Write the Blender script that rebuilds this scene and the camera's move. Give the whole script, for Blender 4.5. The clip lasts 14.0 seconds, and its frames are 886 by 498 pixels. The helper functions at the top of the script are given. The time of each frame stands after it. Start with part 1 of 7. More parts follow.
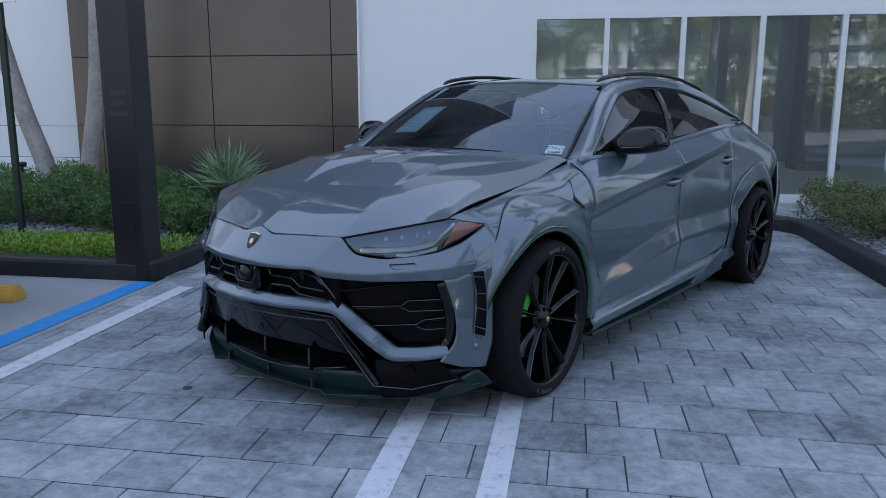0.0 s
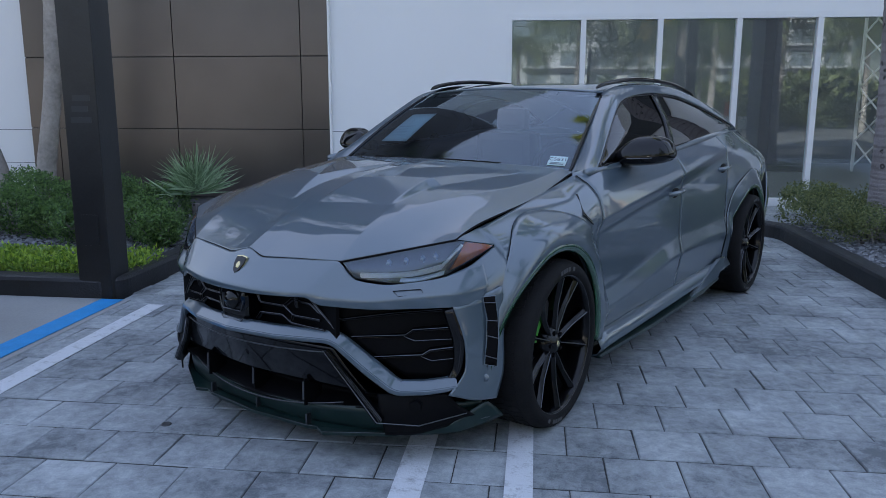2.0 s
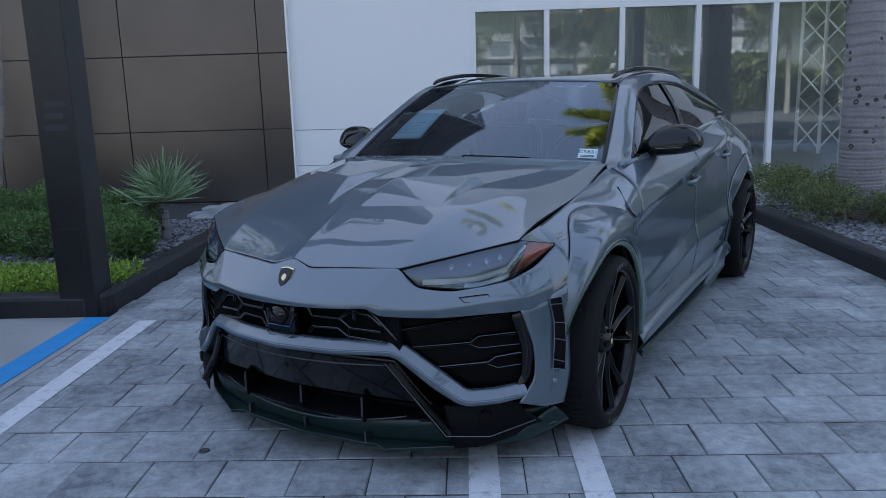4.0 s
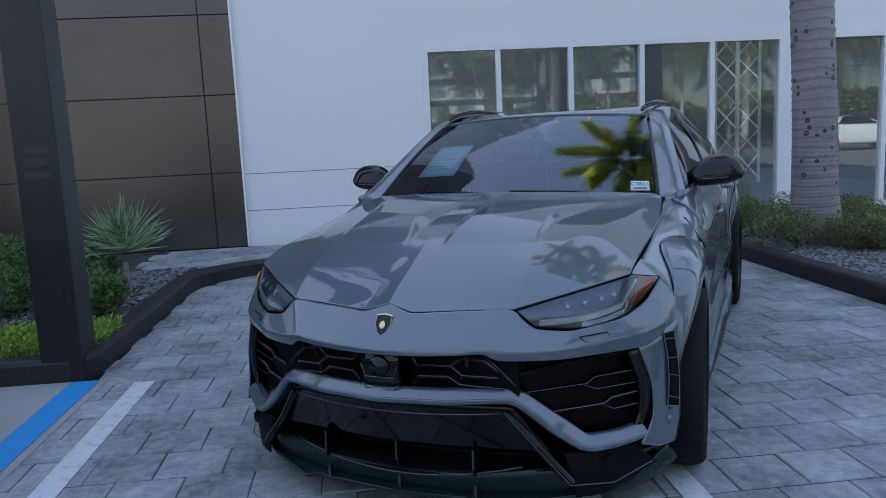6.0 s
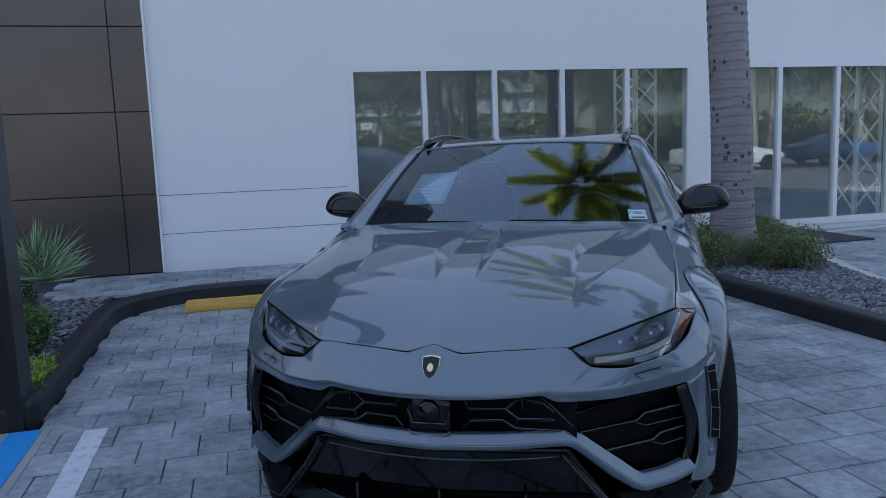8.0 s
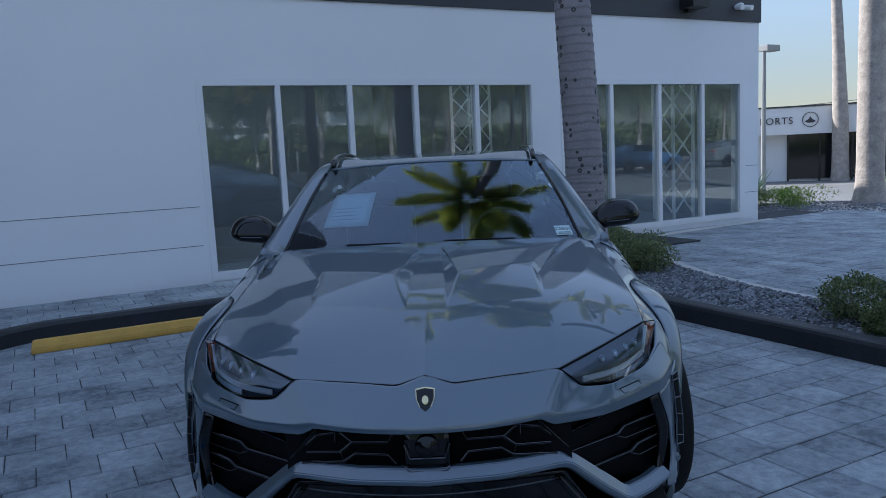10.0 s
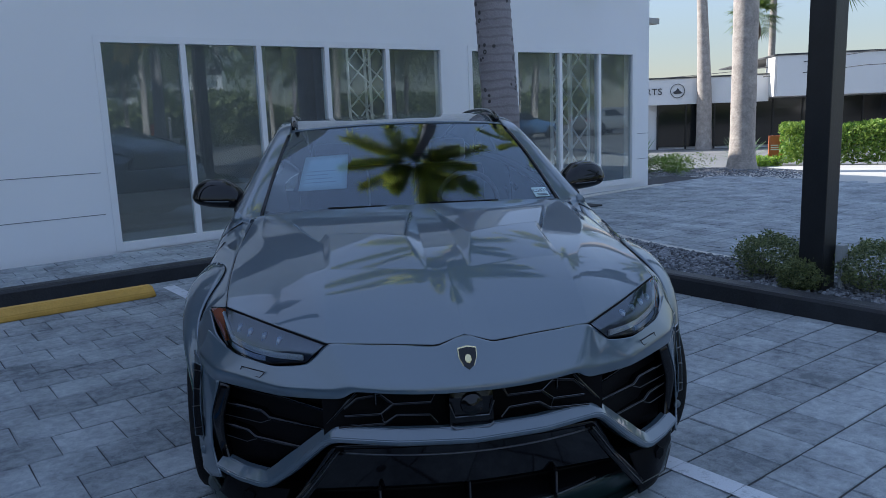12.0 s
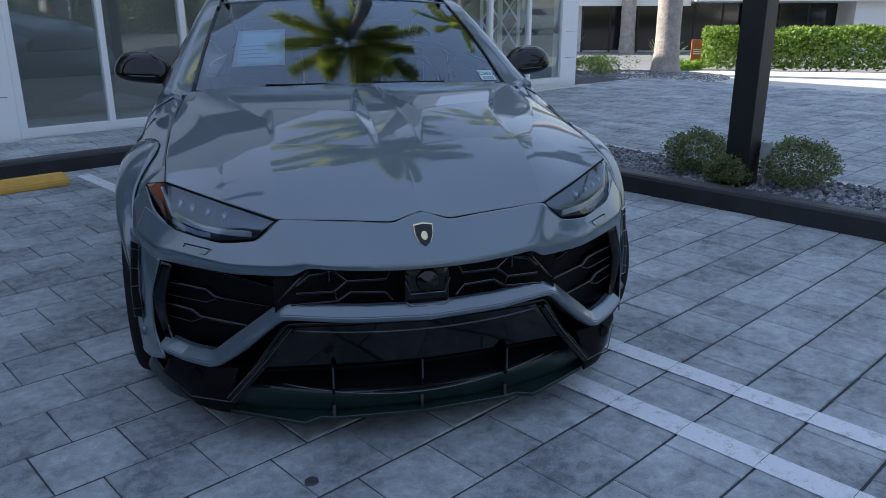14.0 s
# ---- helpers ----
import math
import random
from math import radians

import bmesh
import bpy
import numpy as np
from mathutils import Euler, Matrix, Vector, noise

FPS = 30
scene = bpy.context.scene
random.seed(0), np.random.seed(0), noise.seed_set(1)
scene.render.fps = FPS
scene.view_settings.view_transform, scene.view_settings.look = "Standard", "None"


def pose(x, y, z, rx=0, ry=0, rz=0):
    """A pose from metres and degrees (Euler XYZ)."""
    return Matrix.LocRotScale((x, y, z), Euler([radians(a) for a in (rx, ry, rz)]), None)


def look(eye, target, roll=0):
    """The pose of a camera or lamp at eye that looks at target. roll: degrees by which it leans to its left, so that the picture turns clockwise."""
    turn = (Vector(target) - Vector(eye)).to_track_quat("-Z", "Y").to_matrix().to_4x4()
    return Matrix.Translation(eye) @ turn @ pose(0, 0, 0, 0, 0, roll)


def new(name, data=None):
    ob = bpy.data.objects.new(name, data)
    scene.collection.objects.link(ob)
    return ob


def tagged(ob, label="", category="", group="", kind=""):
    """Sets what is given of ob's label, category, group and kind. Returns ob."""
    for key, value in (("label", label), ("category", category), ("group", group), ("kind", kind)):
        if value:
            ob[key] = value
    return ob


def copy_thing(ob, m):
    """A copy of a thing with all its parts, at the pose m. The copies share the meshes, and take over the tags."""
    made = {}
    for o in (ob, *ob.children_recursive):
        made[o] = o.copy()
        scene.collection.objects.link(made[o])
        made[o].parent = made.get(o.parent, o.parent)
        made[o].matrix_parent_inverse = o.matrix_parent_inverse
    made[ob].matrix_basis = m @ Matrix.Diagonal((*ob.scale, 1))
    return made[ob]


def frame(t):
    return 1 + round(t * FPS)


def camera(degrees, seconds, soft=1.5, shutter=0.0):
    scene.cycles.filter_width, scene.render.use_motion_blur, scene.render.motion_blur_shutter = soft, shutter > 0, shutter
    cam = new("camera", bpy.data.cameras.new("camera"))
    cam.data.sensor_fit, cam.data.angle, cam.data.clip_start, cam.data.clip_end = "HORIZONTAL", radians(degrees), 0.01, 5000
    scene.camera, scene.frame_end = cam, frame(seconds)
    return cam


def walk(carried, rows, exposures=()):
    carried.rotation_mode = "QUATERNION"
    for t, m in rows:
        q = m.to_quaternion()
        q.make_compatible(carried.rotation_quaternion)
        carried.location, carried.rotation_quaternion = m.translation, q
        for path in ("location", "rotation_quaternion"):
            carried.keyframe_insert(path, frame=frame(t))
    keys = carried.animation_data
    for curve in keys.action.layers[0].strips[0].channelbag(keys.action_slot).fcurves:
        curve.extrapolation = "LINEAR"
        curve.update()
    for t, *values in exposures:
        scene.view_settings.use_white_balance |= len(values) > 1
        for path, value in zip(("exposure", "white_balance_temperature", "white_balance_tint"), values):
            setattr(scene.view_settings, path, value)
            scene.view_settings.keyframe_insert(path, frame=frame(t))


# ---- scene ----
# ---- camera ----
cam = camera(60.4, 14.0, soft=0.75)
PATH = [
    (0, (0.599, 0.391, 1.345), (0.264, 2.327, 0.97), 0.1),
    (0.5, (0.523, 0.444, 1.328), (0.168, 2.374, 0.942), -0.3),
    (1, (0.496, 0.518, 1.338), (0.132, 2.452, 0.978), -0.4),
    (1.5, (0.47, 0.591, 1.377), (0.144, 2.534, 1.031), -0.2),
    (2, (0.383, 0.623, 1.391), (0.147, 2.573, 1.014), 0.1),
    (2.2, (0.346, 0.626, 1.404), (0.139, 2.575, 1.006), 0.0),
    (4.3, (-0.24, 0.733, 1.406), (-0.264, 2.694, 1.011), -1.7),
    (4.5, (-0.346, 0.736, 1.39), (-0.33, 2.7, 1.013), -1.6),
    (5, (-0.502, 0.79, 1.391), (-0.425, 2.756, 1.031), -2.3),
    (5.5, (-0.672, 0.86, 1.397), (-0.528, 2.826, 1.065), -3.3),
    (6, (-0.82, 0.897, 1.402), (-0.631, 2.865, 1.102), -2.7),
    (6.5, (-0.996, 0.932, 1.421), (-0.736, 2.896, 1.146), -1.7),
    (7, (-1.12, 0.99, 1.441), (-0.784, 2.945, 1.184), -1.7),
    (7.5, (-1.244, 1.073, 1.449), (-0.825, 3.013, 1.195), -1.6),
    (7.7, (-1.282, 1.096, 1.458), (-0.838, 3.029, 1.198), -1.8),
    (9.8, (-1.786, 1.351, 1.531), (-0.892, 3.121, 1.271), -2.8),
    (10, (-1.82, 1.4, 1.532), (-0.89, 3.152, 1.276), -2.8),
    (10.5, (-1.917, 1.522, 1.54), (-0.886, 3.217, 1.29), -2.5),
    (11, (-2.016, 1.607, 1.548), (-0.895, 3.241, 1.28), -2.2),
    (11.5, (-2.138, 1.648, 1.542), (-0.965, 3.237, 1.225), -2.0),
    (12, (-2.259, 1.69, 1.524), (-1.066, 3.256, 1.172), -2.2),
    (12.5, (-2.35, 1.735, 1.513), (-1.139, 3.281, 1.133), -1.6),
    (13, (-2.365, 1.765, 1.495), (-1.130, 3.280, 1.072), -0.3),
    (13.5, (-2.357, 1.785, 1.463), (-1.084, 3.243, 0.956), 0.1),
    (14, (-2.319, 1.803, 1.429), (-1.010, 3.189, 0.824), -0.1),
]
walk(cam, [(t, look(eye, target, roll)) for t, eye, target, roll in PATH], [(0.0, 2.40, 6600, 15), (6.0, 2.28, 6500, 15), (7.5, 2.16, 6350, 15), (10.0, 1.68, 5800, 12), (11.5, 1.72, 5950, 12), (12.5, 1.80, 6000, 13), (13.0, 1.88, 6150, 13), (13.5, 1.95, 6350, 13), (14.0, 2.02, 6450, 13)])

# ---- world, sun, light ----
SUN_AZ, SUN_EL = -27.0, 29.0          # degrees from +Y towards +X, and above the horizon
world = bpy.data.worlds.new("sky")
scene.world = world
world.use_nodes = True
wn = world.node_tree
wn.nodes.clear()
sky = wn.nodes.new("ShaderNodeTexSky")
sky.sky_type = "NISHITA"
sky.sun_disc = False
sky.sun_elevation = radians(SUN_EL)
sky.sun_rotation = radians(SUN_AZ)
sky.air_density, sky.dust_density, sky.ozone_density = 1.0, 0.4, 1.4
bg = wn.nodes.new("ShaderNodeBackground")
bg.inputs["Strength"].default_value = 0.15
wo = wn.nodes.new("ShaderNodeOutputWorld")
# thin high haze evens the sky out: bright parts are held back
lum, haze, even, soft = (wn.nodes.new(k) for k in ("ShaderNodeRGBToBW", "ShaderNodeMath", "ShaderNodeMath", "ShaderNodeVectorMath"))
haze.operation, even.operation, soft.operation = "ADD", "DIVIDE", "SCALE"
haze.inputs[1].default_value, even.inputs[0].default_value = 0.35, 1.32
wn.links.new(sky.outputs[0], lum.inputs[0])
wn.links.new(lum.outputs[0], haze.inputs[0])
wn.links.new(haze.outputs[0], even.inputs[1])
wn.links.new(sky.outputs[0], soft.inputs[0])
wn.links.new(even.outputs[0], soft.inputs["Scale"])
pale_sky = wn.nodes.new("ShaderNodeHueSaturation")
pale_sky.inputs["Saturation"].default_value = 0.78
wn.links.new(soft.outputs[0], pale_sky.inputs["Color"])
wn.links.new(pale_sky.outputs[0], bg.inputs["Color"])
wn.links.new(bg.outputs[0], wo.inputs["Surface"])

sun_data = bpy.data.lights.new("sun", "SUN")
sun_data.energy, sun_data.angle, sun_data.color = 2.9, radians(0.6), (1.0, 0.93, 0.82)
sun = new("sun", sun_data)
sun_way = Vector((math.sin(radians(SUN_AZ)) * math.cos(radians(SUN_EL)), math.cos(radians(SUN_AZ)) * math.cos(radians(SUN_EL)), math.sin(radians(SUN_EL))))
sun.matrix_world = look(sun_way * 60, (0, 0, 0))

# ---- materials ----
def mat(name, color, rough=0.6, metal=0.0, var=0.12, scale=6.0, fine=60.0, bump=0.15, coat=0.0, per="", spec=0.5, second=None, bump_d=0.01, own=0.5, contrast=(0.3, 0.7)):
    """Colour varied at two scales, with fine relief; per 'object' or 'island' adds a tone of its own to each piece."""
    m = bpy.data.materials.new(name)
    m.use_nodes = True
    n, l = m.node_tree.nodes, m.node_tree.links
    b = n["Principled BSDF"]
    b.inputs["Roughness"].default_value, b.inputs["Metallic"].default_value = rough, metal
    b.inputs["Coat Weight"].default_value, b.inputs["Coat Roughness"].default_value = coat, 0.02
    b.inputs["Specular IOR Level"].default_value = spec
    tc = n.new("ShaderNodeTexCoord")
    big, small = n.new("ShaderNodeTexNoise"), n.new("ShaderNodeTexNoise")
    big.inputs["Scale"].default_value, big.inputs["Detail"].default_value = scale, 5
    small.inputs["Scale"].default_value, small.inputs["Detail"].default_value = fine, 4
    geo = n.new("ShaderNodeNewGeometry")
    for t in (big, small):
        l.new(geo.outputs["Position"], t.inputs["Vector"])
    mix = n.new("ShaderNodeMix")
    mix.data_type = "FLOAT"
    mix.inputs[0].default_value = 0.4
    l.new(big.outputs[0], mix.inputs[2])
    l.new(small.outputs[0], mix.inputs[3])
    value = mix.outputs[0]
    if per:
        src = n.new("ShaderNodeObjectInfo" if per == "object" else "ShaderNodeNewGeometry")
        add = n.new("ShaderNodeMix")
        add.data_type = "FLOAT"
        add.inputs[0].default_value = own
        l.new(value, add.inputs[2])
        l.new(src.outputs["Random" if per == "object" else "Random Per Island"], add.inputs[3])
        value = add.outputs[0]
    ramp = n.new("ShaderNodeValToRGB")
    c2 = second or tuple(min(1.0, c * (1 + var)) for c in color)
    c1 = tuple(c * (1 - var) for c in color) if not second else color
    ramp.color_ramp.elements[0].position, ramp.color_ramp.elements[1].position = contrast
    ramp.color_ramp.elements[0].color, ramp.color_ramp.elements[1].color = (*c1, 1), (*c2, 1)
    l.new(value, ramp.inputs[0])
    l.new(ramp.outputs[0], b.inputs["Base Color"])
    if bump:
        bp = n.new("ShaderNodeBump")
        bp.inputs["Strength"].default_value, bp.inputs["Distance"].default_value = bump, bump_d
        l.new(small.outputs[0], bp.inputs["Height"])
        l.new(bp.outputs[0], b.inputs["Normal"])
    return m


def plain(name, color, rough=0.4, metal=0.0, coat=0.0, spec=0.5):
    m = bpy.data.materials.new(name)
    m.use_nodes = True
    b = m.node_tree.nodes["Principled BSDF"]
    b.inputs["Base Color"].default_value = (*color, 1)
    b.inputs["Roughness"].default_value, b.inputs["Metallic"].default_value = rough, metal
    b.inputs["Coat Weight"].default_value, b.inputs["Coat Roughness"].default_value = coat, 0.02
    b.inputs["Specular IOR Level"].default_value = spec
    return m


def glass(name, tint, ior=1.5, gloss=(1, 1, 1), film=0.0):
    """A pane: clear through its tint, with a mirror reflection that grows towards grazing angles."""
    m = bpy.data.materials.new(name)
    m.use_nodes = True
    n, l = m.node_tree.nodes, m.node_tree.links
    n.remove(n["Principled BSDF"])
    out = n["Material Output"]
    tr, gl, fr, mx = n.new("ShaderNodeBsdfTransparent"), n.new("ShaderNodeBsdfGlossy"), n.new("ShaderNodeFresnel"), n.new("ShaderNodeMixShader")
    tr.inputs["Color"].default_value = (*tint, 1)
    gl.inputs["Color"].default_value, gl.inputs["Roughness"].default_value = (*gloss, 1), 0.0
    fr.inputs["IOR"].default_value = ior
    l.new(fr.outputs[0], mx.inputs[0])
    l.new(tr.outputs[0], mx.inputs[1])
    l.new(gl.outputs[0], mx.inputs[2])
    if film:
        df, fm = n.new("ShaderNodeBsdfDiffuse"), n.new("ShaderNodeMixShader")
        df.inputs["Color"].default_value = (0.6, 0.62, 0.62, 1)
        fm.inputs[0].default_value = film
        l.new(mx.outputs[0], fm.inputs[1])
        l.new(df.outputs[0], fm.inputs[2])
        l.new(fm.outputs[0], out.inputs["Surface"])
        return m
    l.new(mx.outputs[0], out.inputs["Surface"])
    return m


def leafy(m, share=0.45, gain=1.5):
    """Lets light through a leaf."""
    n, l = m.node_tree.nodes, m.node_tree.links
    b, out = n["Principled BSDF"], n["Material Output"]
    tr, mx = n.new("ShaderNodeBsdfTranslucent"), n.new("ShaderNodeMixShader")
    src = b.inputs["Base Color"].links[0].from_socket
    hs = n.new("ShaderNodeHueSaturation")
    hs.inputs["Hue"].default_value, hs.inputs["Saturation"].default_value, hs.inputs["Value"].default_value = 0.5, 1.05, gain
    l.new(src, hs.inputs["Color"])
    l.new(hs.outputs[0], tr.inputs["Color"])
    mx.inputs[0].default_value = share
    l.new(b.outputs[0], mx.inputs[1])
    l.new(tr.outputs[0], mx.inputs[2])
    l.new(mx.outputs[0], out.inputs["Surface"])


def paver_mat(name, per):
    """Weathered concrete: blotches that run across the pieces, mottling, pitted grain, pale efflorescence."""
    m = bpy.data.materials.new(name)
    m.use_nodes = True
    n, l = m.node_tree.nodes, m.node_tree.links
    b = n["Principled BSDF"]
    b.inputs["Roughness"].default_value = 0.72
    geo = n.new("ShaderNodeNewGeometry")

    def field(scale, detail, rough, dist=0.0):
        t = n.new("ShaderNodeTexNoise")
        t.inputs["Scale"].default_value, t.inputs["Detail"].default_value = scale, detail
        t.inputs["Roughness"].default_value, t.inputs["Distortion"].default_value = rough, dist
        l.new(geo.outputs["Position"], t.inputs["Vector"])
        return t.outputs[0]

    def op(kind, a, c):
        q = n.new("ShaderNodeMath")
        q.operation = kind
        for i, x in enumerate((a, c)):
            if isinstance(x, float):
                q.inputs[i].default_value = x
            else:
                l.new(x, q.inputs[i])
        return q.outputs[0]
    blotch, mottle, grain, pits = field(2.3, 6, 0.6), field(17.0, 7, 0.72, 0.4), field(150.0, 4, 0.7), field(60.0, 6, 0.75)
    rnd = n.new("ShaderNodeObjectInfo" if per == "object" else "ShaderNodeNewGeometry").outputs["Random" if per == "object" else "Random Per Island"]
    v = op("ADD", op("ADD", op("MULTIPLY", blotch, 0.40), op("MULTIPLY", mottle, 0.38)), op("ADD", op("MULTIPLY", grain, 0.16), op("MULTIPLY", rnd, 0.07)))
    ramp = n.new("ShaderNodeValToRGB")
    e = ramp.color_ramp.elements
    e[0].position, e[0].color = 0.40, (0.118, 0.132, 0.146, 1)
    e[1].position, e[1].color = 0.63, (0.435, 0.470, 0.485, 1)
    for p, c in ((0.47, (0.222, 0.244, 0.258, 1)), (0.55, (0.318, 0.346, 0.362, 1))):
        q = e.new(p)
        q.color = c
    l.new(v, ramp.inputs[0])
    l.new(ramp.outputs[0], b.inputs["Base Color"])
    bp = n.new("ShaderNodeBump")
    bp.inputs["Strength"].default_value, bp.inputs["Distance"].default_value = 0.55, 0.006
    l.new(op("ADD", op("MULTIPLY", pits, 0.6), op("MULTIPLY", mottle, 0.8)), bp.inputs["Height"])
    l.new(bp.outputs[0], b.inputs["Normal"])
    return m


M_PAVER = paver_mat("paver", "object")
M_PAVER_FAR = paver_mat("paver_far", "island")
M_JOINT = mat("joint_sand", (0.042, 0.044, 0.046), 0.95, scale=8, fine=120, bump=0.4)
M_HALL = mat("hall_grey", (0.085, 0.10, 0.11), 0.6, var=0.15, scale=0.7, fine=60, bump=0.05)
M_TILE = mat("hall_tile", (0.14, 0.155, 0.165), 0.35, var=0.05, scale=2, fine=40, bump=0.03)
M_CONC = mat("concrete", (0.30, 0.31, 0.31), 0.85, var=0.15, scale=1.2, fine=80, bump=0.2)
M_PALE = mat("pale_concrete", (0.50, 0.48, 0.44), 0.85, var=0.10, scale=1.0, fine=80, bump=0.2)
M_ASPHALT = mat("asphalt", (0.19, 0.19, 0.185), 0.85, var=0.25, scale=0.6, fine=50, bump=0.3)
M_KERB = mat("black_kerb_paint", (0.016, 0.017, 0.020), 0.55, var=0.5, scale=5, fine=70, bump=0.4)
M_STUCCO = mat("white_stucco", (0.78, 0.78, 0.78), 0.7, var=0.025, scale=0.8, fine=140, bump=0.12)
M_BRONZE = mat("bronze_panel", (0.136, 0.117, 0.108), 0.32, metal=0.75, var=0.2, scale=0.9, fine=200, bump=0.02)
M_BAND = mat("dark_band", (0.045, 0.046, 0.05), 0.6, var=0.1, scale=2, fine=90)
M_BLACK = mat("black_steel", (0.012, 0.012, 0.013), 0.42, var=0.35, scale=7, fine=60, bump=0.1)
M_FRAME = mat("white_frame", (0.76, 0.76, 0.76), 0.4, var=0.03, scale=4, fine=90, bump=0.03)
M_WGLASS = glass("window_glass", (0.76, 0.88, 0.93), 2.4, gloss=(0.74, 0.90, 1.0), film=0.10)
M_PAINT_W = mat("white_marking", (0.30, 0.31, 0.325), 0.7, scale=16, fine=110, bump=0.4, second=(0.60, 0.62, 0.65), contrast=(0.30, 0.48))
M_PAINT_B = mat("blue_marking", (0.012, 0.26, 0.60), 0.6, var=0.12, scale=9, fine=70, bump=0.2)
M_YELLOW = mat("yellow_paint", (0.60, 0.34, 0.06), 0.65, var=0.14, scale=6, fine=60, bump=0.25)
M_GRAVEL = mat("slate_gravel", (0.06, 0.065, 0.075), 0.7, scale=5, fine=60, bump=0.3, per="island", second=(0.26, 0.27, 0.29))
M_SOIL = mat("soil", (0.045, 0.042, 0.04), 0.95, var=0.3, scale=8, fine=60, bump=0.6)
M_LEAF = mat("shrub_leaf", (0.035, 0.085, 0.025), 0.45, scale=4, fine=40, bump=0.0, per="island", second=(0.15, 0.26, 0.075))
M_LEAF_B = mat("bush_leaf", (0.065, 0.095, 0.04), 0.5, scale=4, fine=40, bump=0.0, per="island", second=(0.22, 0.25, 0.10))
M_LIME = mat("groundcover_leaf", (0.10, 0.20, 0.03), 0.5, scale=4, fine=40, bump=0.0, per="island", second=(0.34, 0.48, 0.07))
M_HEDGE = mat("hedge_leaf", (0.07, 0.16, 0.02), 0.5, scale=4, fine=40, bump=0.0, per="island", second=(0.27, 0.37, 0.065))
M_FROND = mat("frond", (0.035, 0.07, 0.018), 0.45, scale=2, fine=30, bump=0.0, per="island", second=(0.11, 0.15, 0.03))
M_FROND_Y = mat("yellowing_frond", (0.08, 0.13, 0.03), 0.45, scale=2, fine=30, bump=0.0, per="island", second=(0.36, 0.36, 0.07))
M_SPIKE = mat("spiky_leaf", (0.11, 0.19, 0.09), 0.5, scale=4, fine=40, bump=0.0, per="island", second=(0.38, 0.50, 0.32))
M_BARK = mat("palm_bark", (0.245, 0.222, 0.226), 0.85, var=0.22, scale=3.5, fine=45, bump=0.45, bump_d=0.015)


def lichen(m):
    """Dark ring-shaped spots and thin darker rings on a palm trunk."""
    n, l = m.node_tree.nodes, m.node_tree.links
    b = n["Principled BSDF"]
    src = b.inputs["Base Color"].links[0].from_socket
    geo, vo, no = n.new("ShaderNodeNewGeometry"), n.new("ShaderNodeTexVoronoi"), n.new("ShaderNodeTexNoise")
    vo.inputs["Scale"].default_value = 13.0
    no.inputs["Scale"].default_value, no.inputs["Detail"].default_value = 2.2, 3
    l.new(geo.outputs["Position"], vo.inputs["Vector"])
    l.new(geo.outputs["Position"], no.inputs["Vector"])
    ring = n.new("ShaderNodeValToRGB")
    e = ring.color_ramp.elements
    e[0].position, e[0].color, e[1].position, e[1].color = 0.10, (0.3, 0.3, 0.3, 1), 0.40, (0, 0, 0, 1)
    for p, c in ((0.20, 1.0), (0.30, 1.0)):
        q = e.new(p)
        q.color = (c, c, c, 1)
    l.new(vo.outputs["Distance"], ring.inputs[0])
    pick, patch, mul = n.new("ShaderNodeMath"), n.new("ShaderNodeMath"), n.new("ShaderNodeMath")
    pick.operation, patch.operation, mul.operation = "ADD", "GREATER_THAN", "MULTIPLY"
    sep = n.new("ShaderNodeSeparateColor")
    l.new(vo.outputs["Color"], sep.inputs[0])
    l.new(sep.outputs[0], pick.inputs[0])
    l.new(no.outputs[0], pick.inputs[1])
    l.new(pick.outputs[0], patch.inputs[0])
    patch.inputs[1].default_value = 1.28
    l.new(ring.outputs[0], mul.inputs[0])
    l.new(patch.outputs[0], mul.inputs[1])
    wave = n.new("ShaderNodeTexWave")
    wave.bands_direction = "Z"
    wave.inputs["Scale"].default_value, wave.inputs["Distortion"].default_value, wave.inputs["Detail"].default_value = 3.2, 2.5, 3
    wave.inputs["Detail Scale"].default_value = 1.2
    l.new(geo.outputs["Position"], wave.inputs["Vector"])
    wr = n.new("ShaderNodeValToRGB")
    w = wr.color_ramp.elements
    w[0].position, w[0].color, w[1].position, w[1].color = 0.0, (0.76, 0.74, 0.74, 1), 0.30, (1, 1, 1, 1)
    l.new(wave.outputs[0], wr.inputs[0])
    shade = n.new("ShaderNodeMix")
    shade.data_type, shade.blend_type = "RGBA", "MULTIPLY"
    shade.inputs[0].default_value = 1.0
    l.new(src, shade.inputs[6])
    l.new(wr.outputs[0], shade.inputs[7])
    dark = n.new("ShaderNodeMix")
    dark.data_type = "RGBA"
    dark.inputs[7].default_value = (0.045, 0.042, 0.04, 1)
    l.new(mul.outputs[0], dark.inputs[0])
    l.new(shade.outputs[2], dark.inputs[6])
    l.new(dark.outputs[2], b.inputs["Base Color"])


lichen(M_BARK)
M_BARK_P = mat("pale_bark", (0.33, 0.295, 0.265), 0.85, var=0.36, scale=5, fine=22, bump=0.5, bump_d=0.02)
for m_leaf in (M_LEAF, M_LEAF_B, M_LIME, M_HEDGE, M_SPIKE):
    leafy(m_leaf, 0.3, 1.4)
leafy(M_FROND, 0.4, 1.6)
leafy(M_FROND_Y, 0.55, 1.9)

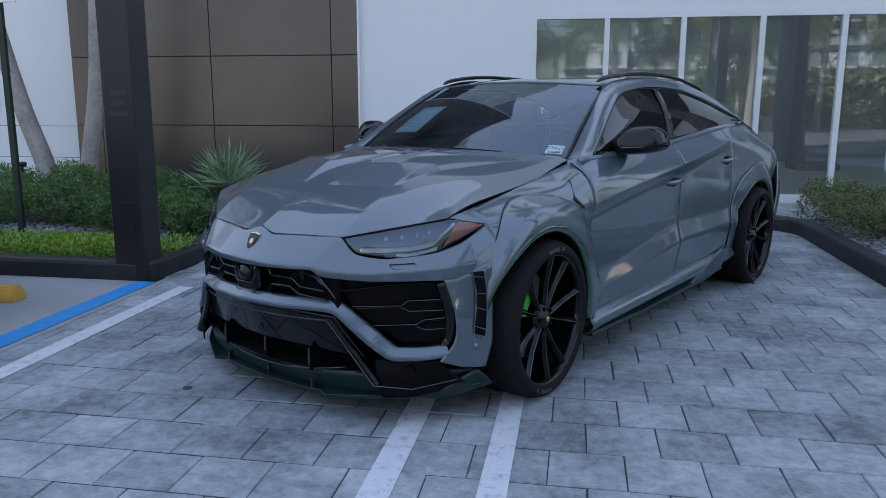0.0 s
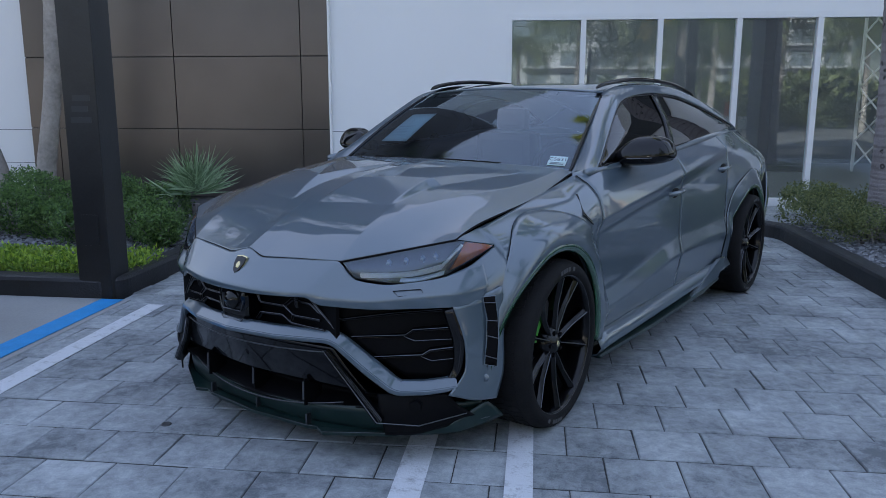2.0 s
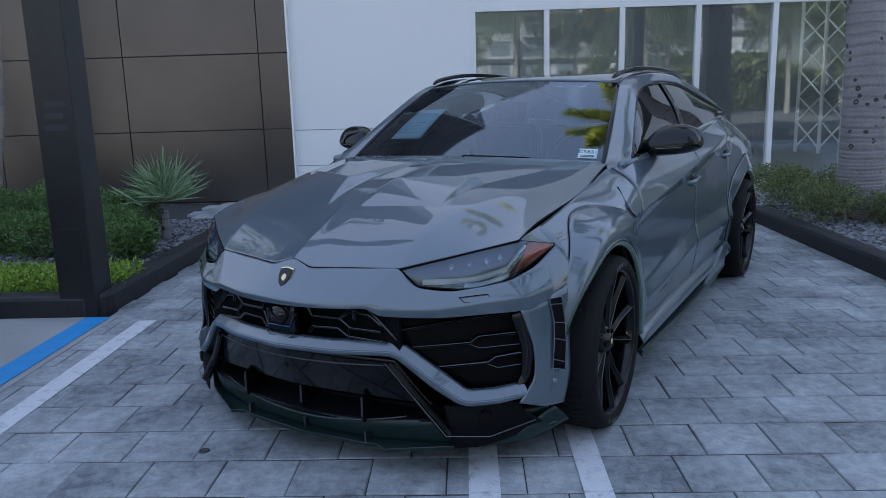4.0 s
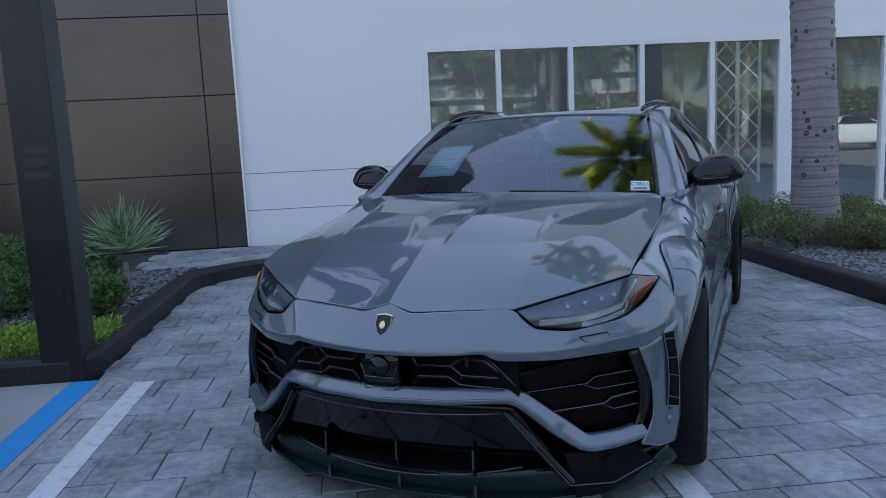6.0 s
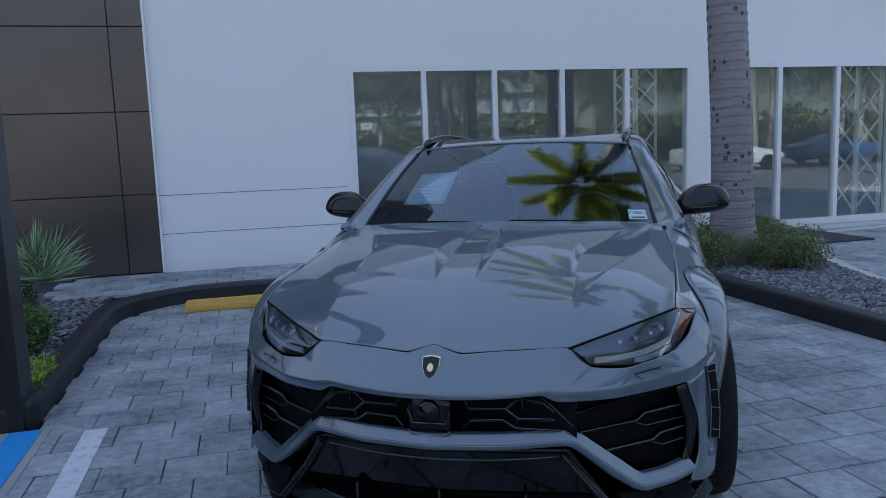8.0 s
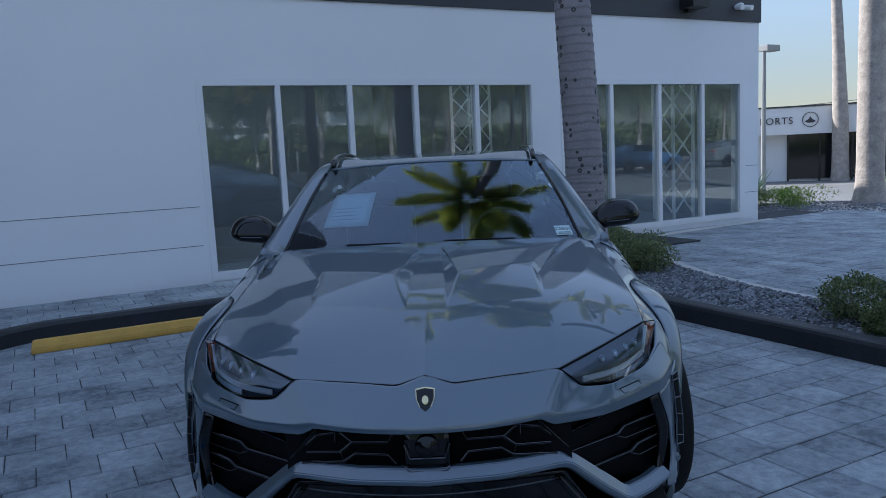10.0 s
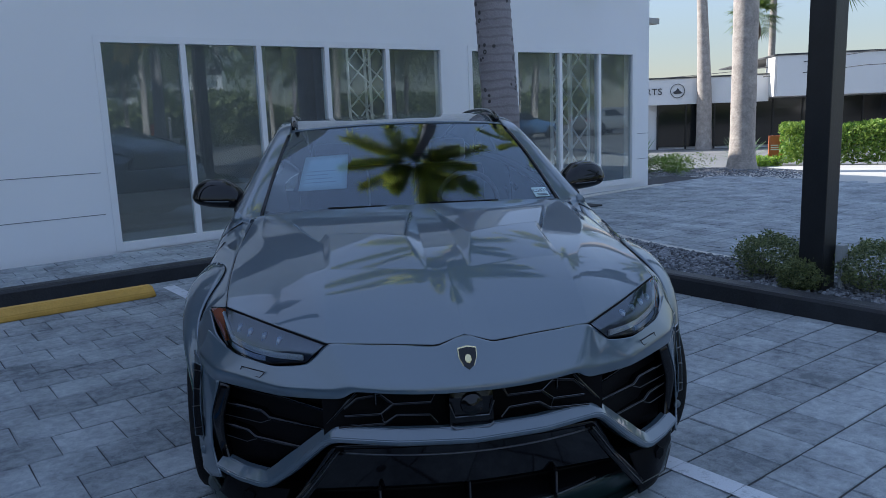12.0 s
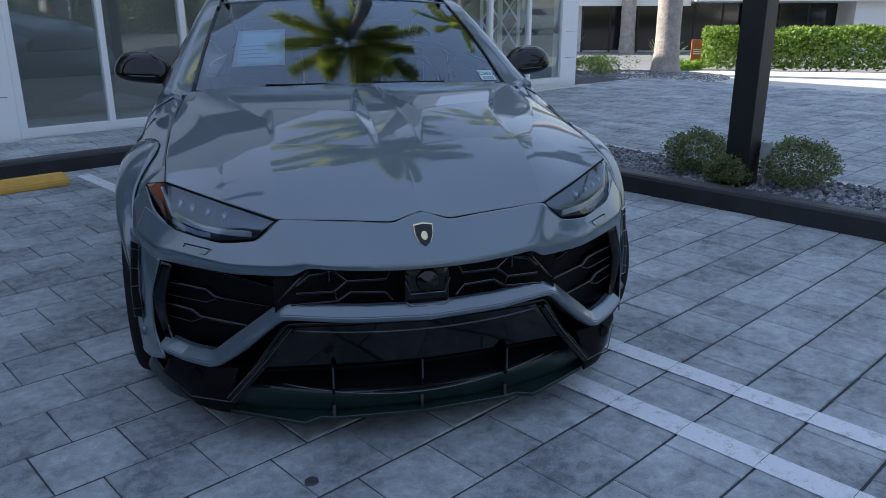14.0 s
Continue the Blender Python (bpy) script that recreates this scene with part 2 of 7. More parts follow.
# ---- building helpers ----
def box_bm(bm, x0, y0, z0, x1, y1, z1, bevel=0.0):
    r = bmesh.ops.create_cube(bm, size=1.0)
    for v in r["verts"]:
        v.co = Vector(((x0 + x1) / 2 + v.co.x * (x1 - x0), (y0 + y1) / 2 + v.co.y * (y1 - y0), (z0 + z1) / 2 + v.co.z * (z1 - z0)))
    if bevel:
        es = list({e for v in r["verts"] for e in v.link_edges})
        bmesh.ops.bevel(bm, geom=es, offset=bevel, segments=2, affect="EDGES", profile=0.6)
    return bm


def box(x0, y0, z0, x1, y1, z1, bevel=0.0):
    return box_bm(bmesh.new(), x0, y0, z0, x1, y1, z1, bevel)


def finish(name, bm, material, smooth=False):
    me = bpy.data.meshes.new(name)
    bm.to_mesh(me)
    bm.free()
    me.materials.append(material)
    if smooth:
        for p in me.polygons:
            p.use_smooth = True
    return new(name, me)


def part(name, bm, material, parent, label="", smooth=False):
    ob = finish(name, bm, material, smooth)
    ob.parent = parent
    return tagged(ob, label) if label else ob


def thing(name, m, label, category, group=""):
    ob = new(name)
    ob.empty_display_size = 0.2
    ob.matrix_basis = m
    return tagged(ob, label, category, group)


def mesh_thing(name, verts, faces, material, parent=None, smooth=False):
    me = bpy.data.meshes.new(name)
    me.from_pydata(verts, [], faces)
    me.materials.append(material)
    if smooth:
        me.polygons.foreach_set("use_smooth", [True] * len(me.polygons))
    me.update()
    ob = new(name, me)
    if parent:
        ob.parent = parent
    return ob


def tube(bm, pts, radius, sides=8, closed=False, flat=1.0):
    """A round bar along points; radius is a number or one for each point."""
    pts = [Vector(p) for p in pts]
    n = len(pts)
    rings = []
    whole = pts[-1] - pts[0]
    up = Vector((0, 1, 0)) if abs(whole.z) > 0.9 * whole.length and not closed else Vector((0, 0, 1))
    for i, p in enumerate(pts):
        a, b = pts[max(0, i - 1)], pts[min(n - 1, i + 1)]
        if closed:
            a, b = pts[(i - 1) % n], pts[(i + 1) % n]
        d = (b - a).normalized()
        s = d.cross(up)
        if s.length < 1e-3:
            s = Vector((1, 0, 0))
        s.normalize()
        u = s.cross(d).normalized()
        r = radius[i] if isinstance(radius, (list, tuple)) else radius
        rings.append([bm.verts.new(p + s * (r * math.cos(2 * math.pi * k / sides)) + u * (r * flat * math.sin(2 * math.pi * k / sides))) for k in range(sides)])
    m = n if closed else n - 1
    for i in range(m):
        r0, r1 = rings[i], rings[(i + 1) % n]
        for k in range(sides):
            bm.faces.new((r0[k], r0[(k + 1) % sides], r1[(k + 1) % sides], r1[k]))
    if not closed:
        bm.faces.new(rings[0][::-1])
        bm.faces.new(rings[-1])
    bmesh.ops.recalc_face_normals(bm, faces=bm.faces[:])
    return bm


def lathe(bm, profile, axis="x", sides=48, centre=(0, 0, 0)):
    """Turns (radius, along) pairs round an axis."""
    rings = []
    for r, a in profile:
        ring = []
        for k in range(sides):
            c, s = r * math.cos(2 * math.pi * k / sides), r * math.sin(2 * math.pi * k / sides)
            co = (a, c, s) if axis == "x" else (c, a, s) if axis == "y" else (c, s, a)
            ring.append(bm.verts.new(Vector(co) + Vector(centre)))
        rings.append(ring)
    for r0, r1 in zip(rings, rings[1:]):
        for k in range(sides):
            bm.faces.new((r0[k], r0[(k + 1) % sides], r1[(k + 1) % sides], r1[k]))
    bmesh.ops.recalc_face_normals(bm, faces=bm.faces[:])
    return bm


def prism(bm, outline, z0, z1, hollow=None):
    """An upright block over a plan outline."""
    lo = [bm.verts.new((x, y, z0)) for x, y in outline]
    hi = [bm.verts.new((x, y, z1)) for x, y in outline]
    n = len(outline)
    bm.faces.new(lo[::-1])
    bm.faces.new(hi)
    for i in range(n):
        bm.faces.new((lo[i], lo[(i + 1) % n], hi[(i + 1) % n], hi[i]))
    bmesh.ops.recalc_face_normals(bm, faces=bm.faces[:])
    return bm


def arc(cx, cy, r, a0, a1, n=8):
    return [(cx + r * math.cos(radians(a0 + (a1 - a0) * i / n)), cy + r * math.sin(radians(a0 + (a1 - a0) * i / n))) for i in range(n + 1)]


def ribbon(bm, path, profile, close=False):
    """Sweeps a (sideways, up) profile along a plan path of (x, y)."""
    n = len(path)
    rings = []
    for i in range(n):
        a, b = Vector(path[max(0, i - 1)]), Vector(path[min(n - 1, i + 1)])
        d = (b - a).normalized()
        s = Vector((d.y, -d.x))
        rings.append([bm.verts.new((path[i][0] + s.x * w, path[i][1] + s.y * w, h)) for w, h in profile])
    k = len(profile)
    for i in range(n - 1):
        for j in range(k):
            bm.faces.new((rings[i][j], rings[i][(j + 1) % k], rings[i + 1][(j + 1) % k], rings[i + 1][j]))
    bm.faces.new(rings[0])
    bm.faces.new(rings[-1][::-1])
    bmesh.ops.recalc_face_normals(bm, faces=bm.faces[:])
    return bm

# ---- the setting ----
WALL_Y, WALK_Z, KERB_H = 10.75, 0.10, 0.15
ROOF_Z, TOWER_Z = 7.45, 10.4
WING_X, WING_Z = 7.0, 5.02      # the east end is one storey high


# wall with two window openings: piers, sill strip and head
WIN_1, WIN_2 = (-0.03, 4.80), (5.25, 9.17)
WZ0, WZ1 = 0.10, 2.50
XL, XR = -14.0, 9.57
wall = bmesh.new()
for x0, x1, z0, z1 in ((XL, WIN_1[0], -0.3, ROOF_Z), (WIN_1[1], WIN_2[0], -0.3, ROOF_Z), (WIN_2[1], XR, -0.3, WING_Z),
                       (*WIN_1, WZ1, ROOF_Z), (WIN_2[0], WING_X, WZ1, ROOF_Z), (WING_X, WIN_2[1], WZ1, WING_Z), (*WIN_1, -0.3, WZ0), (*WIN_2, -0.3, WZ0)):
    box_bm(wall, x0, WALL_Y, z0, x1, WALL_Y + 0.25, z1)
wall_south = tagged(finish("wall_south", wall, M_STUCCO), kind="structure")
east = bmesh.new()
box_bm(east, XR - 0.25, WALL_Y + 0.25, -0.3, XR, 30, WING_Z)
box_bm(east, WING_X - 0.25, WALL_Y + 0.25, WING_Z + 0.13, WING_X, 30, ROOF_Z)
wall_east = tagged(finish("wall_east", east, M_STUCCO), "white rendered side wall", kind="structure")
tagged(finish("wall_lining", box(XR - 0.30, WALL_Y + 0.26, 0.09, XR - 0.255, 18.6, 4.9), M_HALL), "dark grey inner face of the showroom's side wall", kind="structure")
wall_west = tagged(finish("wall_west", box(XL, WALL_Y + 0.25, -0.3, XL + 0.25, 30, ROOF_Z), M_STUCCO), kind="structure")
wall_north = tagged(finish("wall_north", box(XL + 0.25, 29.75, -0.3, XR - 0.25, 30, WING_Z), M_STUCCO), kind="structure")
# added opening through roof and ceiling, out of view, to brighten the hall
SKY_X0, SKY_X1, SKY_Y0, SKY_Y1 = -1.0, 6.7, 11.6, 18.2
roof_bm, inner_bm = bmesh.new(), bmesh.new()
for bm_c, z0, z1, y1 in ((roof_bm, ROOF_Z, ROOF_Z + 0.25, 30), (inner_bm, 4.9, 5.0, 20.0)):
    x_lo, x_hi, y_lo = (XL, WING_X, WALL_Y) if bm_c is roof_bm else (XL + 0.25, XR - 0.25, WALL_Y + 0.25)
    box_bm(bm_c, x_lo, y_lo, z0, SKY_X0, y1, z1)
    box_bm(bm_c, SKY_X1, y_lo, z0, x_hi, y1, z1)
    box_bm(bm_c, SKY_X0, y_lo, z0, SKY_X1, SKY_Y0, z1)
    box_bm(bm_c, SKY_X0, SKY_Y1, z0, SKY_X1, y1, z1)
box_bm(roof_bm, WING_X, WALL_Y, WING_Z, XR, 30, WING_Z + 0.13)
box_bm(roof_bm, XL, 29.7, WING_Z, WING_X, 30, ROOF_Z)
ceiling = tagged(finish("ceiling", roof_bm, M_STUCCO), kind="structure")
# diffusing panel over that opening, an added helper that spreads sun indoors
M_FROST = bpy.data.materials.new("frosted_glass")
M_FROST.use_nodes = True
fn = M_FROST.node_tree
frost = fn.nodes.new("ShaderNodeBsdfTranslucent")
frost.inputs["Color"].default_value = (0.55, 0.57, 0.57, 1)
fn.links.new(frost.outputs[0], fn.nodes["Material Output"].inputs["Surface"])
tagged(mesh_thing("added_skylight", [(SKY_X0, SKY_Y0, ROOF_Z + 0.12), (SKY_X1, SKY_Y0, ROOF_Z + 0.12), (SKY_X1, SKY_Y1, ROOF_Z + 0.12), (SKY_X0, SKY_Y1, ROOF_Z + 0.12)], [(0, 1, 2, 3)], M_FROST), "added frosted roof panel, out of view, that brings daylight into the showroom", kind="structure")
hall_floor = tagged(finish("floor", box(XL + 0.25, WALL_Y + 0.25, -0.1, XR - 0.25, 29.75, 0.09), M_TILE), kind="structure")
inner_ceiling = tagged(finish("ceiling_inner", inner_bm, M_STUCCO), kind="structure")
band = tagged(finish("trim", box(-14.02, WALL_Y - 0.03, 3.47, XR + 0.03, WALL_Y - 0.002, 4.75, 0.004), M_BAND), kind="structure")

# bronze cladding: large panels with open joints on a dark backing
BX0, BX1, BY = -6.67, -2.36, 10.70
cladding = thing("cladding", pose(0, 0, 0), "bronze metal wall cladding in large flat panels with dark joints", "wall cladding")
cladding["kind"] = "structure"
part("cladding_back", box(BX0, BY + 0.012, 0.09, BX1, WALL_Y - 0.003, TOWER_Z - 0.02), M_BLACK, cladding)
rows_z = [0.10, 1.035] + [1.995 + 0.96 * k for k in range(9)] + [TOWER_Z]
cols_x = [BX0, -6.25, -4.50, -2.735, BX1]
for z0, z1 in zip(rows_z, rows_z[1:]):
    for x0, x1 in zip(cols_x, cols_x[1:]):
        part("panel", box(x0 + 0.006, BY - 0.02, z0 + 0.006, x1 - 0.006, BY + 0.012, z1 - 0.006, 0.003), M_BRONZE, cladding)
part("edge_trim", box(BX1 - 0.004, BY - 0.024, 0.10, BX1 + 0.02, WALL_Y - 0.002, TOWER_Z), M_FRAME, cladding)
tagged(finish("wall_tower", box(BX0, WALL_Y, ROOF_Z + 0.25, BX1, WALL_Y + 4.5, TOWER_Z - 0.01), M_BRONZE), "bronze clad tower above the roof", kind="structure")

# stucco grooves as thin flat strips, the shade of the recess in their grey
M_GROOVE_SHADE = mat("groove_shade_grey", (0.20, 0.205, 0.215), 0.8, var=0.1, scale=3, fine=80)
for z in (0.545, 1.01):
    for x0, x1 in ((BX1 + 0.02, WIN_1[0] - 0.07), (XL, BX0), (WIN_2[1] + 0.07, XR)):
        tagged(finish("trim", box(x0, WALL_Y - 0.0025, z - 0.004, x1, WALL_Y + 0.01, z + 0.004), M_GROOVE_SHADE), kind="structure")


def shop_window(name, x0, x1, muls):
    w = thing(name, pose(0, 0, 0), "full-height shop window in white metal frames", "window")
    w["kind"] = "structure"
    fy0, fy1 = WALL_Y - 0.012, WALL_Y + 0.09
    fr = bmesh.new()
    box_bm(fr, x0 - 0.0, fy0, WZ0, x0 + 0.075, fy1, WZ1)
    box_bm(fr, x1 - 0.075, fy0, WZ0, x1, fy1, WZ1)
    box_bm(fr, x0 + 0.075, fy0, WZ1 - 0.075, x1 - 0.075, fy1, WZ1)
    box_bm(fr, x0 + 0.075, fy0, WZ0, x1 - 0.075, fy1, WZ0 + 0.10)
    part("window_frame", fr, M_FRAME, w)
    for m in muls:
        part("mullion", box(m - 0.033, fy0, WZ0 + 0.10, m + 0.033, fy1, WZ1 - 0.075, 0.003), M_FRAME, w)
    edges = [x0 + 0.075] + [e for m in muls for e in (m - 0.033, m + 0.033)] + [x1 - 0.075]
    for a, b in zip(edges[::2], edges[1::2]):
        p = mesh_thing("pane", [(a, WALL_Y + 0.038, WZ0 + 0.10), (b, WALL_Y + 0.038, WZ0 + 0.10), (b, WALL_Y + 0.038, WZ1 - 0.075), (a, WALL_Y + 0.038, WZ1 - 0.075)], [(0, 1, 2, 3)], M_WGLASS, w)
        p.visible_shadow = False
    return w


shop_window("window_1", *WIN_1, (0.945, 1.895, 2.845, 3.80))
shop_window("window_2", *WIN_2, (6.24, 7.24, 8.21))

# kerbs: one black painted run round the bay
LEFT_X, FRONT_Y, BACK_Y, RIGHT_X = -2.56, 5.60, 9.15, 2.92
run = [(-14.0, FRONT_Y), (LEFT_X - 0.35, FRONT_Y)] + arc(LEFT_X - 0.18, FRONT_Y + 0.18, 0.18, -90, 0)[1:] + [(LEFT_X, 8.2)] + arc(LEFT_X + 0.95, 8.2, 0.95, 180, 90, 10)[1:] + [(RIGHT_X - 0.5, BACK_Y)] + arc(RIGHT_X - 0.5, BACK_Y - 0.5, 0.5, 90, 0)[1:] + [(RIGHT_X, y) for y in (7.0, 5.0, 3.0, 1.0, -3.0, -6.0)]
kerb = ribbon(bmesh.new(), run, [(0.0, -0.05), (0.0, KERB_H - 0.03), (-0.012, KERB_H - 0.008), (-0.035, KERB_H), (-0.15, KERB_H), (-0.155, -0.05)])
tagged(finish("kerb", kerb, M_KERB, smooth=False), "black painted concrete kerb round the parking bay", "kerb", kind="structure")

# walk along the wall, drive and beds
walkway = tagged(finish("pavement", box(-14.0, BACK_Y + 0.154, -0.06, 6.6, WALL_Y, WALK_Z - 0.03), M_JOINT), "dark bedding under the pavers of the walk", kind="structure")
drive = tagged(finish("road", box(RIGHT_X + 1.0, -6.0, -0.06, 11.6, WALL_Y + 1.0, 0.0), M_JOINT), kind="structure")
bay = tagged(finish("bay_bed", box(-2.47, -6.0, -0.06, RIGHT_X, BACK_Y, -0.0058), M_JOINT), kind="structure")
tagged(finish("concrete_bay", box(-14.0, -6.0, -0.06, -2.47, FRONT_Y, 0.004), M_CONC), "pale grey concrete parking bay", kind="structure")
band_path = [(4.10, -6.0), (4.10, 0.0), (4.10, 4.0), (4.12, 5.2), (4.22, 6.2), (4.45, 7.2), (4.85, 8.2), (5.45, 9.2), (6.1, 9.9), (6.9, 10.35), (9.6, 10.55)]
smooth_path = []
for i in range(len(band_path) - 1):
    for k in range(4):
        p = [Vector((*band_path[max(0, min(len(band_path) - 1, i + j))], 0)) for j in (-1, 0, 1, 2)]
        t = k / 4
        q = 0.5 * ((2 * p[1]) + (p[2] - p[0]) * t + (2 * p[0] - 5 * p[1] + 4 * p[2] - p[3]) * t * t + (3 * p[1] - p[0] - 3 * p[2] + p[3]) * t ** 3)
        smooth_path.append((q.x, q.y))
smooth_path.append(band_path[-1])
tagged(finish("edging", ribbon(bmesh.new(), smooth_path, [(0.0, -0.05), (0.0, 0.062), (0.16, 0.058), (0.16, -0.05)]), M_PALE), "flush pale concrete edging of the drive", kind="structure")
bed = bmesh.new()
prism(bed, [(RIGHT_X + 0.154, -6.0)] + [(x, y) for x, y in smooth_path if y < 10.3] + [(RIGHT_X + 0.154, 10.3)], -0.05, 0.075)
tagged(finish("bed_right", bed, M_SOIL), "dark soil of the planting bed", kind="structure")
tagged(finish("bed_left", box(-14.0, FRONT_Y + 0.154, -0.05, LEFT_X - 0.154, 9.30, 0.085), M_SOIL), kind="structure")

# markings on the bay
def marking(name, x0, y0, x1, y1, m, z=0.004):
    bm = bmesh.new()
    if name == "white_line":
        j = math.ceil((y0 - 3.80) / 0.283)
        while 3.80 + (j + 1) * 0.283 < y1:
            a = 3.80 + j * 0.283
            box_bm(bm, x0, a + 0.0012, z - 0.0015, x1, a + 0.2818, z)
            j += 1
    else:
        box_bm(bm, x0, y0, z - 0.0015, x1, y1, z)
    tagged(finish(name, bm, m), "painted parking bay line", kind="structure")


marking("white_line", -2.285, -2.0, -2.165, 5.62, M_PAINT_W)
marking("white_line", -0.115, -2.0, 0.0, 9.05, M_PAINT_W)
marking("white_line", 0.297, -2.0, 0.402, 9.05, M_PAINT_W)
marking("blue_line", -2.68, -2.0, -2.515, 5.58, M_PAINT_B, 0.009)

# far ground to the horizon: level here, falling a little beyond the drive
def far_z(x, y):
    d = (x - 11.0) * 0.73 + (y - 8.0) * 0.68
    return -0.065 - 0.75 * smooth01((d - 3) / 18)


def smooth01(t):
    t = max(0.0, min(1.0, t))
    return t * t * (3 - 2 * t)



n = 90
xs = [math.copysign(abs(i / n * 2 - 1) ** 2.2, i / n * 2 - 1) * 1500 for i in range(n + 1)]
ground = tagged(mesh_thing("ground", [(x + 10, y + 8, far_z(x + 10, y + 8)) for y in xs for x in xs], [(j * (n + 1) + i, j * (n + 1) + i + 1, (j + 1) * (n + 1) + i + 1, (j + 1) * (n + 1) + i) for j in range(n) for i in range(n)], M_ASPHALT, smooth=True), kind="structure")

# pale apron between the drive and the far kerb
av, af = [], []
for j in range(13):
    y = 3.0 + 8.6 * j / 12
    edge = 16.1 + (20.9 - 16.1) * (11.6 - y) / (11.6 - 3.5) - 0.05
    for i in range(9):
        x = 11.62 + (edge - 11.62) * i / 8
        av.append((x, y, far_z(x, y) + 0.02))
for j in range(12):
    for i in range(8):
        b = j * 9 + i
        af.append((b, b + 1, b + 10, b + 9))
tagged(mesh_thing("pavement", av, af, M_PALE), "pale concrete apron along the drive", kind="structure")

# ---- the car ----
# Car axes: x across, y from the nose backwards, z up, ground at 0.
M_CAR = mat("grey_metallic_paint", (0.064, 0.096, 0.124), 0.42, metal=0.25, var=0.04, scale=300, fine=900, bump=0.0, coat=1.0)
M_CAR.node_tree.nodes["Principled BSDF"].inputs["Coat IOR"].default_value = 1.75
M_CAR.node_tree.nodes["Principled BSDF"].inputs["Coat Roughness"].default_value = 0.022
M_GLOSS = plain("gloss_black", (0.002, 0.002, 0.003), 0.07, spec=0.40)
M_SATIN = mat("satin_black_plastic", (0.003, 0.003, 0.004), 0.55, var=0.2, scale=40, fine=300, bump=0.1, spec=0.10)
M_SMOKE = mat("dark_green_gloss", (0.006, 0.020, 0.019), 0.30, var=0.2, scale=30, fine=200, bump=0.0, spec=0.4)
M_LIP = plain("green_gloss_lip", (0.010, 0.060, 0.030), 0.12, coat=1.0)
M_TYRE = mat("tyre_rubber", (0.010, 0.010, 0.011), 0.75, var=0.25, scale=20, fine=150, bump=0.3, spec=0.15)
M_MARK = plain("sidewall_grey", (0.055, 0.056, 0.06), 0.7)
M_RIM = plain("black_alloy", (0.003, 0.003, 0.004), 0.16, spec=0.32)
M_EDGE = plain("bright_edge", (0.11, 0.115, 0.125), 0.3, metal=0.9)
M_STEEL = mat("brake_steel", (0.20, 0.20, 0.21), 0.35, metal=0.9, var=0.1, scale=30, fine=300, bump=0.05)
M_GREEN = plain("green_caliper", (0.05, 0.42, 0.03), 0.3, coat=0.5)
M_LENS = glass("lens_cover", (0.84, 0.88, 0.92), 1.85, gloss=(0.8, 0.9, 1.0))
M_TINT = glass("tinted_glass", (0.075, 0.085, 0.09), 1.62)
M_SHIELD = glass("windscreen_glass", (0.80, 0.88, 0.92), 2.0, gloss=(0.74, 0.88, 1.0))
M_LAMP = plain("lamp_reflector", (0.55, 0.66, 0.82), 0.40, metal=0.5)
M_LAMPBED = plain("lamp_bed", (0.060, 0.075, 0.105), 0.30, metal=0.3)
M_LED = plain("light_guide", (0.85, 0.88, 0.92), 0.3)
M_AMBER = plain("amber_reflector", (0.75, 0.17, 0.05), 0.25, coat=0.8)
M_GOLD = plain("gold_metal", (0.66, 0.56, 0.32), 0.25, metal=1.0)
M_PAPER = mat("paper", (0.52, 0.66, 0.68), 0.8, var=0.03, scale=5, fine=60, bump=0.0)
M_PAPERLINE = plain("faint_print", (0.36, 0.42, 0.46), 0.8)
M_INK = plain("dark_print", (0.05, 0.06, 0.09), 0.8)
M_TRIM = mat("cabin_leather", (0.012, 0.012, 0.013), 0.6, var=0.2, scale=20, fine=150, bump=0.1)
M_MIRROR = plain("mirror_glass", (0.85, 0.87, 0.88), 0.01, metal=1.0)


def lerp_table(table, t):
    """A smooth curve through (place, value) pairs."""
    if t <= table[0][0]:
        return table[0][1]
    n = len(table) - 1
    for i in range(n):
        (a, va), (b, vb) = table[i], table[i + 1]
        if t <= b:
            k, h = (t - a) / (b - a), b - a
            s0 = (vb - va) / h if i == 0 else (vb - table[i - 1][1]) / (b - table[i - 1][0])
            s1 = (vb - va) / h if i + 1 == n else (table[i + 2][1] - va) / (table[i + 2][0] - a)
            k2, k3 = k * k, k * k * k
            return va * (2 * k3 - 3 * k2 + 1) + s0 * h * (k3 - 2 * k2 + k) + vb * (3 * k2 - 2 * k3) + s1 * h * (k3 - k2)
    return table[-1][1]


def ramp01(a, b, t):
    return max(0.0, min(1.0, (t - a) / (b - a)))


def smooth(a, b, t):
    t = max(0.0, min(1.0, (t - a) / (b - a)))
    return t * t * (3 - 2 * t)


def spline(pts, t, tight=0.5):
    """A point at t in 0..1 on a smooth curve through pts."""
    n = len(pts) - 1
    i = min(n - 1, int(t * n))
    k = t * n - i
    p0, p1, p2, p3 = (Vector(pts[max(0, min(n, j))]) for j in (i - 1, i, i + 1, i + 2))
    m1, m2 = (p2 - p0) * tight, (p3 - p1) * tight
    k2, k3 = k * k, k * k * k
    return p1 * (2 * k3 - 3 * k2 + 1) + m1 * (k3 - 2 * k2 + k) + p2 * (-2 * k3 + 3 * k2) + m2 * (k3 - k2)


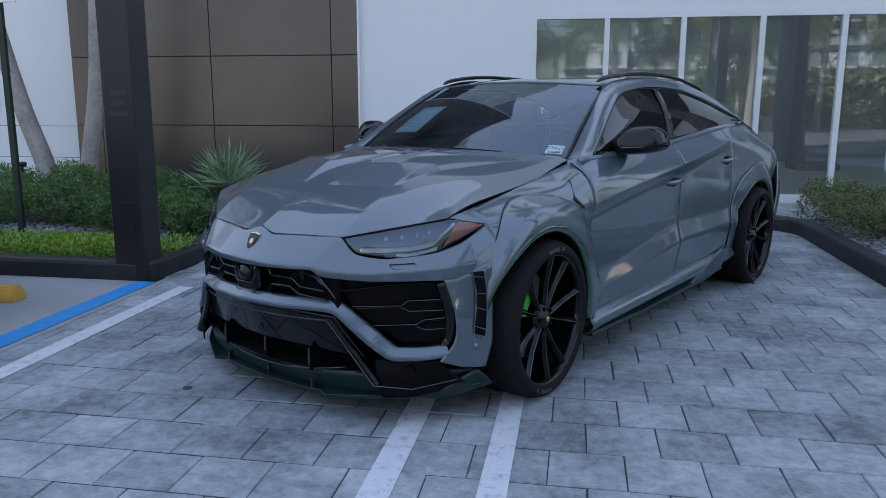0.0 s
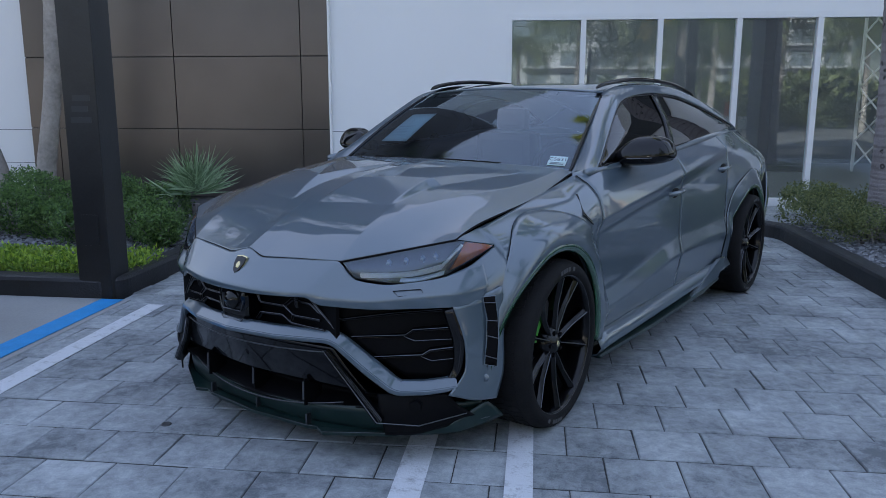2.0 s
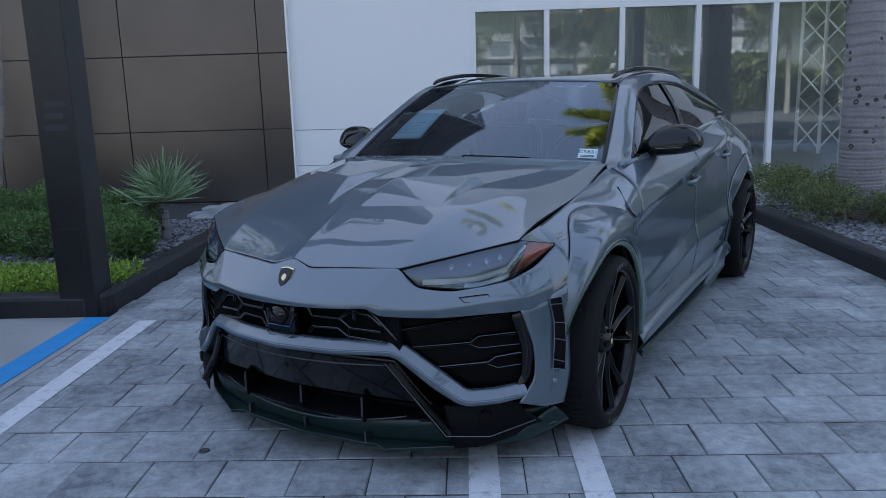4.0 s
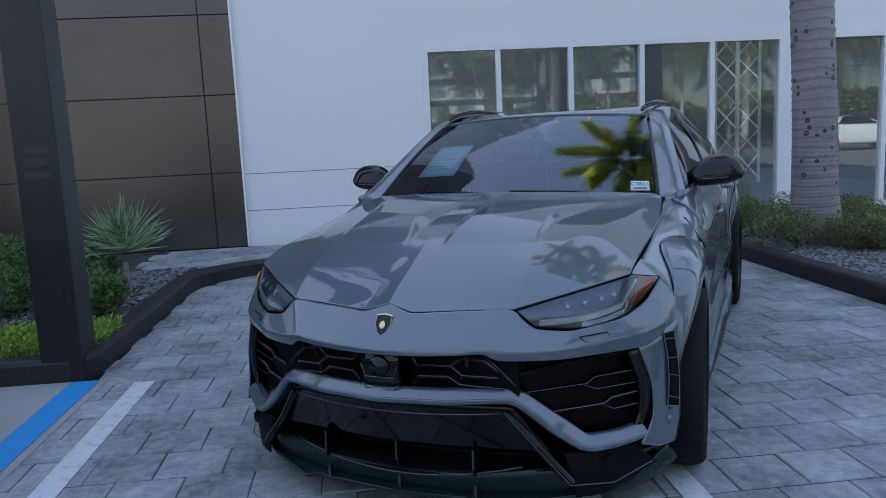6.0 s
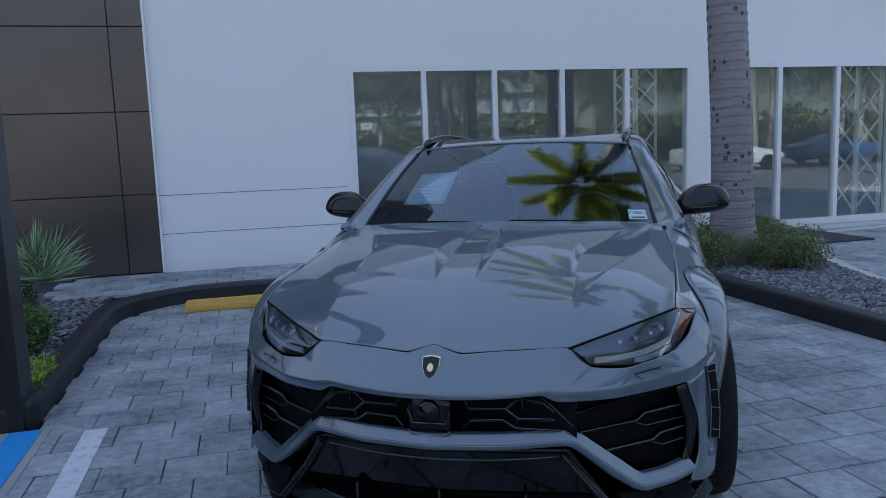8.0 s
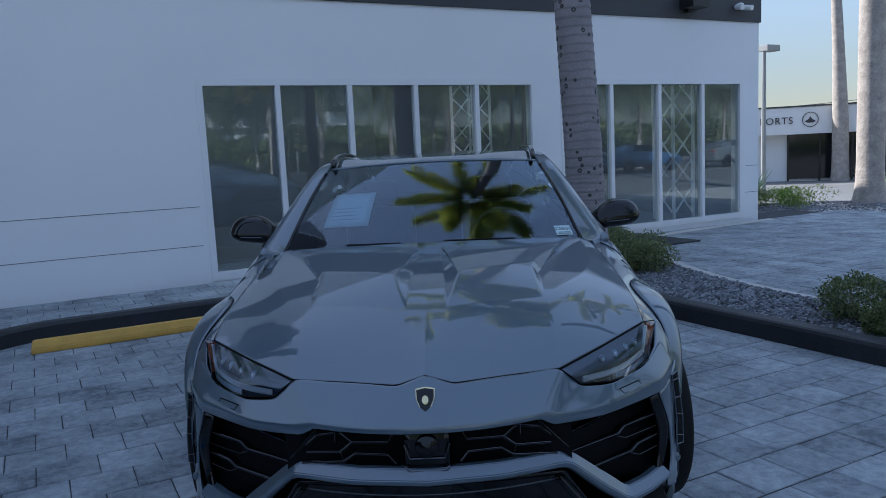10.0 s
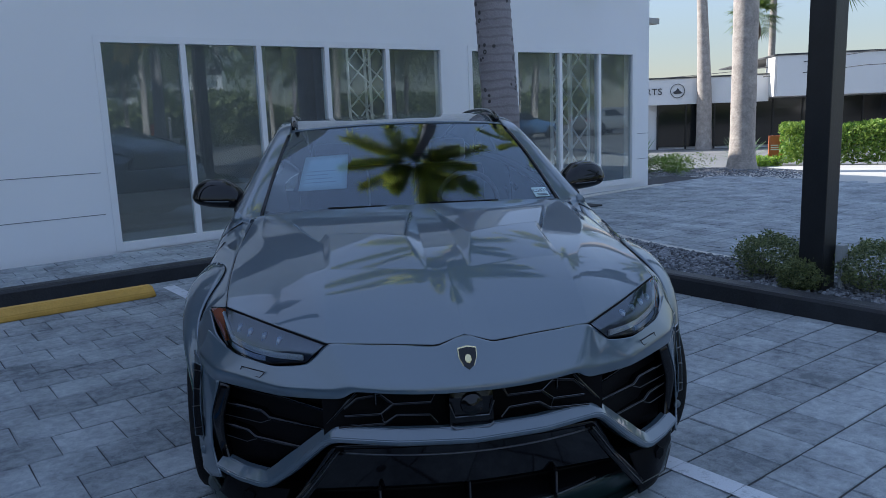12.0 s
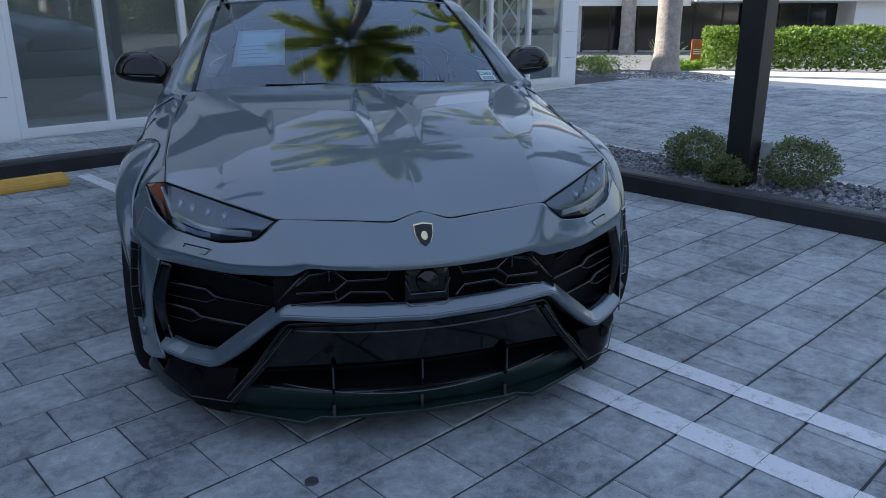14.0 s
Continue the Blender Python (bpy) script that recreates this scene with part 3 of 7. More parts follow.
def sheet(name, f, nu, nv, material, parent, thick=0.006, label="", flip=False, sharp=False):
    """A panel with thickness from a function of u and v in 0..1."""
    verts = [f(i / nu, j / nv) for j in range(nv + 1) for i in range(nu + 1)]
    w = nu + 1
    faces = []
    for j in range(nv):
        for i in range(nu):
            q = (j * w + i, j * w + i + 1, (j + 1) * w + i + 1, (j + 1) * w + i)
            faces.append(q[::-1] if flip else q)
    ob = mesh_thing(name, [tuple(v) for v in verts], faces, material, parent, smooth=not sharp)
    if thick:
        md = ob.modifiers.new("thickness", "SOLIDIFY")
        md.thickness, md.offset = thick, -1.0
        md.use_even_offset = False
    return tagged(ob, label) if label else ob


def loft(name, curves, nu, nv, material, parent, thick=0.006, label="", side=1, both=False, tight=0.4, flip=False):
    """A panel through curves of control points; side -1 mirrors it, both spans it across the middle."""
    if both:
        curves = [[(-x, y, z) for x, y, z in c[:0:-1]] + list(c) for c in curves]
    if side < 0:
        curves = [[(-x, y, z) for x, y, z in c] for c in curves]
        flip = not flip

    def f(u, v):
        return spline([spline(c, u, tight) for c in curves], v, tight)
    return sheet(name, f, nu, nv, material, parent, thick, label, flip)


def bar(name, pts, radius, material, parent, label="", sides=6, n=0, flat=1.0):
    if n:
        pts = [spline(pts, i / n) for i in range(n + 1)]
    return part(name, tube(bmesh.new(), pts, radius, sides, flat=flat), material, parent, label, smooth=True)


def mx(pts, s):
    return [(x * s, y, z) for x, y, z in pts]


def sweep(name, pts, sizes, material, parent, label="", bevel=0.25, facet=False):
    """A bar of chamfered box section along points; sizes (depth, height) for each point."""
    bm = bmesh.new()
    if pts[0][0] < 0 and pts[-1][0] < 0:
        pts, sizes = pts[::-1], sizes[::-1]
    rings = []
    m = len(pts)
    for i, p in enumerate(pts):
        d = (Vector(pts[min(m - 1, i + 1)]) - Vector(pts[max(0, i - 1)])).normalized()
        out = Vector((d.y, -d.x, 0)).normalized()
        up = d.cross(out).normalized()
        if up.z < 0:
            up = -up
        dp, h = sizes[i]
        b = bevel * min(dp, h)
        sec = ((0, h / 2 - b), (-b, h / 2), (-dp, h / 2), (-dp, -h / 2), (-b, -h / 2), (0, -h / 2 + b))
        if facet:
            sec = ((0, -0.05 * h), (-0.55 * dp, h / 2), (-dp, h / 2), (-dp, -h / 2), (-0.010, -h / 2), (0, -h / 2 + 0.008))
        rings.append([bm.verts.new(Vector(p) + out * a + up * c) for a, c in sec])
    for r0, r1 in zip(rings, rings[1:]):
        for k in range(6):
            bm.faces.new((r0[k], r0[(k + 1) % 6], r1[(k + 1) % 6], r1[k]))
    bm.faces.new(rings[0])
    bm.faces.new(rings[-1][::-1])
    bmesh.ops.recalc_face_normals(bm, faces=bm.faces[:])
    es = [e for e in bm.edges if len(e.link_faces) == 2 and e.calc_face_angle() > 0.5]
    bmesh.ops.bevel(bm, geom=es, offset=0.003, segments=2, affect="EDGES")
    return part(name, bm, material, parent, label)


HUB_F, HUB_R, HUB_Z, ARCH, WHEEL_R = 0.885, 3.90, 0.378, 0.425, 0.368
T_PLAN = [(0.40, 0.885), (0.55, 0.925), (0.885, 0.960), (1.4, 0.955), (2.4, 0.965), (3.3, 0.972), (3.9, 0.965), (4.5, 0.91), (4.95, 0.80)]
T_SECT = [(0.20, -0.04), (0.40, 0.016), (0.46, 0.014), (0.58, -0.018), (0.75, -0.006), (0.88, 0.012), (0.93, 0.006), (1.05, -0.03), (1.3, -0.12)]
T_EDGE_Z = [(0.40, 0.881), (0.7, 0.935), (1.0, 0.99), (1.42, 1.05)]
T_EDGE_X = [(0.0, 0.788), (0.3, 0.800), (0.6, 0.802), (1.0, 0.765)]
T_MID_Z = [(0.03, 0.790), (0.07, 0.815), (0.20, 0.885), (0.42, 0.968), (0.62, 1.018), (0.9, 1.052), (1.35, 1.085)]
T_DROP = [(0.03, 0.26), (0.13, 0.20), (0.26, 0.105), (0.41, 0.088), (0.7, 0.085), (1.0, 0.07), (1.42, 0.035)]
T_BELT_Z = [(1.35, 1.06), (1.5, 1.08), (2.4, 1.12), (3.1, 1.17), (3.9, 1.20), (4.4, 1.15), (4.95, 1.02)]
T_BELT_X = [(1.35, 0.845), (1.6, 0.866), (2.4, 0.872), (3.2, 0.862), (3.9, 0.80), (4.5, 0.72), (4.95, 0.66)]
T_ROOF_Z = [(1.98, 1.478), (2.2, 1.500), (2.7, 1.520), (3.2, 1.505), (3.8, 1.425), (4.4, 1.285), (4.75, 1.17)]
T_ROOF_X = [(1.98, 0.600), (2.6, 0.615), (3.2, 0.605), (3.9, 0.58), (4.75, 0.56)]


def plan_x(y, z):
    """Half width of the flank: a low crease, a hollow, and a waist crease that rises to the rear."""
    k = smooth(0.9, 1.4, y) * (1 - smooth(3.3, 3.8, y))
    waist = 0.84 + 0.125 * (min(3.4, max(1.0, y)) - 1.23)
    low = 0.40 + 0.13 * smooth(1.4, 2.6, y)
    sect = [(0.20, -0.045), (low, 0.012), (low + 0.10, -0.010), (waist - 0.06, -0.014), (waist, 0.014), (waist + 0.20, -0.034), (1.4, -0.10)]
    return lerp_table(T_PLAN, y) + lerp_line(sect, max(0.20, z)) * k + lerp_table(T_SECT, z) * (1 - k)


def arch_z(y, low):
    z = low
    for hub in (HUB_F, HUB_R):
        if abs(y - hub) < ARCH:
            z = max(z, HUB_Z + math.sqrt(ARCH ** 2 - (y - hub) ** 2))
    return z


def side_point(y, v, low, top_z, top_x, start, power=2.4):
    zb = arch_z(y, low)
    z = zb + (top_z - zb) * v
    x = plan_x(y, z)
    k = max(0.0, (z - start) / (top_z - start)) if top_z > start else 0.0
    k = k ** power
    return Vector((x * (1 - k) + top_x * k, y, z))


def top_line(y):
    """Height, half width, start and sharpness of the roll-over at the top of the flank."""
    k = smooth(1.15, 1.50, y)
    z = lerp_table(T_EDGE_Z, min(y, 1.42)) * (1 - k) + lerp_table(T_BELT_Z, max(y, 1.35)) * k
    x = lerp_table([(0.40, 0.790), (0.8, 0.806), (1.42, 0.785)], min(y, 1.42)) * (1 - k) + lerp_table(T_BELT_X, max(y, 1.35)) * k
    return z, x, 0.70 + 0.21 * smooth(0.9, 1.5, y), 2.4 + 2.0 * smooth(0.7, 1.2, y) - 1.6 * smooth(1.2, 1.6, y)


def flank_x(y, z):
    """Half width of the front fender at a height."""
    top_z, top_x, start, power = top_line(y)
    k = max(0.0, (z - start) / (top_z - start)) ** power
    return plan_x(y, z) * (1 - k) + top_x * k


def hood_z(x, y):
    a = abs(x)
    z = lerp_table(T_MID_Z, y) - lerp_table(T_DROP, y) * (a / 0.79) ** 2.1
    z -= 0.010 * (1 - smooth(0.0, 0.10, a)) * (1 - smooth(0.08, 0.30, y)) * -1
    # shoulder creases that run outwards to the screen
    crease = 0.46 + 0.26 * smooth(0.15, 1.15, y)
    z += 0.024 * (1 - ramp01(crease, 0.80, a)) * smooth(0.06, 0.50, y)
    # two raised ramps with sunken outlets behind them, and a channel with slanted walls between
    core = lerp_line([(0.395, 0.074), (1.08, 0.046), (1.5, 0.04)], max(0.395, y))
    ridge = lerp_line([(0.395, 0.080), (0.58, 0.124), (1.08, 0.052), (1.5, 0.045)], max(0.395, y))
    height = lerp_line([(0.385, 0.0), (0.58, 0.030), (1.12, 0.0), (1.5, 0.0)], max(0.385, y))
    outer = 0.43 + 0.20 * ramp01(0.70, 1.3, y)
    foot, lip = 0.385 + 0.2 * (a - 0.1), 0.590 + 0.48 * (a - 0.12)
    over = smooth(lip, lip + 0.024, y)
    ramp = 0.032 * ramp01(foot, lip, y) * (1 - over) - 0.036 * over * (1 - smooth(lip, 1.28, y)) ** 1.2
    k = ramp01(ridge, ridge + 0.018, a)
    wall_in = height * ramp01(core, ridge, a)
    z += (wall_in * (1 - k) + ramp * k) * (1 - ramp01(outer - 0.010, outer + 0.010, a))
    return z


EDGE_FRONT = [(0, 0.814), (0.092, 0.789), (0.25, 0.795), (0.444, 0.799), (0.60, 0.836), (0.80, 0.884)]


def hood_skin(x, y):
    """The hood held to its front edge, which runs over the lamps."""
    yf = hood_front(x)
    fix = lerp_line(EDGE_FRONT, abs(x)) - hood_z(x, yf)
    return hood_z(x, y) + fix * (1 - smooth(0.0, 0.50, y - yf))


def hood_front(x):
    a = abs(x)
    return lerp_line([(0, 0.066), (0.092, 0.051), (0.444, 0.130), (0.60, 0.245), (0.80, 0.412)], a)


def lerp_line(table, t):
    for (a, va), (b, vb) in zip(table, table[1:]):
        if t <= b:
            return va + (vb - va) * (t - a) / (b - a)
    return table[-1][1]


def screen_point(u, v):
    """The windscreen: u across from -1 to 1, v from its base to the roof."""
    xe = 0.738 + (0.602 - 0.738) * v
    yc, ye = 1.285 + (1.985 - 1.285) * v, 1.44 + (2.09 - 1.44) * v
    zc, ze = 1.082 + (1.472 - 1.082) * v, 1.062 + (1.448 - 1.062) * v
    k = abs(u) ** 2.1
    return Vector((xe * u, yc + (ye - yc) * k, zc + (ze - zc) * k + 0.022 * math.sin(math.pi * v)))


def make_wheel(car, s, y, name_seed):
    """A wheel at the side s with its outer face at the arch."""
    wheel = new("wheel")
    wheel.parent = car
    wheel.matrix_basis = pose(s * (0.988 if y < 2 else 1.0), y + (0.028 if y < 2 else 0), WHEEL_R, 0, 0, (0 if s > 0 else 180) + (3.0 if y < 2 else 0))
    tagged(wheel, "black multi-spoke alloy wheel with low-profile tyre")
    R = WHEEL_R - 0.001
    tyre = bmesh.new()
    lathe(tyre, [(0.298, 0.004), (0.306, 0.016), (0.322, 0.022), (0.340, 0.019), (0.355, 0.008), (0.363, -0.010), (R, -0.035), (R, -0.26), (0.364, -0.285), (0.342, -0.305), (0.30, -0.30)], sides=72)
    tread = 64
    part("tyre", tyre, M_TYRE, wheel, smooth=True)
    for base in (0.0, 2.9):
        mark = bmesh.new()
        for k in range(6):
            if k == 1:
                continue
            a = base + 0.075 * k - 0.2
            bmesh.ops.create_cube(mark, size=1.0, matrix=Matrix.Rotation(a, 4, "X") @ Matrix.Translation((0.0205, 0, 0.330)) @ Matrix.Diagonal((0.003, 0.019, 0.017, 1)))
        tagged(part("sidewall_mark", mark, M_MARK, wheel), "faint grey sidewall marks", kind="stuff")
    tb = bmesh.new()
    for k in range(tread):
        a = 2 * math.pi * k / tread
        for x0, x1 in ((-0.035, -0.085), (-0.095, -0.15), (-0.16, -0.21), (-0.22, -0.262)):
            m = Matrix.Rotation(a, 4, "X") @ Matrix.Translation(((x0 + x1) / 2, 0, R + 0.000)) @ Matrix.Rotation(0.25, 4, "Z")
            r = bmesh.ops.create_cube(tb, size=1.0, matrix=m @ Matrix.Diagonal((abs(x1 - x0), 0.030, 0.005, 1)))
    part("tread_block", tb, M_TYRE, wheel)
    rim = bmesh.new()
    lathe(rim, [(0.288, -0.24), (0.288, -0.03), (0.294, 0.0), (0.300, 0.008), (0.307, 0.006), (0.307, -0.004), (0.298, -0.02), (0.298, -0.24)], sides=72)
    part("rim", rim, M_RIM, wheel, smooth=True)
    lip = bmesh.new()
    lathe(lip, [(0.3005, 0.0085), (0.3030, 0.0105), (0.3055, 0.0085)], sides=72)
    part("rim_edge", lip, M_EDGE, wheel, "thin bright rim edge", smooth=True)
    for k in range(10):
        pair, side_k = divmod(k, 2)
        a0 = 2 * math.pi * (pair + 0.25) / 5
        spread = 0.20 if side_k else -0.20
        bm = bmesh.new()
        root = Vector((-0.035, 0.055 * math.sin(a0 + spread * 0.9), 0.055 * math.cos(a0 + spread * 0.9)))
        tip = Vector((-0.006, 0.292 * math.sin(a0 + spread * 1.35), 0.292 * math.cos(a0 + spread * 1.35)))
        mid = (root + tip) / 2 + Vector((-0.008, 0, 0))
        rings = []
        d = (tip - root).normalized()
        sw = Vector((1, 0, 0)).cross(d).normalized()
        for p, w in ((root, 0.011), (mid, 0.010), (tip, 0.020)):
            rings.append([bm.verts.new(p + sw * a + Vector((b, 0, 0))) for a, b in ((0, 0.006), (w, -0.010), (w * 0.8, -0.035), (-w * 0.8, -0.035), (-w, -0.010))])
        for r0, r1 in zip(rings, rings[1:]):
            for q in range(5):
                bm.faces.new((r0[q], r0[(q + 1) % 5], r1[(q + 1) % 5], r1[q]))
        bm.faces.new(rings[0])
        bm.faces.new(rings[-1][::-1])
        bmesh.ops.recalc_face_normals(bm, faces=bm.faces[:])
        sp = part("spoke", bm, M_RIM, wheel)
        part("spoke_edge", tube(bmesh.new(), [root + Vector((0.0065, 0, 0)), mid + Vector((0.0065, 0, 0)), tip + Vector((0.0065, 0, 0))], 0.0021, 5), M_EDGE, sp)
    hub = bmesh.new()
    lathe(hub, [(0.0, -0.012), (0.030, -0.014), (0.036, -0.02), (0.062, -0.03), (0.078, -0.045), (0.078, -0.16)], sides=32)
    part("hub", hub, M_RIM, wheel, smooth=True)
    cap = bmesh.new()
    lathe(cap, [(0.0, -0.0105), (0.012, -0.011), (0.014, -0.014)], sides=24)
    part("centre_cap", cap, M_GOLD, wheel, "small gold-rimmed centre cap")
    for k in range(5):
        bm = bmesh.new()
        a = 2 * math.pi * (k + 0.5) / 5
        lathe(bm, [(0.0, -0.018), (0.009, -0.018), (0.010, -0.04)], sides=8, centre=(0, 0.052 * math.cos(a), 0.052 * math.sin(a)))
        part("wheel_nut", bm, M_SATIN, wheel)
    disc = bmesh.new()
    lathe(disc, [(0.10, -0.135), (0.205, -0.135), (0.205, -0.165), (0.10, -0.165)], sides=48)
    part("brake_disc", disc, M_STEEL, wheel, "dark grey brake disc")
    cal = bmesh.new()
    for k in range(9):
        a = radians(118 + 5.4 * k) if s > 0 else radians(62 - 5.4 * k)
        bmesh.ops.create_cube(cal, size=1.0, matrix=Matrix.Translation((-0.080, 0.188 * math.cos(a), 0.188 * math.sin(a))) @ Matrix.Rotation(a, 4, "X") @ Matrix.Diagonal((0.06, 0.092, 0.024, 1)))
    part("brake_caliper", cal, M_GREEN, wheel, "bright green brake caliper")
    return wheel


car = thing("car", pose(-0.797, 3.498, 0, 0, 0, -29.17), "grey metallic sport utility car with black aero trim on pavers", "car")


def hood_point(u, v):
    u = 2 * u - 1
    x = u * lerp_table(T_EDGE_X, v)
    yf = hood_front(x)
    yr = 1.27 + 0.15 * (abs(x) / 0.765) ** 2
    y = yf + (yr - yf) * v
    return Vector((x, y, hood_skin(x, y)))


sheet("hood", hood_point, 320, 290, M_CAR, car, 0.006, "grey hood with two sunken air outlets")
gap = [hood_point(0, 1 - i / 40) for i in range(41)] + [hood_point(i / 60, 0) for i in range(61)] + [hood_point(1, i / 40) for i in range(41)]
bar("hood_seal", [p - Vector((0, 0.0, 0.004)) for p in gap], 0.0042, M_SATIN, car, "black gap round the hood")

# nose above the grille
NOSE_LOW = [(0, -0.052, 0.660), (0.08, -0.050, 0.660), (0.18, -0.038, 0.662), (0.28, -0.012, 0.664), (0.364, 0.016, 0.666), (0.42, 0.040, 0.640), (0.60, 0.140, 0.630), (0.826, 0.331, 0.634), (0.895, 0.43, 0.650)]
NOSE_MID = [(0, -0.045, 0.688), (0.08, -0.043, 0.688), (0.18, -0.030, 0.689), (0.28, -0.004, 0.690), (0.37, 0.022, 0.690), (0.44, 0.050, 0.672), (0.61, 0.140, 0.664), (0.825, 0.322, 0.684), (0.905, 0.45, 0.71)]
NOSE_TOP = [(x, hood_front(x) - 0.004, lerp_line(EDGE_FRONT, x) - 0.002) for x in (0, 0.092, 0.20, 0.32, 0.438)] + [(0.515, 0.134, 0.735), (0.63, 0.190, 0.720), (0.77, 0.315, 0.740), (0.87, 0.47, 0.785)]
loft("nose_panel", [NOSE_LOW, NOSE_MID, NOSE_TOP], 160, 20, M_CAR, car, 0.008, both=True, tight=0.3)
for s in (1, -1):
    loft("cheek_panel", [[(0.77, 0.315, 0.740), (0.835, 0.43, 0.778), (0.870, 0.556, 0.845)], [(0.83, 0.335, 0.68), (0.895, 0.45, 0.715), (0.925, 0.57, 0.77)], [(0.826, 0.331, 0.634), (0.905, 0.45, 0.645), (0.945, 0.57, 0.64)]], 10, 10, M_CAR, car, 0.006, side=s, flip=True)
    loft("bumper_corner", [[(0.826, 0.331, 0.640), (0.868, 0.352, 0.50), (0.872, 0.348, 0.38), (0.842, 0.285, 0.300)], [(0.880, 0.405, 0.66), (0.905, 0.43, 0.50), (0.912, 0.425, 0.36), (0.895, 0.385, 0.262)], [(0.935, 0.51, 0.70), (0.942, 0.515, 0.5), (0.948, 0.51, 0.36), (0.935, 0.48, 0.250)]], 14, 10, M_CAR, car, 0.006, side=s)
    # fender, doors, quarter panel
    def fender(u, v, s=s):
        y = 0.408 + (1.345 - 0.408) * u
        top_z, top_x, start, power = top_line(y)
        if y < 0.556:
            k = (y - 0.408) / (0.556 - 0.408)
            low = Vector((0.790 + (0.872 - 0.790) * k, y, 0.879 + (0.846 - 0.879) * k))
            p = low + (Vector((top_x, y, top_z)) - low) * v
        else:
            p = side_point(y, v, 0.24, top_z, top_x, start, power)
        return Vector((p.x * s, p.y, p.z))
    sheet("fender", fender, 60, 24, M_CAR, car, 0.006, flip=s < 0)
    for nm, y0, y1 in (("front_door", 1.352, 2.452), ("rear_door", 2.460, 3.335), ("quarter_panel", 3.343, 4.90)):
        def skin(u, v, s=s, y0=y0, y1=y1):
            y = y0 + (y1 - y0) * u
            if nm != "quarter_panel":
                top = top_line(y)[0]
                low, waist = 0.40 + 0.13 * smooth(1.4, 2.6, y), 0.84 + 0.125 * (min(3.4, y) - 1.23)
                zb = arch_z(y, 0.24)
                z = lerp_line([(0, zb), (0.2, max(low, zb + 0.01)), (0.3, max(low, zb + 0.01) + 0.10), (0.5, waist - 0.06), (0.6, waist), (0.8, waist + (top - waist) * 0.6), (1, top)], v)
                v = (z - zb) / (top - zb)
            p = side_point(y, v, 0.24, *top_line(y))
            return Vector((p.x * s, p.y, p.z))
        door = sheet(nm, skin, 50, 60, M_CAR, car, 0.006, flip=s < 0)
        if nm != "quarter_panel":
            hy, hz = (2.36, 0.885) if nm == "front_door" else (3.40 - 0.16, 0.965)
            hx = plan_x(hy, hz) - 0.004
            hb = bmesh.new()
            tube(hb, [(s * (hx - 0.01), hy - 0.10, hz), (s * (hx + 0.022), hy - 0.08, hz + 0.004), (s * (hx + 0.026), hy, hz + 0.006), (s * (hx + 0.022), hy + 0.08, hz + 0.010), (s * (hx - 0.01), hy + 0.10, hz + 0.012)], 0.014, 10)
            part("door_handle", hb, M_CAR, door, smooth=True)
            cup = bmesh.new()
            bmesh.ops.create_uvsphere(cup, u_segments=16, v_segments=8, radius=1.0, matrix=Matrix.Translation((s * (hx - 0.001), hy, hz + 0.002)) @ Matrix.Diagonal((0.010, 0.075, 0.034, 1)))
            part("handle_recess", cup, M_SATIN, door, smooth=True)
            for yy in ((y0, y1) if nm == "front_door" else (y1,)):
                line = []
                for j in range(25):
                    p = side_point(yy, j / 24, 0.24, *top_line(yy))
                    line.append((s * (p.x - 0.0065), yy + 0.004 * (1 if yy == y1 else -1), p.z))
                part("door_gap", tube(bmesh.new(), line, 0.0045, 5), M_SATIN, door)

    # wheel arches: flare, lip and inner liner
    for hub, nm in ((HUB_F, "front"), (HUB_R, "rear")):
        def flare(u, v, s=s, hub=hub):
            a = radians(-12 + 206 * u)
            r_out = 0.545 if hub == HUB_R else 0.562 - 0.115 * smooth(radians(95), radians(165), a)
            r = r_out + (0.410 - r_out) * v
            if hub == HUB_R:
                r += 0.05 * (1 - v) * math.exp(-((a - 2.6) / 0.5) ** 2)
            y, z = hub + r * math.cos(a), HUB_Z + r * math.sin(a)
            z = max(z, 0.235)
            x = (flank_x(max(0.45, y), min(z, top_line(max(0.45, y))[0])) if hub == HUB_F else plan_x(y, z)) + 0.002
            k = math.sin(0.5 * math.pi * min(1.0, v / 0.72)) ** 1.25
            x = x + (0.993 - 0.012 * math.cos(a) ** 2 - 0.065 * smooth(radians(115), radians(185), a) - x) * k
            if v > 0.99:
                x -= 0.002
            return Vector((s * x, y, z))
        flare_ob = sheet("wheel_arch_flare", flare, 60, 14, M_CAR, car, 0.006, flip=s > 0)
        part("flare_gap", tube(bmesh.new(), [flare(i / 60, 0.0) for i in range(4, 57)], 0.0028, 5), M_SATIN, flare_ob)
        def lipf(u, v, s=s, hub=hub):
            a = radians(-12 + 206 * u)
            r = 0.432 - 0.032 * v
            return Vector((s * (0.9965 - 0.012 * math.cos(a) ** 2 - 0.065 * smooth(radians(115), radians(185), a) - 0.05 * max(0.0, v - 0.5) ** 2), hub + r * math.cos(a), max(0.235, HUB_Z + r * math.sin(a))))
        sheet("arch_lip", lipf, 60, 4, M_LIP, car, 0.004, "dark green glossy arch lip", flip=s > 0)
        liner = bmesh.new()
        pts = []
        for i in range(25):
            a = radians(-15 + 210 * i / 24)
            pts.append((hub + 0.418 * math.cos(a), HUB_Z + 0.418 * math.sin(a)))
        rows = [[liner.verts.new((s * x, y, z)) for y, z in pts] for x in (0.93, 0.55)]
        for i in range(24):
            liner.faces.new((rows[0][i], rows[0][i + 1], rows[1][i + 1], rows[1][i]))
        liner.faces.new(rows[1])
        part("wheel_liner", liner, M_SATIN, car)
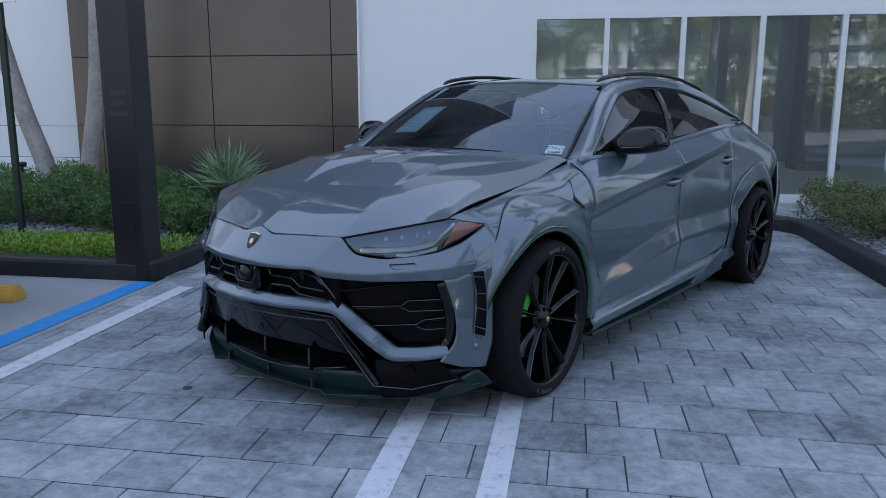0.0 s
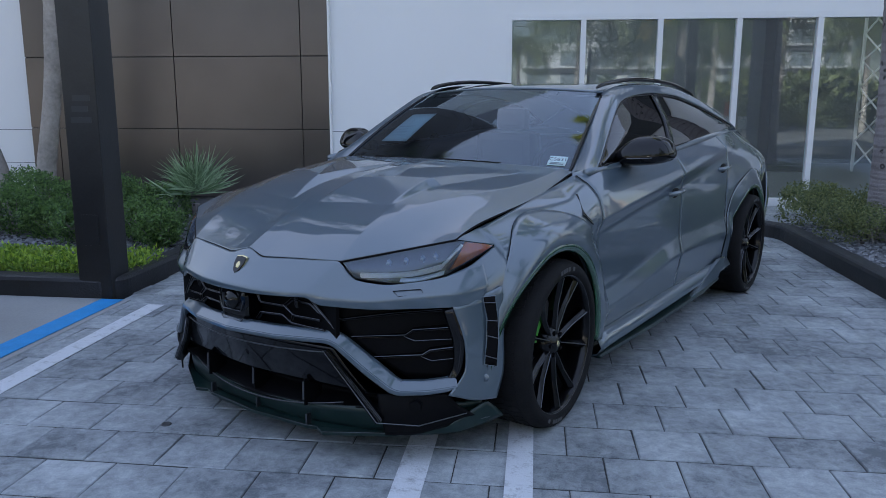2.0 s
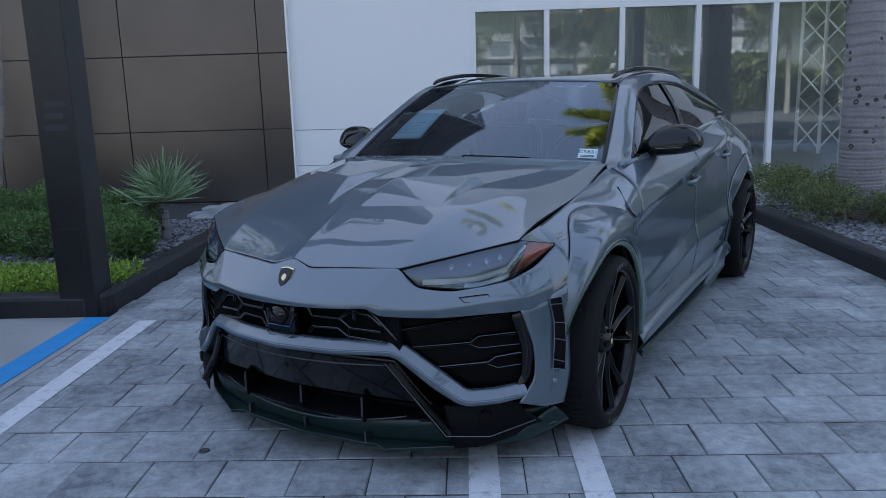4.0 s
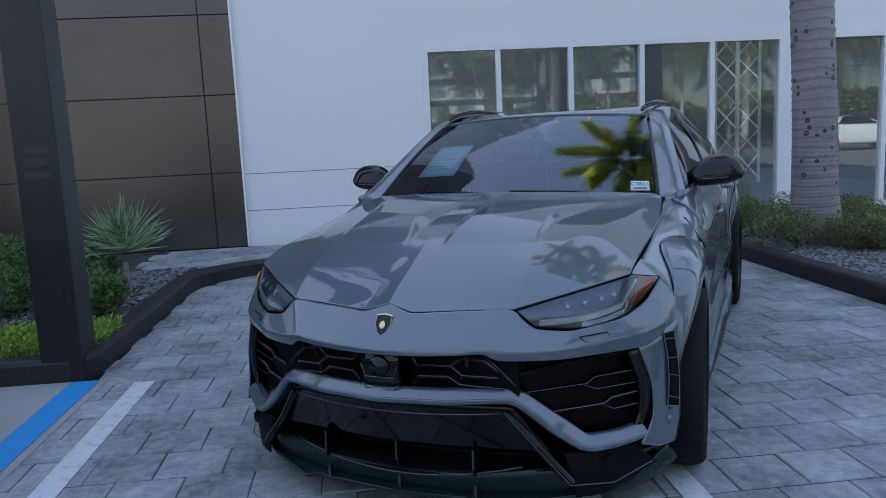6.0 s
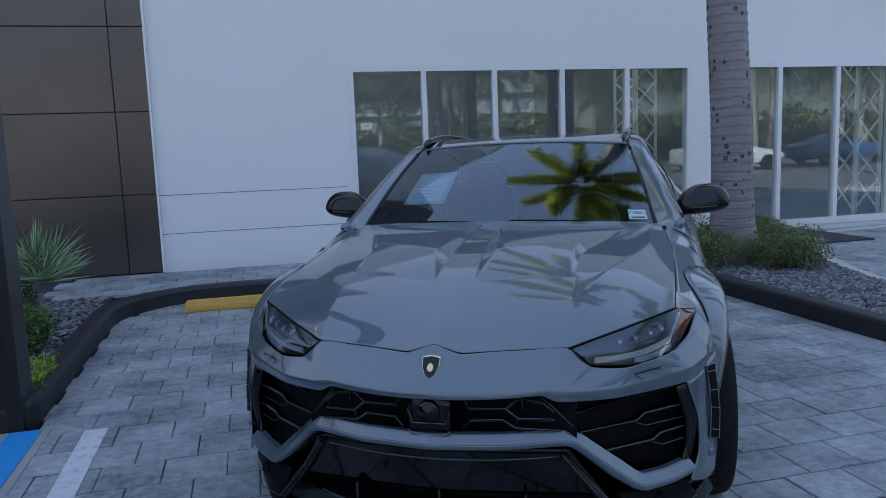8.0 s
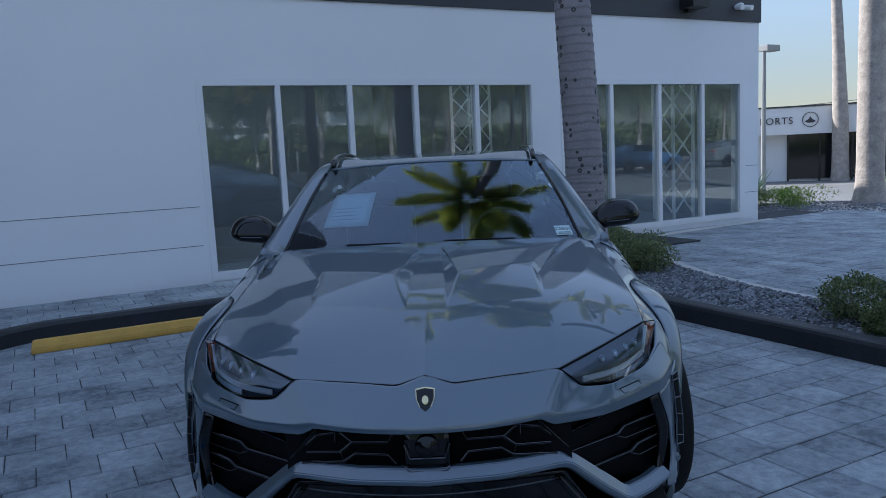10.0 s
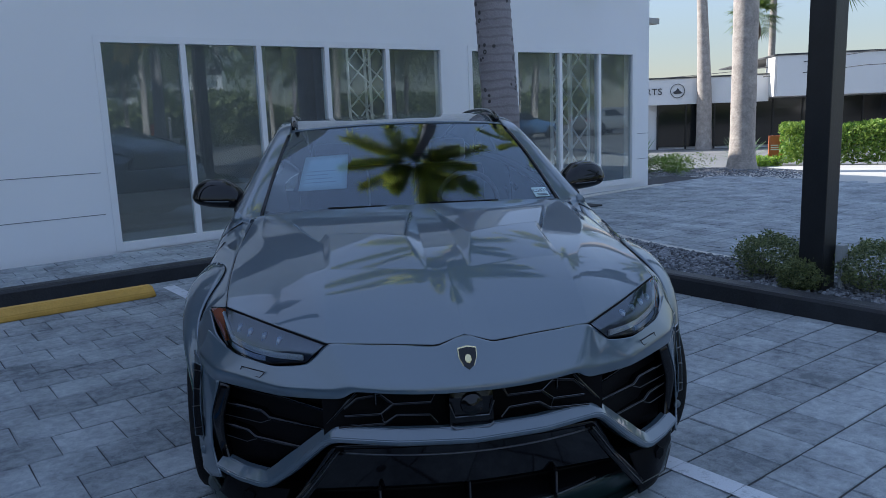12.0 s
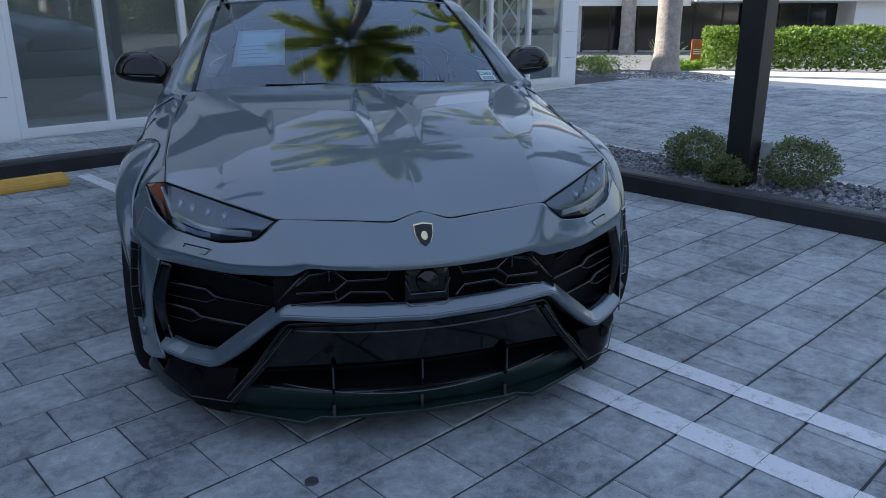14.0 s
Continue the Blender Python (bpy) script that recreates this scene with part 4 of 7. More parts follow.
        make_wheel(car, s, hub, nm)

    # fender vent blades behind the front bumper corner
    VIN = [(0.910, 0.424, 0.400), (0.913, 0.433, 0.50), (0.908, 0.440, 0.58), (0.895, 0.430, 0.665)]
    VOUT = [(0.944, 0.462, 0.390), (0.945, 0.470, 0.49), (0.937, 0.476, 0.58), (0.926, 0.470, 0.667)]
    vent = loft("side_vent", [VIN, VOUT], 12, 3, M_SATIN, car, 0.004, "black slotted vent ahead of the wheel", side=s)
    for k in range(4):
        a, b = spline(VIN, 0.14 + 0.25 * k), spline(VOUT, 0.12 + 0.25 * k)
        part("vent_blade", tube(bmesh.new(), mx([tuple(a + Vector((0.002, -0.004, 0))), tuple(b + Vector((0.003, -0.004, 0)))], s), 0.004, 6, flat=0.5), M_EDGE, vent)
    part("vent_edge", tube(bmesh.new(), mx([tuple(Vector(p) + Vector((0.003, -0.002, 0))) for p in VOUT + VIN[::-1]], s), 0.003, 6, closed=True), M_CAR, vent)
    bm = bmesh.new()
    vs = [bm.verts.new((s * x, y, z)) for x, y, z in [(flank_x(y, z) + 0.010, y, z) for y, z in ((1.215, 0.985), (1.150, 0.900), (1.225, 0.850))]]
    bm.faces.new(vs)
    r = bmesh.ops.extrude_face_region(bm, geom=bm.faces[:])
    bmesh.ops.translate(bm, verts=[e for e in r["geom"] if isinstance(e, bmesh.types.BMVert)], vec=(-s * 0.07, 0, 0))
    part("fender_badge_vent", bm, M_GLOSS, car, "black triangular vent behind the wheel")

    # sill and skirt
    def sill(u, v, s=s):
        y = 1.335 + (3.44 - 1.335) * u
        x = [0.90, 0.965, 0.992, 0.965, 0.93][min(4, int(v * 4 + 0.01))]
        z = [0.185, 0.195, 0.235, 0.285, 0.30][min(4, int(v * 4 + 0.01))] + 0.055 * u
        return Vector((s * x, y, z))
    sheet("sill", sill, 20, 4, M_CAR, car, 0.004, flip=s < 0)
    sweep("side_skirt", mx([(0.985, 1.34, 0.19), (1.005, 2.0, 0.20), (1.012, 2.8, 0.22), (1.005, 3.15, 0.245)], s), [(0.09, 0.018), (0.10, 0.018), (0.10, 0.018), (0.09, 0.018)], M_SMOKE, car, "dark gloss side skirt blade")
    bm = bmesh.new()
    vs = [bm.verts.new((s * x, y, z)) for x, y, z in ((1.0, 2.62, 0.222), (1.0, 3.14, 0.245), (0.985, 3.34, 0.36), (0.985, 3.20, 0.36))]
    bm.faces.new(vs)
    r = bmesh.ops.extrude_face_region(bm, geom=bm.faces[:])
    bmesh.ops.translate(bm, verts=[e for e in r["geom"] if isinstance(e, bmesh.types.BMVert)], vec=(-s * 0.022, 0, 0))
    part("skirt_fin", bm, M_CAR, car)

    # headlight
    hl = new("headlight")
    hl.parent = car
    tagged(hl, "slim angular headlight with clear cover and amber corner")
    TOP = [(0.448, 0.134, 0.795), (0.60, 0.249, 0.834), (0.72, 0.348, 0.862), (0.788, 0.410, 0.877), (0.866, 0.552, 0.847)]
    LOW = [(0.513, 0.136, 0.739), (0.625, 0.192, 0.726), (0.70, 0.250, 0.722), (0.79, 0.345, 0.752), (0.866, 0.545, 0.838)]
    MID = [tuple((Vector(a) + Vector(b)) / 2 + Vector((0.006, -0.012, 0.004))) for a, b in zip(TOP, LOW)]
    inn = Vector((-0.010, 0.015, -0.002))
    loft("lens", [TOP, MID, LOW], 40, 10, M_LENS, hl, 0.0, "clear cover", side=s, flip=True, tight=0.22)
    loft("lamp_housing", [[tuple(Vector(p) + inn) for p in c] for c in (TOP, MID, LOW)], 24, 8, M_LAMPBED, hl, 0.004, side=s, flip=True)
    rim_pts = TOP + LOW[::-1]
    part("lamp_frame", tube(bmesh.new(), mx(rim_pts, s), 0.0028, 6, closed=True), M_SATIN, hl)

    def inside(u, v, d=0.75):
        p = spline(TOP, u, 0.4).lerp(spline(LOW, u, 0.4), v) + inn * d
        return Vector((p.x * s, p.y, p.z))
    sweep("light_guide", [inside(i / 10 * 0.62 + 0.07, 0.80 - 0.10 * i / 10, 0.05) for i in range(11)], [(0.008, 0.020)] * 11, M_LED, hl, "long white light guide")
    sheet("lamp_tray", lambda u, v: inside(0.36 + 0.36 * u, 0.84 + 0.12 * v, 0.72 - 0.12 * math.sin(math.pi * v)), 16, 4, M_LAMP, hl, 0.0, "bright stepped tray under the lamps", flip=s > 0)
    part("light_guide", tube(bmesh.new(), [inside(0.68, 0.70, 0.05), inside(0.80, 0.16, 0.05)], 0.006, 6), M_LED, hl)
    for k in range(4):
        c = inside(0.24 + 0.12 * k, 0.40, 0.6)
        bm = bmesh.new()
        bmesh.ops.create_cube(bm, size=1.0, matrix=Matrix.Translation(c) @ Matrix.Rotation(-s * 0.6, 4, "Z") @ Matrix.Rotation(0.25, 4, "Y") @ Matrix.Diagonal((0.026, 0.014, 0.036, 1)))
        bmesh.ops.bevel(bm, geom=bm.edges[:], offset=0.005, segments=2, affect="EDGES")
        cell = part("lamp_cell", bm, M_LAMP, hl)
        bm = bmesh.new()
        bmesh.ops.create_uvsphere(bm, u_segments=12, v_segments=8, radius=0.007, matrix=Matrix.Translation(c + Vector((s * 0.004, -0.011, 0.004))))
        part("lamp_bulb_lens", bm, M_LED, cell, smooth=True)
    am = [inside(0.82, 0.06, 0.0), inside(0.93, 0.06, 0.0), inside(0.985, 0.4, 0.0), inside(0.92, 0.90, 0.0), inside(0.77, 0.90, 0.0)]
    bm = bmesh.new()
    bm.faces.new([bm.verts.new(p) for p in am])
    r = bmesh.ops.extrude_face_region(bm, geom=bm.faces[:])
    bmesh.ops.translate(bm, verts=[e for e in r["geom"] if isinstance(e, bmesh.types.BMVert)], vec=(-s * 0.012, 0.006, 0))
    bmesh.ops.recalc_face_normals(bm, faces=bm.faces[:])
    part("amber_reflector", bm, M_AMBER, hl, "amber side reflector")

    # washer cover seam, sensor
    part("washer_cover", tube(bmesh.new(), mx([(0.655, 0.187, 0.700), (0.735, 0.253, 0.706), (0.745, 0.260, 0.686), (0.672, 0.196, 0.680)], s), 0.0018, 5, closed=True), M_SATIN, car)
    bm = bmesh.new()
    lathe(bm, [(0.0, 0.001), (0.012, 0.001), (0.0135, 0.003), (0.016, 0.003), (0.0165, 0.010)], axis="y", sides=16, centre=(s * 0.912, 0.424, 0.345))
    part("parking_sensor", bm, M_CAR, car, smooth=True)

    # side intake: dark cavity with stepped blades
    CAV = [(0.40, 0.100, 0.655), (0.80, 0.400, 0.640)], [(0.46, 0.140, 0.50), (0.86, 0.43, 0.48)], [(0.66, 0.28, 0.33), (0.86, 0.42, 0.32)]
    loft("intake_back", list(CAV), 8, 8, M_SATIN, car, 0.01, side=s, flip=True)
    loft("intake_rim", [[(0.826, 0.335, 0.634), (0.866, 0.352, 0.50), (0.854, 0.352, 0.375), (0.828, 0.318, 0.335)], [(0.785, 0.32, 0.622), (0.822, 0.335, 0.50), (0.822, 0.338, 0.40), (0.806, 0.318, 0.342)], [(0.78, 0.37, 0.62), (0.81, 0.40, 0.50), (0.815, 0.39, 0.40), (0.80, 0.36, 0.335)]], 12, 6, M_GLOSS, car, 0.004, side=s, flip=True)
    for z, step, x0, xs in ((0.592, -0.018, 0.41, 0.46), (0.510, 0.022, 0.475, 0.66), (0.432, 0.020, 0.555, 0.715)):
        y_at = lambda x: 0.112 + 0.62 * max(0.0, x - 0.40) ** 1.1
        if step < 0:
            pts = [(0.372, 0.060, 0.652), (0.455, 0.115, z - 0.022), (0.62, y_at(0.62), z + 0.004), (0.80, y_at(0.80), z + 0.026)]
        else:
            pts = [(x0, y_at(x0), z - 0.014), (xs, y_at(xs), z), (xs + 0.025, y_at(xs + 0.025), z + step), (0.82, y_at(0.82), z + step + 0.014)]
        bl = sweep("intake_blade", mx(pts, s), [(0.07, 0.012)] * 4, M_GLOSS, car, "gloss black intake blade")
        part("blade_edge", tube(bmesh.new(), mx([(x, y - 0.002, zz + 0.005) for x, y, zz in pts], s), 0.0014, 5), M_EDGE, bl)
        if step > 0:
            pts2 = [(xs - 0.006, y_at(xs), z - 0.003), (xs + 0.03, y_at(xs + 0.03), z - 0.018), (0.82, y_at(0.82), z - 0.006)]
            part("blade_edge", tube(bmesh.new(), mx(pts2, s), 0.0014, 5), M_EDGE, bl)

    # lower trim with sensor, and the strut beside the lower intake
    loft("lower_trim", [[(0.60, 0.150, 0.295), (0.70, 0.200, 0.300), (0.825, 0.310, 0.295)], [(0.62, 0.140, 0.235), (0.72, 0.195, 0.235), (0.85, 0.345, 0.240)], [(0.64, 0.150, 0.135), (0.74, 0.225, 0.140), (0.885, 0.44, 0.170)]], 12, 8, M_SATIN, car, 0.006, side=s, flip=True)
    bm = bmesh.new()
    bmesh.ops.create_cone(bm, cap_ends=True, segments=6, radius1=0.030, radius2=0.024, depth=0.03, matrix=Matrix.Translation((s * 0.735, 0.219, 0.256)) @ Matrix.Rotation(s * 0.5, 4, "Z") @ Matrix.Rotation(radians(90), 4, "X"))
    part("fog_sensor", bm, M_SATIN, car)
    sweep("lower_strut", mx([(0.43, 0.045, 0.455), (0.52, 0.085, 0.33), (0.635, 0.115, 0.195)], s), [(0.03, 0.03), (0.03, 0.03), (0.03, 0.035)], M_GLOSS, car, "gloss black diagonal strut")
    part("strut_edge", tube(bmesh.new(), mx([(0.425, 0.040, 0.462), (0.515, 0.078, 0.338), (0.632, 0.108, 0.198), (0.76, 0.205, 0.185), (0.865, 0.375, 0.205)], s), 0.0022, 6), M_EDGE, car, "bright edge of the lower trim")

    # mirror
    mir = new("mirror")
    mir.parent = car
    tagged(mir, "gloss black door mirror")
    bm = bmesh.new()
    bmesh.ops.create_uvsphere(bm, u_segments=48, v_segments=28, radius=1.0)
    for v in bm.verts:
        cx, cy, cz = (math.copysign(abs(q) ** 0.62, q) for q in (v.co.x * s, v.co.y, v.co.z))
        k = (cx + 1) / 2
        up = 0.096 * (0.86 + 0.14 * math.sin(math.pi * min(1.0, k * 0.75 + 0.12))) if cz > 0 else 0.064 * (0.95 - 0.20 * k)
        lean = 1 - 0.42 * max(0.0, cz) if cx < 0 else 1 - 0.16 * max(0.0, cz) - 0.10 * max(0.0, -cz)
        v.co = Vector((s * (0.976 + 0.142 * cx * lean), 1.80 + 0.045 * k + (0.120 if cy < 0 else 0.070) * cy * (1 - 0.25 * max(0.0, cz)), 1.128 + up * cz + 0.014 * k))
    bmesh.ops.recalc_face_normals(bm, faces=bm.faces[:])
    part("mirror_housing", bm, M_GLOSS, mir, smooth=True)
    gl = bmesh.new()
    bmesh.ops.create_circle(gl, cap_ends=True, segments=24, radius=1.0, matrix=Matrix.Translation((s * 0.955, 1.900, 1.150)) @ Matrix.Rotation(radians(90), 4, "X") @ Matrix.Diagonal((0.07, 0.038, 1, 1)))
    part("mirror_glass", gl, M_MIRROR, mir)
    part("mirror_arm", tube(bmesh.new(), mx([(0.80, 1.60, 1.070), (0.84, 1.68, 1.072), (0.89, 1.78, 1.092)], s), [0.022, 0.018, 0.024], 8, flat=0.6), M_GLOSS, mir, smooth=True)
    part("indicator", tube(bmesh.new(), mx([(0.862, 1.715, 1.118), (0.95, 1.690, 1.120), (1.03, 1.702, 1.124), (1.073, 1.77, 1.130)], s), 0.0028, 6), M_EDGE, mir)

    # greenhouse: side glass, cant rail, pillars, roof rail
    LOWW = [(0.868, 1.50, 1.088), (0.872, 2.0, 1.112), (0.872, 2.5, 1.137), (0.862, 3.0, 1.168), (0.835, 3.5, 1.198), (0.790, 3.92, 1.222)]
    TOPW = [(0.845, 1.56, 1.115), (0.715, 2.06, 1.385), (0.690, 2.5, 1.438), (0.688, 3.0, 1.425), (0.715, 3.5, 1.345), (0.785, 3.92, 1.230)]
    MIDW = [tuple((Vector(a) + Vector(b)) / 2 + Vector((0.018, 0, 0))) for a, b in zip(LOWW, TOPW)]
    loft("side_window", [LOWW, MIDW, TOPW], 30, 8, M_TINT, car, 0.0, "dark tinted side glass", side=s)
    part("window_trim", tube(bmesh.new(), [spline(mx(LOWW, s), i / 30) for i in range(31)] + [spline(mx(TOPW, s), 1 - i / 30) for i in range(31)], 0.009, 6, closed=True), M_GLOSS, car, "black window surround", smooth=True)
    part("belt_rail", tube(bmesh.new(), [Vector((s * (lerp_table(T_BELT_X, y) - 0.004), y, lerp_table(T_BELT_Z, y) - 0.006)) for y in (1.4, 1.6, 1.9, 2.2, 2.5, 2.8, 3.1, 3.4, 3.7, 4.0)], 0.022, 8), M_CAR, car, smooth=True)
    CANT_O = [(0.790, 1.36, 1.045), (0.868, 1.44, 1.07), (0.850, 1.545, 1.118), (0.722, 2.05, 1.395), (0.697, 2.5, 1.450), (0.695, 3.0, 1.437), (0.722, 3.5, 1.357), (0.80, 3.93, 1.238), (0.80, 4.05, 1.195)]
    CANT_I = [(0.745, 1.40, 1.050), (0.742, 1.425, 1.058), (0.728, 1.51, 1.105), (0.602, 2.085, 1.452), (0.613, 2.5, 1.508), (0.608, 3.0, 1.505), (0.595, 3.5, 1.458), (0.585, 3.93, 1.375), (0.58, 4.05, 1.345)]
    CANT_M = [tuple((Vector(a) + Vector(b)) / 2 + Vector((0.014, 0, 0.016))) for a, b in zip(CANT_O, CANT_I)]
    loft("pillar_and_cant_rail", [CANT_O, CANT_M, CANT_I], 60, 8, M_CAR, car, 0.006, side=s, tight=0.35)
    loft("rear_shoulder", [[(0.80, 3.90, 1.20), (0.74, 4.4, 1.16), (0.66, 4.92, 1.03)], [(0.73, 3.95, 1.27), (0.66, 4.4, 1.22), (0.60, 4.86, 1.09)], [(0.585, 3.98, 1.365), (0.56, 4.4, 1.28), (0.56, 4.78, 1.16)]], 12, 8, M_CAR, car, 0.006, side=s)
    loft("door_pillar", [[(0.873, 2.42, 1.13), (0.800, 2.50, 1.29), (0.694, 2.56, 1.44)], [(0.873, 2.52, 1.135), (0.800, 2.59, 1.29), (0.694, 2.63, 1.44)]], 8, 2, M_GLOSS, car, 0.004, "black door pillar", side=s)
    part("roof_rail", tube(bmesh.new(), [spline(mx([(0.575, 2.06, 1.474), (0.582, 2.16, 1.500), (0.598, 2.45, 1.528), (0.600, 2.8, 1.533), (0.593, 3.2, 1.516), (0.575, 3.6, 1.466), (0.565, 3.78, 1.416)], s), i / 24) for i in range(25)], [0.016 * min(1.0, 0.35 + 0.25 * min(i, 24 - i)) for i in range(25)], 8, flat=0.8), M_GLOSS, car, "black roof rail", smooth=True)

    # cabin seats
    seat = bmesh.new()
    box_bm(seat, s * 0.38 - 0.24, 2.25, 0.55, s * 0.38 + 0.24, 2.75, 0.72, 0.05)
    box_bm(seat, s * 0.38 - 0.23, 2.62, 0.70, s * 0.38 + 0.23, 2.80, 1.20, 0.06)
    box_bm(seat, s * 0.38 - 0.12, 2.72, 1.20, s * 0.38 + 0.12, 2.82, 1.36, 0.04)
    part("front_seat", seat, M_TRIM, car, "dark leather front seat")

# windscreen, roof, tail
sheet("windscreen", lambda u, v: screen_point(2 * u - 1, v), 40, 20, M_SHIELD, car, 0.0, "slanted windscreen")
bar("windscreen_frit", [screen_point(-1 + i / 20, 0) + Vector((0, -0.004, -0.002)) for i in range(41)], 0.010, M_SATIN, car)
for e in (-1, 1):
    bar("windscreen_frit", [screen_point(e, i / 12 * 0.94) + Vector((e * 0.003, 0, 0.001)) for i in range(13)], 0.009, M_GLOSS, car)


def roof_point(u, v):
    y = 1.985 + (4.78 - 1.985) * v
    xe = lerp_table(T_ROOF_X, y)
    u = 2 * u - 1
    k = abs(u) ** 2.2
    zc = lerp_table(T_ROOF_Z, y)
    ze = lerp_table([(1.98, 1.452), (2.5, 1.508), (3.0, 1.505), (3.5, 1.458), (3.93, 1.375), (4.4, 1.265), (4.78, 1.16)], y)
    return Vector((xe * u, y + (0.105 * k * (1 - smooth(0.0, 0.3, v))), zc + (ze - zc) * k))


sheet("roof", roof_point, 30, 60, M_CAR, car, 0.008, "grey roof panel")
loft("roof_glass", [[(0, 2.42, 1.512), (0.30, 2.43, 1.510), (0.50, 2.45, 1.502)], [(0, 2.8, 1.523), (0.30, 2.8, 1.521), (0.51, 2.8, 1.510)], [(0, 3.2, 1.509), (0.30, 3.2, 1.508), (0.50, 3.2, 1.501)]], 20, 12, M_GLOSS, car, 0.004, "black panoramic roof glass", both=True)
loft("tailgate", [[(0, 4.80, 1.172), (0.35, 4.79, 1.17), (0.57, 4.77, 1.16)], [(0, 4.93, 1.08), (0.35, 4.92, 1.08), (0.63, 4.88, 1.06)], [(0, 4.97, 0.85), (0.40, 4.95, 0.85), (0.76, 4.90, 0.85)]], 20, 10, M_CAR, car, 0.008, both=True, flip=True)
loft("rear_bumper", [[(0, 4.97, 0.85), (0.45, 4.95, 0.85), (0.80, 4.90, 0.86), (0.87, 4.72, 0.88)], [(0, 5.05, 0.62), (0.5, 5.02, 0.62), (0.84, 4.94, 0.62), (0.92, 4.6, 0.62)], [(0, 5.0, 0.30), (0.5, 4.98, 0.30), (0.82, 4.90, 0.30), (0.93, 4.42, 0.30)]], 30, 12, M_CAR, car, 0.008, both=True, flip=True)
part("underbody", box(-0.76, 0.46, 0.20, 0.76, 4.85, 0.27), M_SATIN, car)
dash = bmesh.new()
box_bm(dash, -0.70, 1.50, 0.86, 0.70, 1.95, 1.03, 0.05)
part("dashboard", dash, M_TRIM, car, "black dashboard")
part("cabin_tub", box(-0.70, 1.40, 0.42, 0.70, 4.2, 0.50), M_TRIM, car)
part("bulkhead", box(-0.72, 1.36, 0.30, 0.72, 1.40, 1.00), M_SATIN, car)
part("rear_bench", box(-0.62, 3.3, 0.5, 0.62, 3.5, 1.16, 0.05), M_TRIM, car)
st = bmesh.new()
tube(st, [(0.38 + 0.17 * math.cos(a), 2.02 + 0.06 * math.sin(a), 1.02 + 0.16 * math.sin(a)) for a in [2 * math.pi * i / 24 for i in range(24)]], 0.015, 8, closed=True)
part("steering_wheel", st, M_TRIM, car, smooth=True)

# grille: back, hexagon mesh, camera pod, badge
part("grille_back", box(-0.47, 0.07, 0.50, 0.47, 0.09, 0.67), M_SATIN, car)


def grille_y(x):
    return -0.012 + 0.36 * x * x


for s in (1, -1):
    for pts in (((0.105, 0.655), (0.125, 0.617), (0.245, 0.615), (0.285, 0.648)), ((0.285, 0.648), (0.36, 0.635), (0.40, 0.600)), ((0.105, 0.545), (0.13, 0.575), (0.235, 0.578), (0.275, 0.550)),
                ((0.245, 0.615), (0.285, 0.582), (0.40, 0.575)), ((0.285, 0.582), (0.275, 0.550), (0.42, 0.535)), ((0.30, 0.66), (0.30, 0.615)), ((0.36, 0.655), (0.46, 0.545))):
        p3 = [(s * x, grille_y(x), z) for x, z in pts]
        w = part("grille_mesh", tube(bmesh.new(), [(x, y + 0.014, z - 0.003) for x, y, z in p3], 0.006, 6), M_GLOSS, car)
        part("mesh_edge", tube(bmesh.new(), [(x, y + 0.003, z + 0.004) for x, y, z in p3], 0.0009, 5), M_EDGE, w)
pod = part("radar_pod", box(-0.075, -0.035, 0.535, 0.075, 0.06, 0.655, 0.02), M_GLOSS, car, "gloss black radar and camera pod")
bm = bmesh.new()
lathe(bm, [(0.0, -0.062), (0.018, -0.060), (0.024, -0.05), (0.034, -0.05), (0.038, -0.034)], axis="y", sides=24, centre=(0, 0, 0.615))
part("camera_eye", bm, M_GLOSS, pod, smooth=True)
part("pod_edge", tube(bmesh.new(), [(-0.072, -0.040, 0.62), (-0.055, -0.042, 0.575), (0.055, -0.042, 0.575), (0.072, -0.040, 0.62)], 0.0022, 5), M_EDGE, pod)
part("pod_edge", tube(bmesh.new(), [(-0.07, -0.040, 0.548), (-0.055, -0.042, 0.535), (0.055, -0.042, 0.535), (0.07, -0.040, 0.548)], 0.003, 5), M_EDGE, pod)
shield = [(-0.031, 0.037), (0, 0.043), (0.031, 0.037), (0.030, 0.005), (0.018, -0.026), (0, -0.042), (-0.018, -0.026), (-0.030, 0.005)]
for nm, k, d, mt in (("badge", 1.0, 0.0, M_GOLD), ("badge_field", 0.90, 0.003, M_GLOSS)):
    bm = bmesh.new()
    prism(bm, [(x * k, y * k) for x, y in shield], 0, 0.005)
    tilt = Matrix.Translation((0, 0.0095 - d, 0.748)) @ Matrix.Rotation(radians(55), 4, "X") @ Matrix.Translation((0, 0, d * 0.3))
    bmesh.ops.transform(bm, matrix=tilt, verts=bm.verts[:])
    badge = part(nm, bm, mt, car if nm == "badge" else badge, "gold and black shield badge" if nm == "badge" else "")
bm = bmesh.new()
bmesh.ops.create_uvsphere(bm, u_segments=10, v_segments=6, radius=1.0, matrix=Matrix.Translation((0, 0.0015, 0.7505)) @ Matrix.Rotation(radians(55), 4, "X") @ Matrix.Diagonal((0.012, 0.017, 0.003, 1)))
part("badge_emblem", bm, M_GOLD, badge, smooth=True)

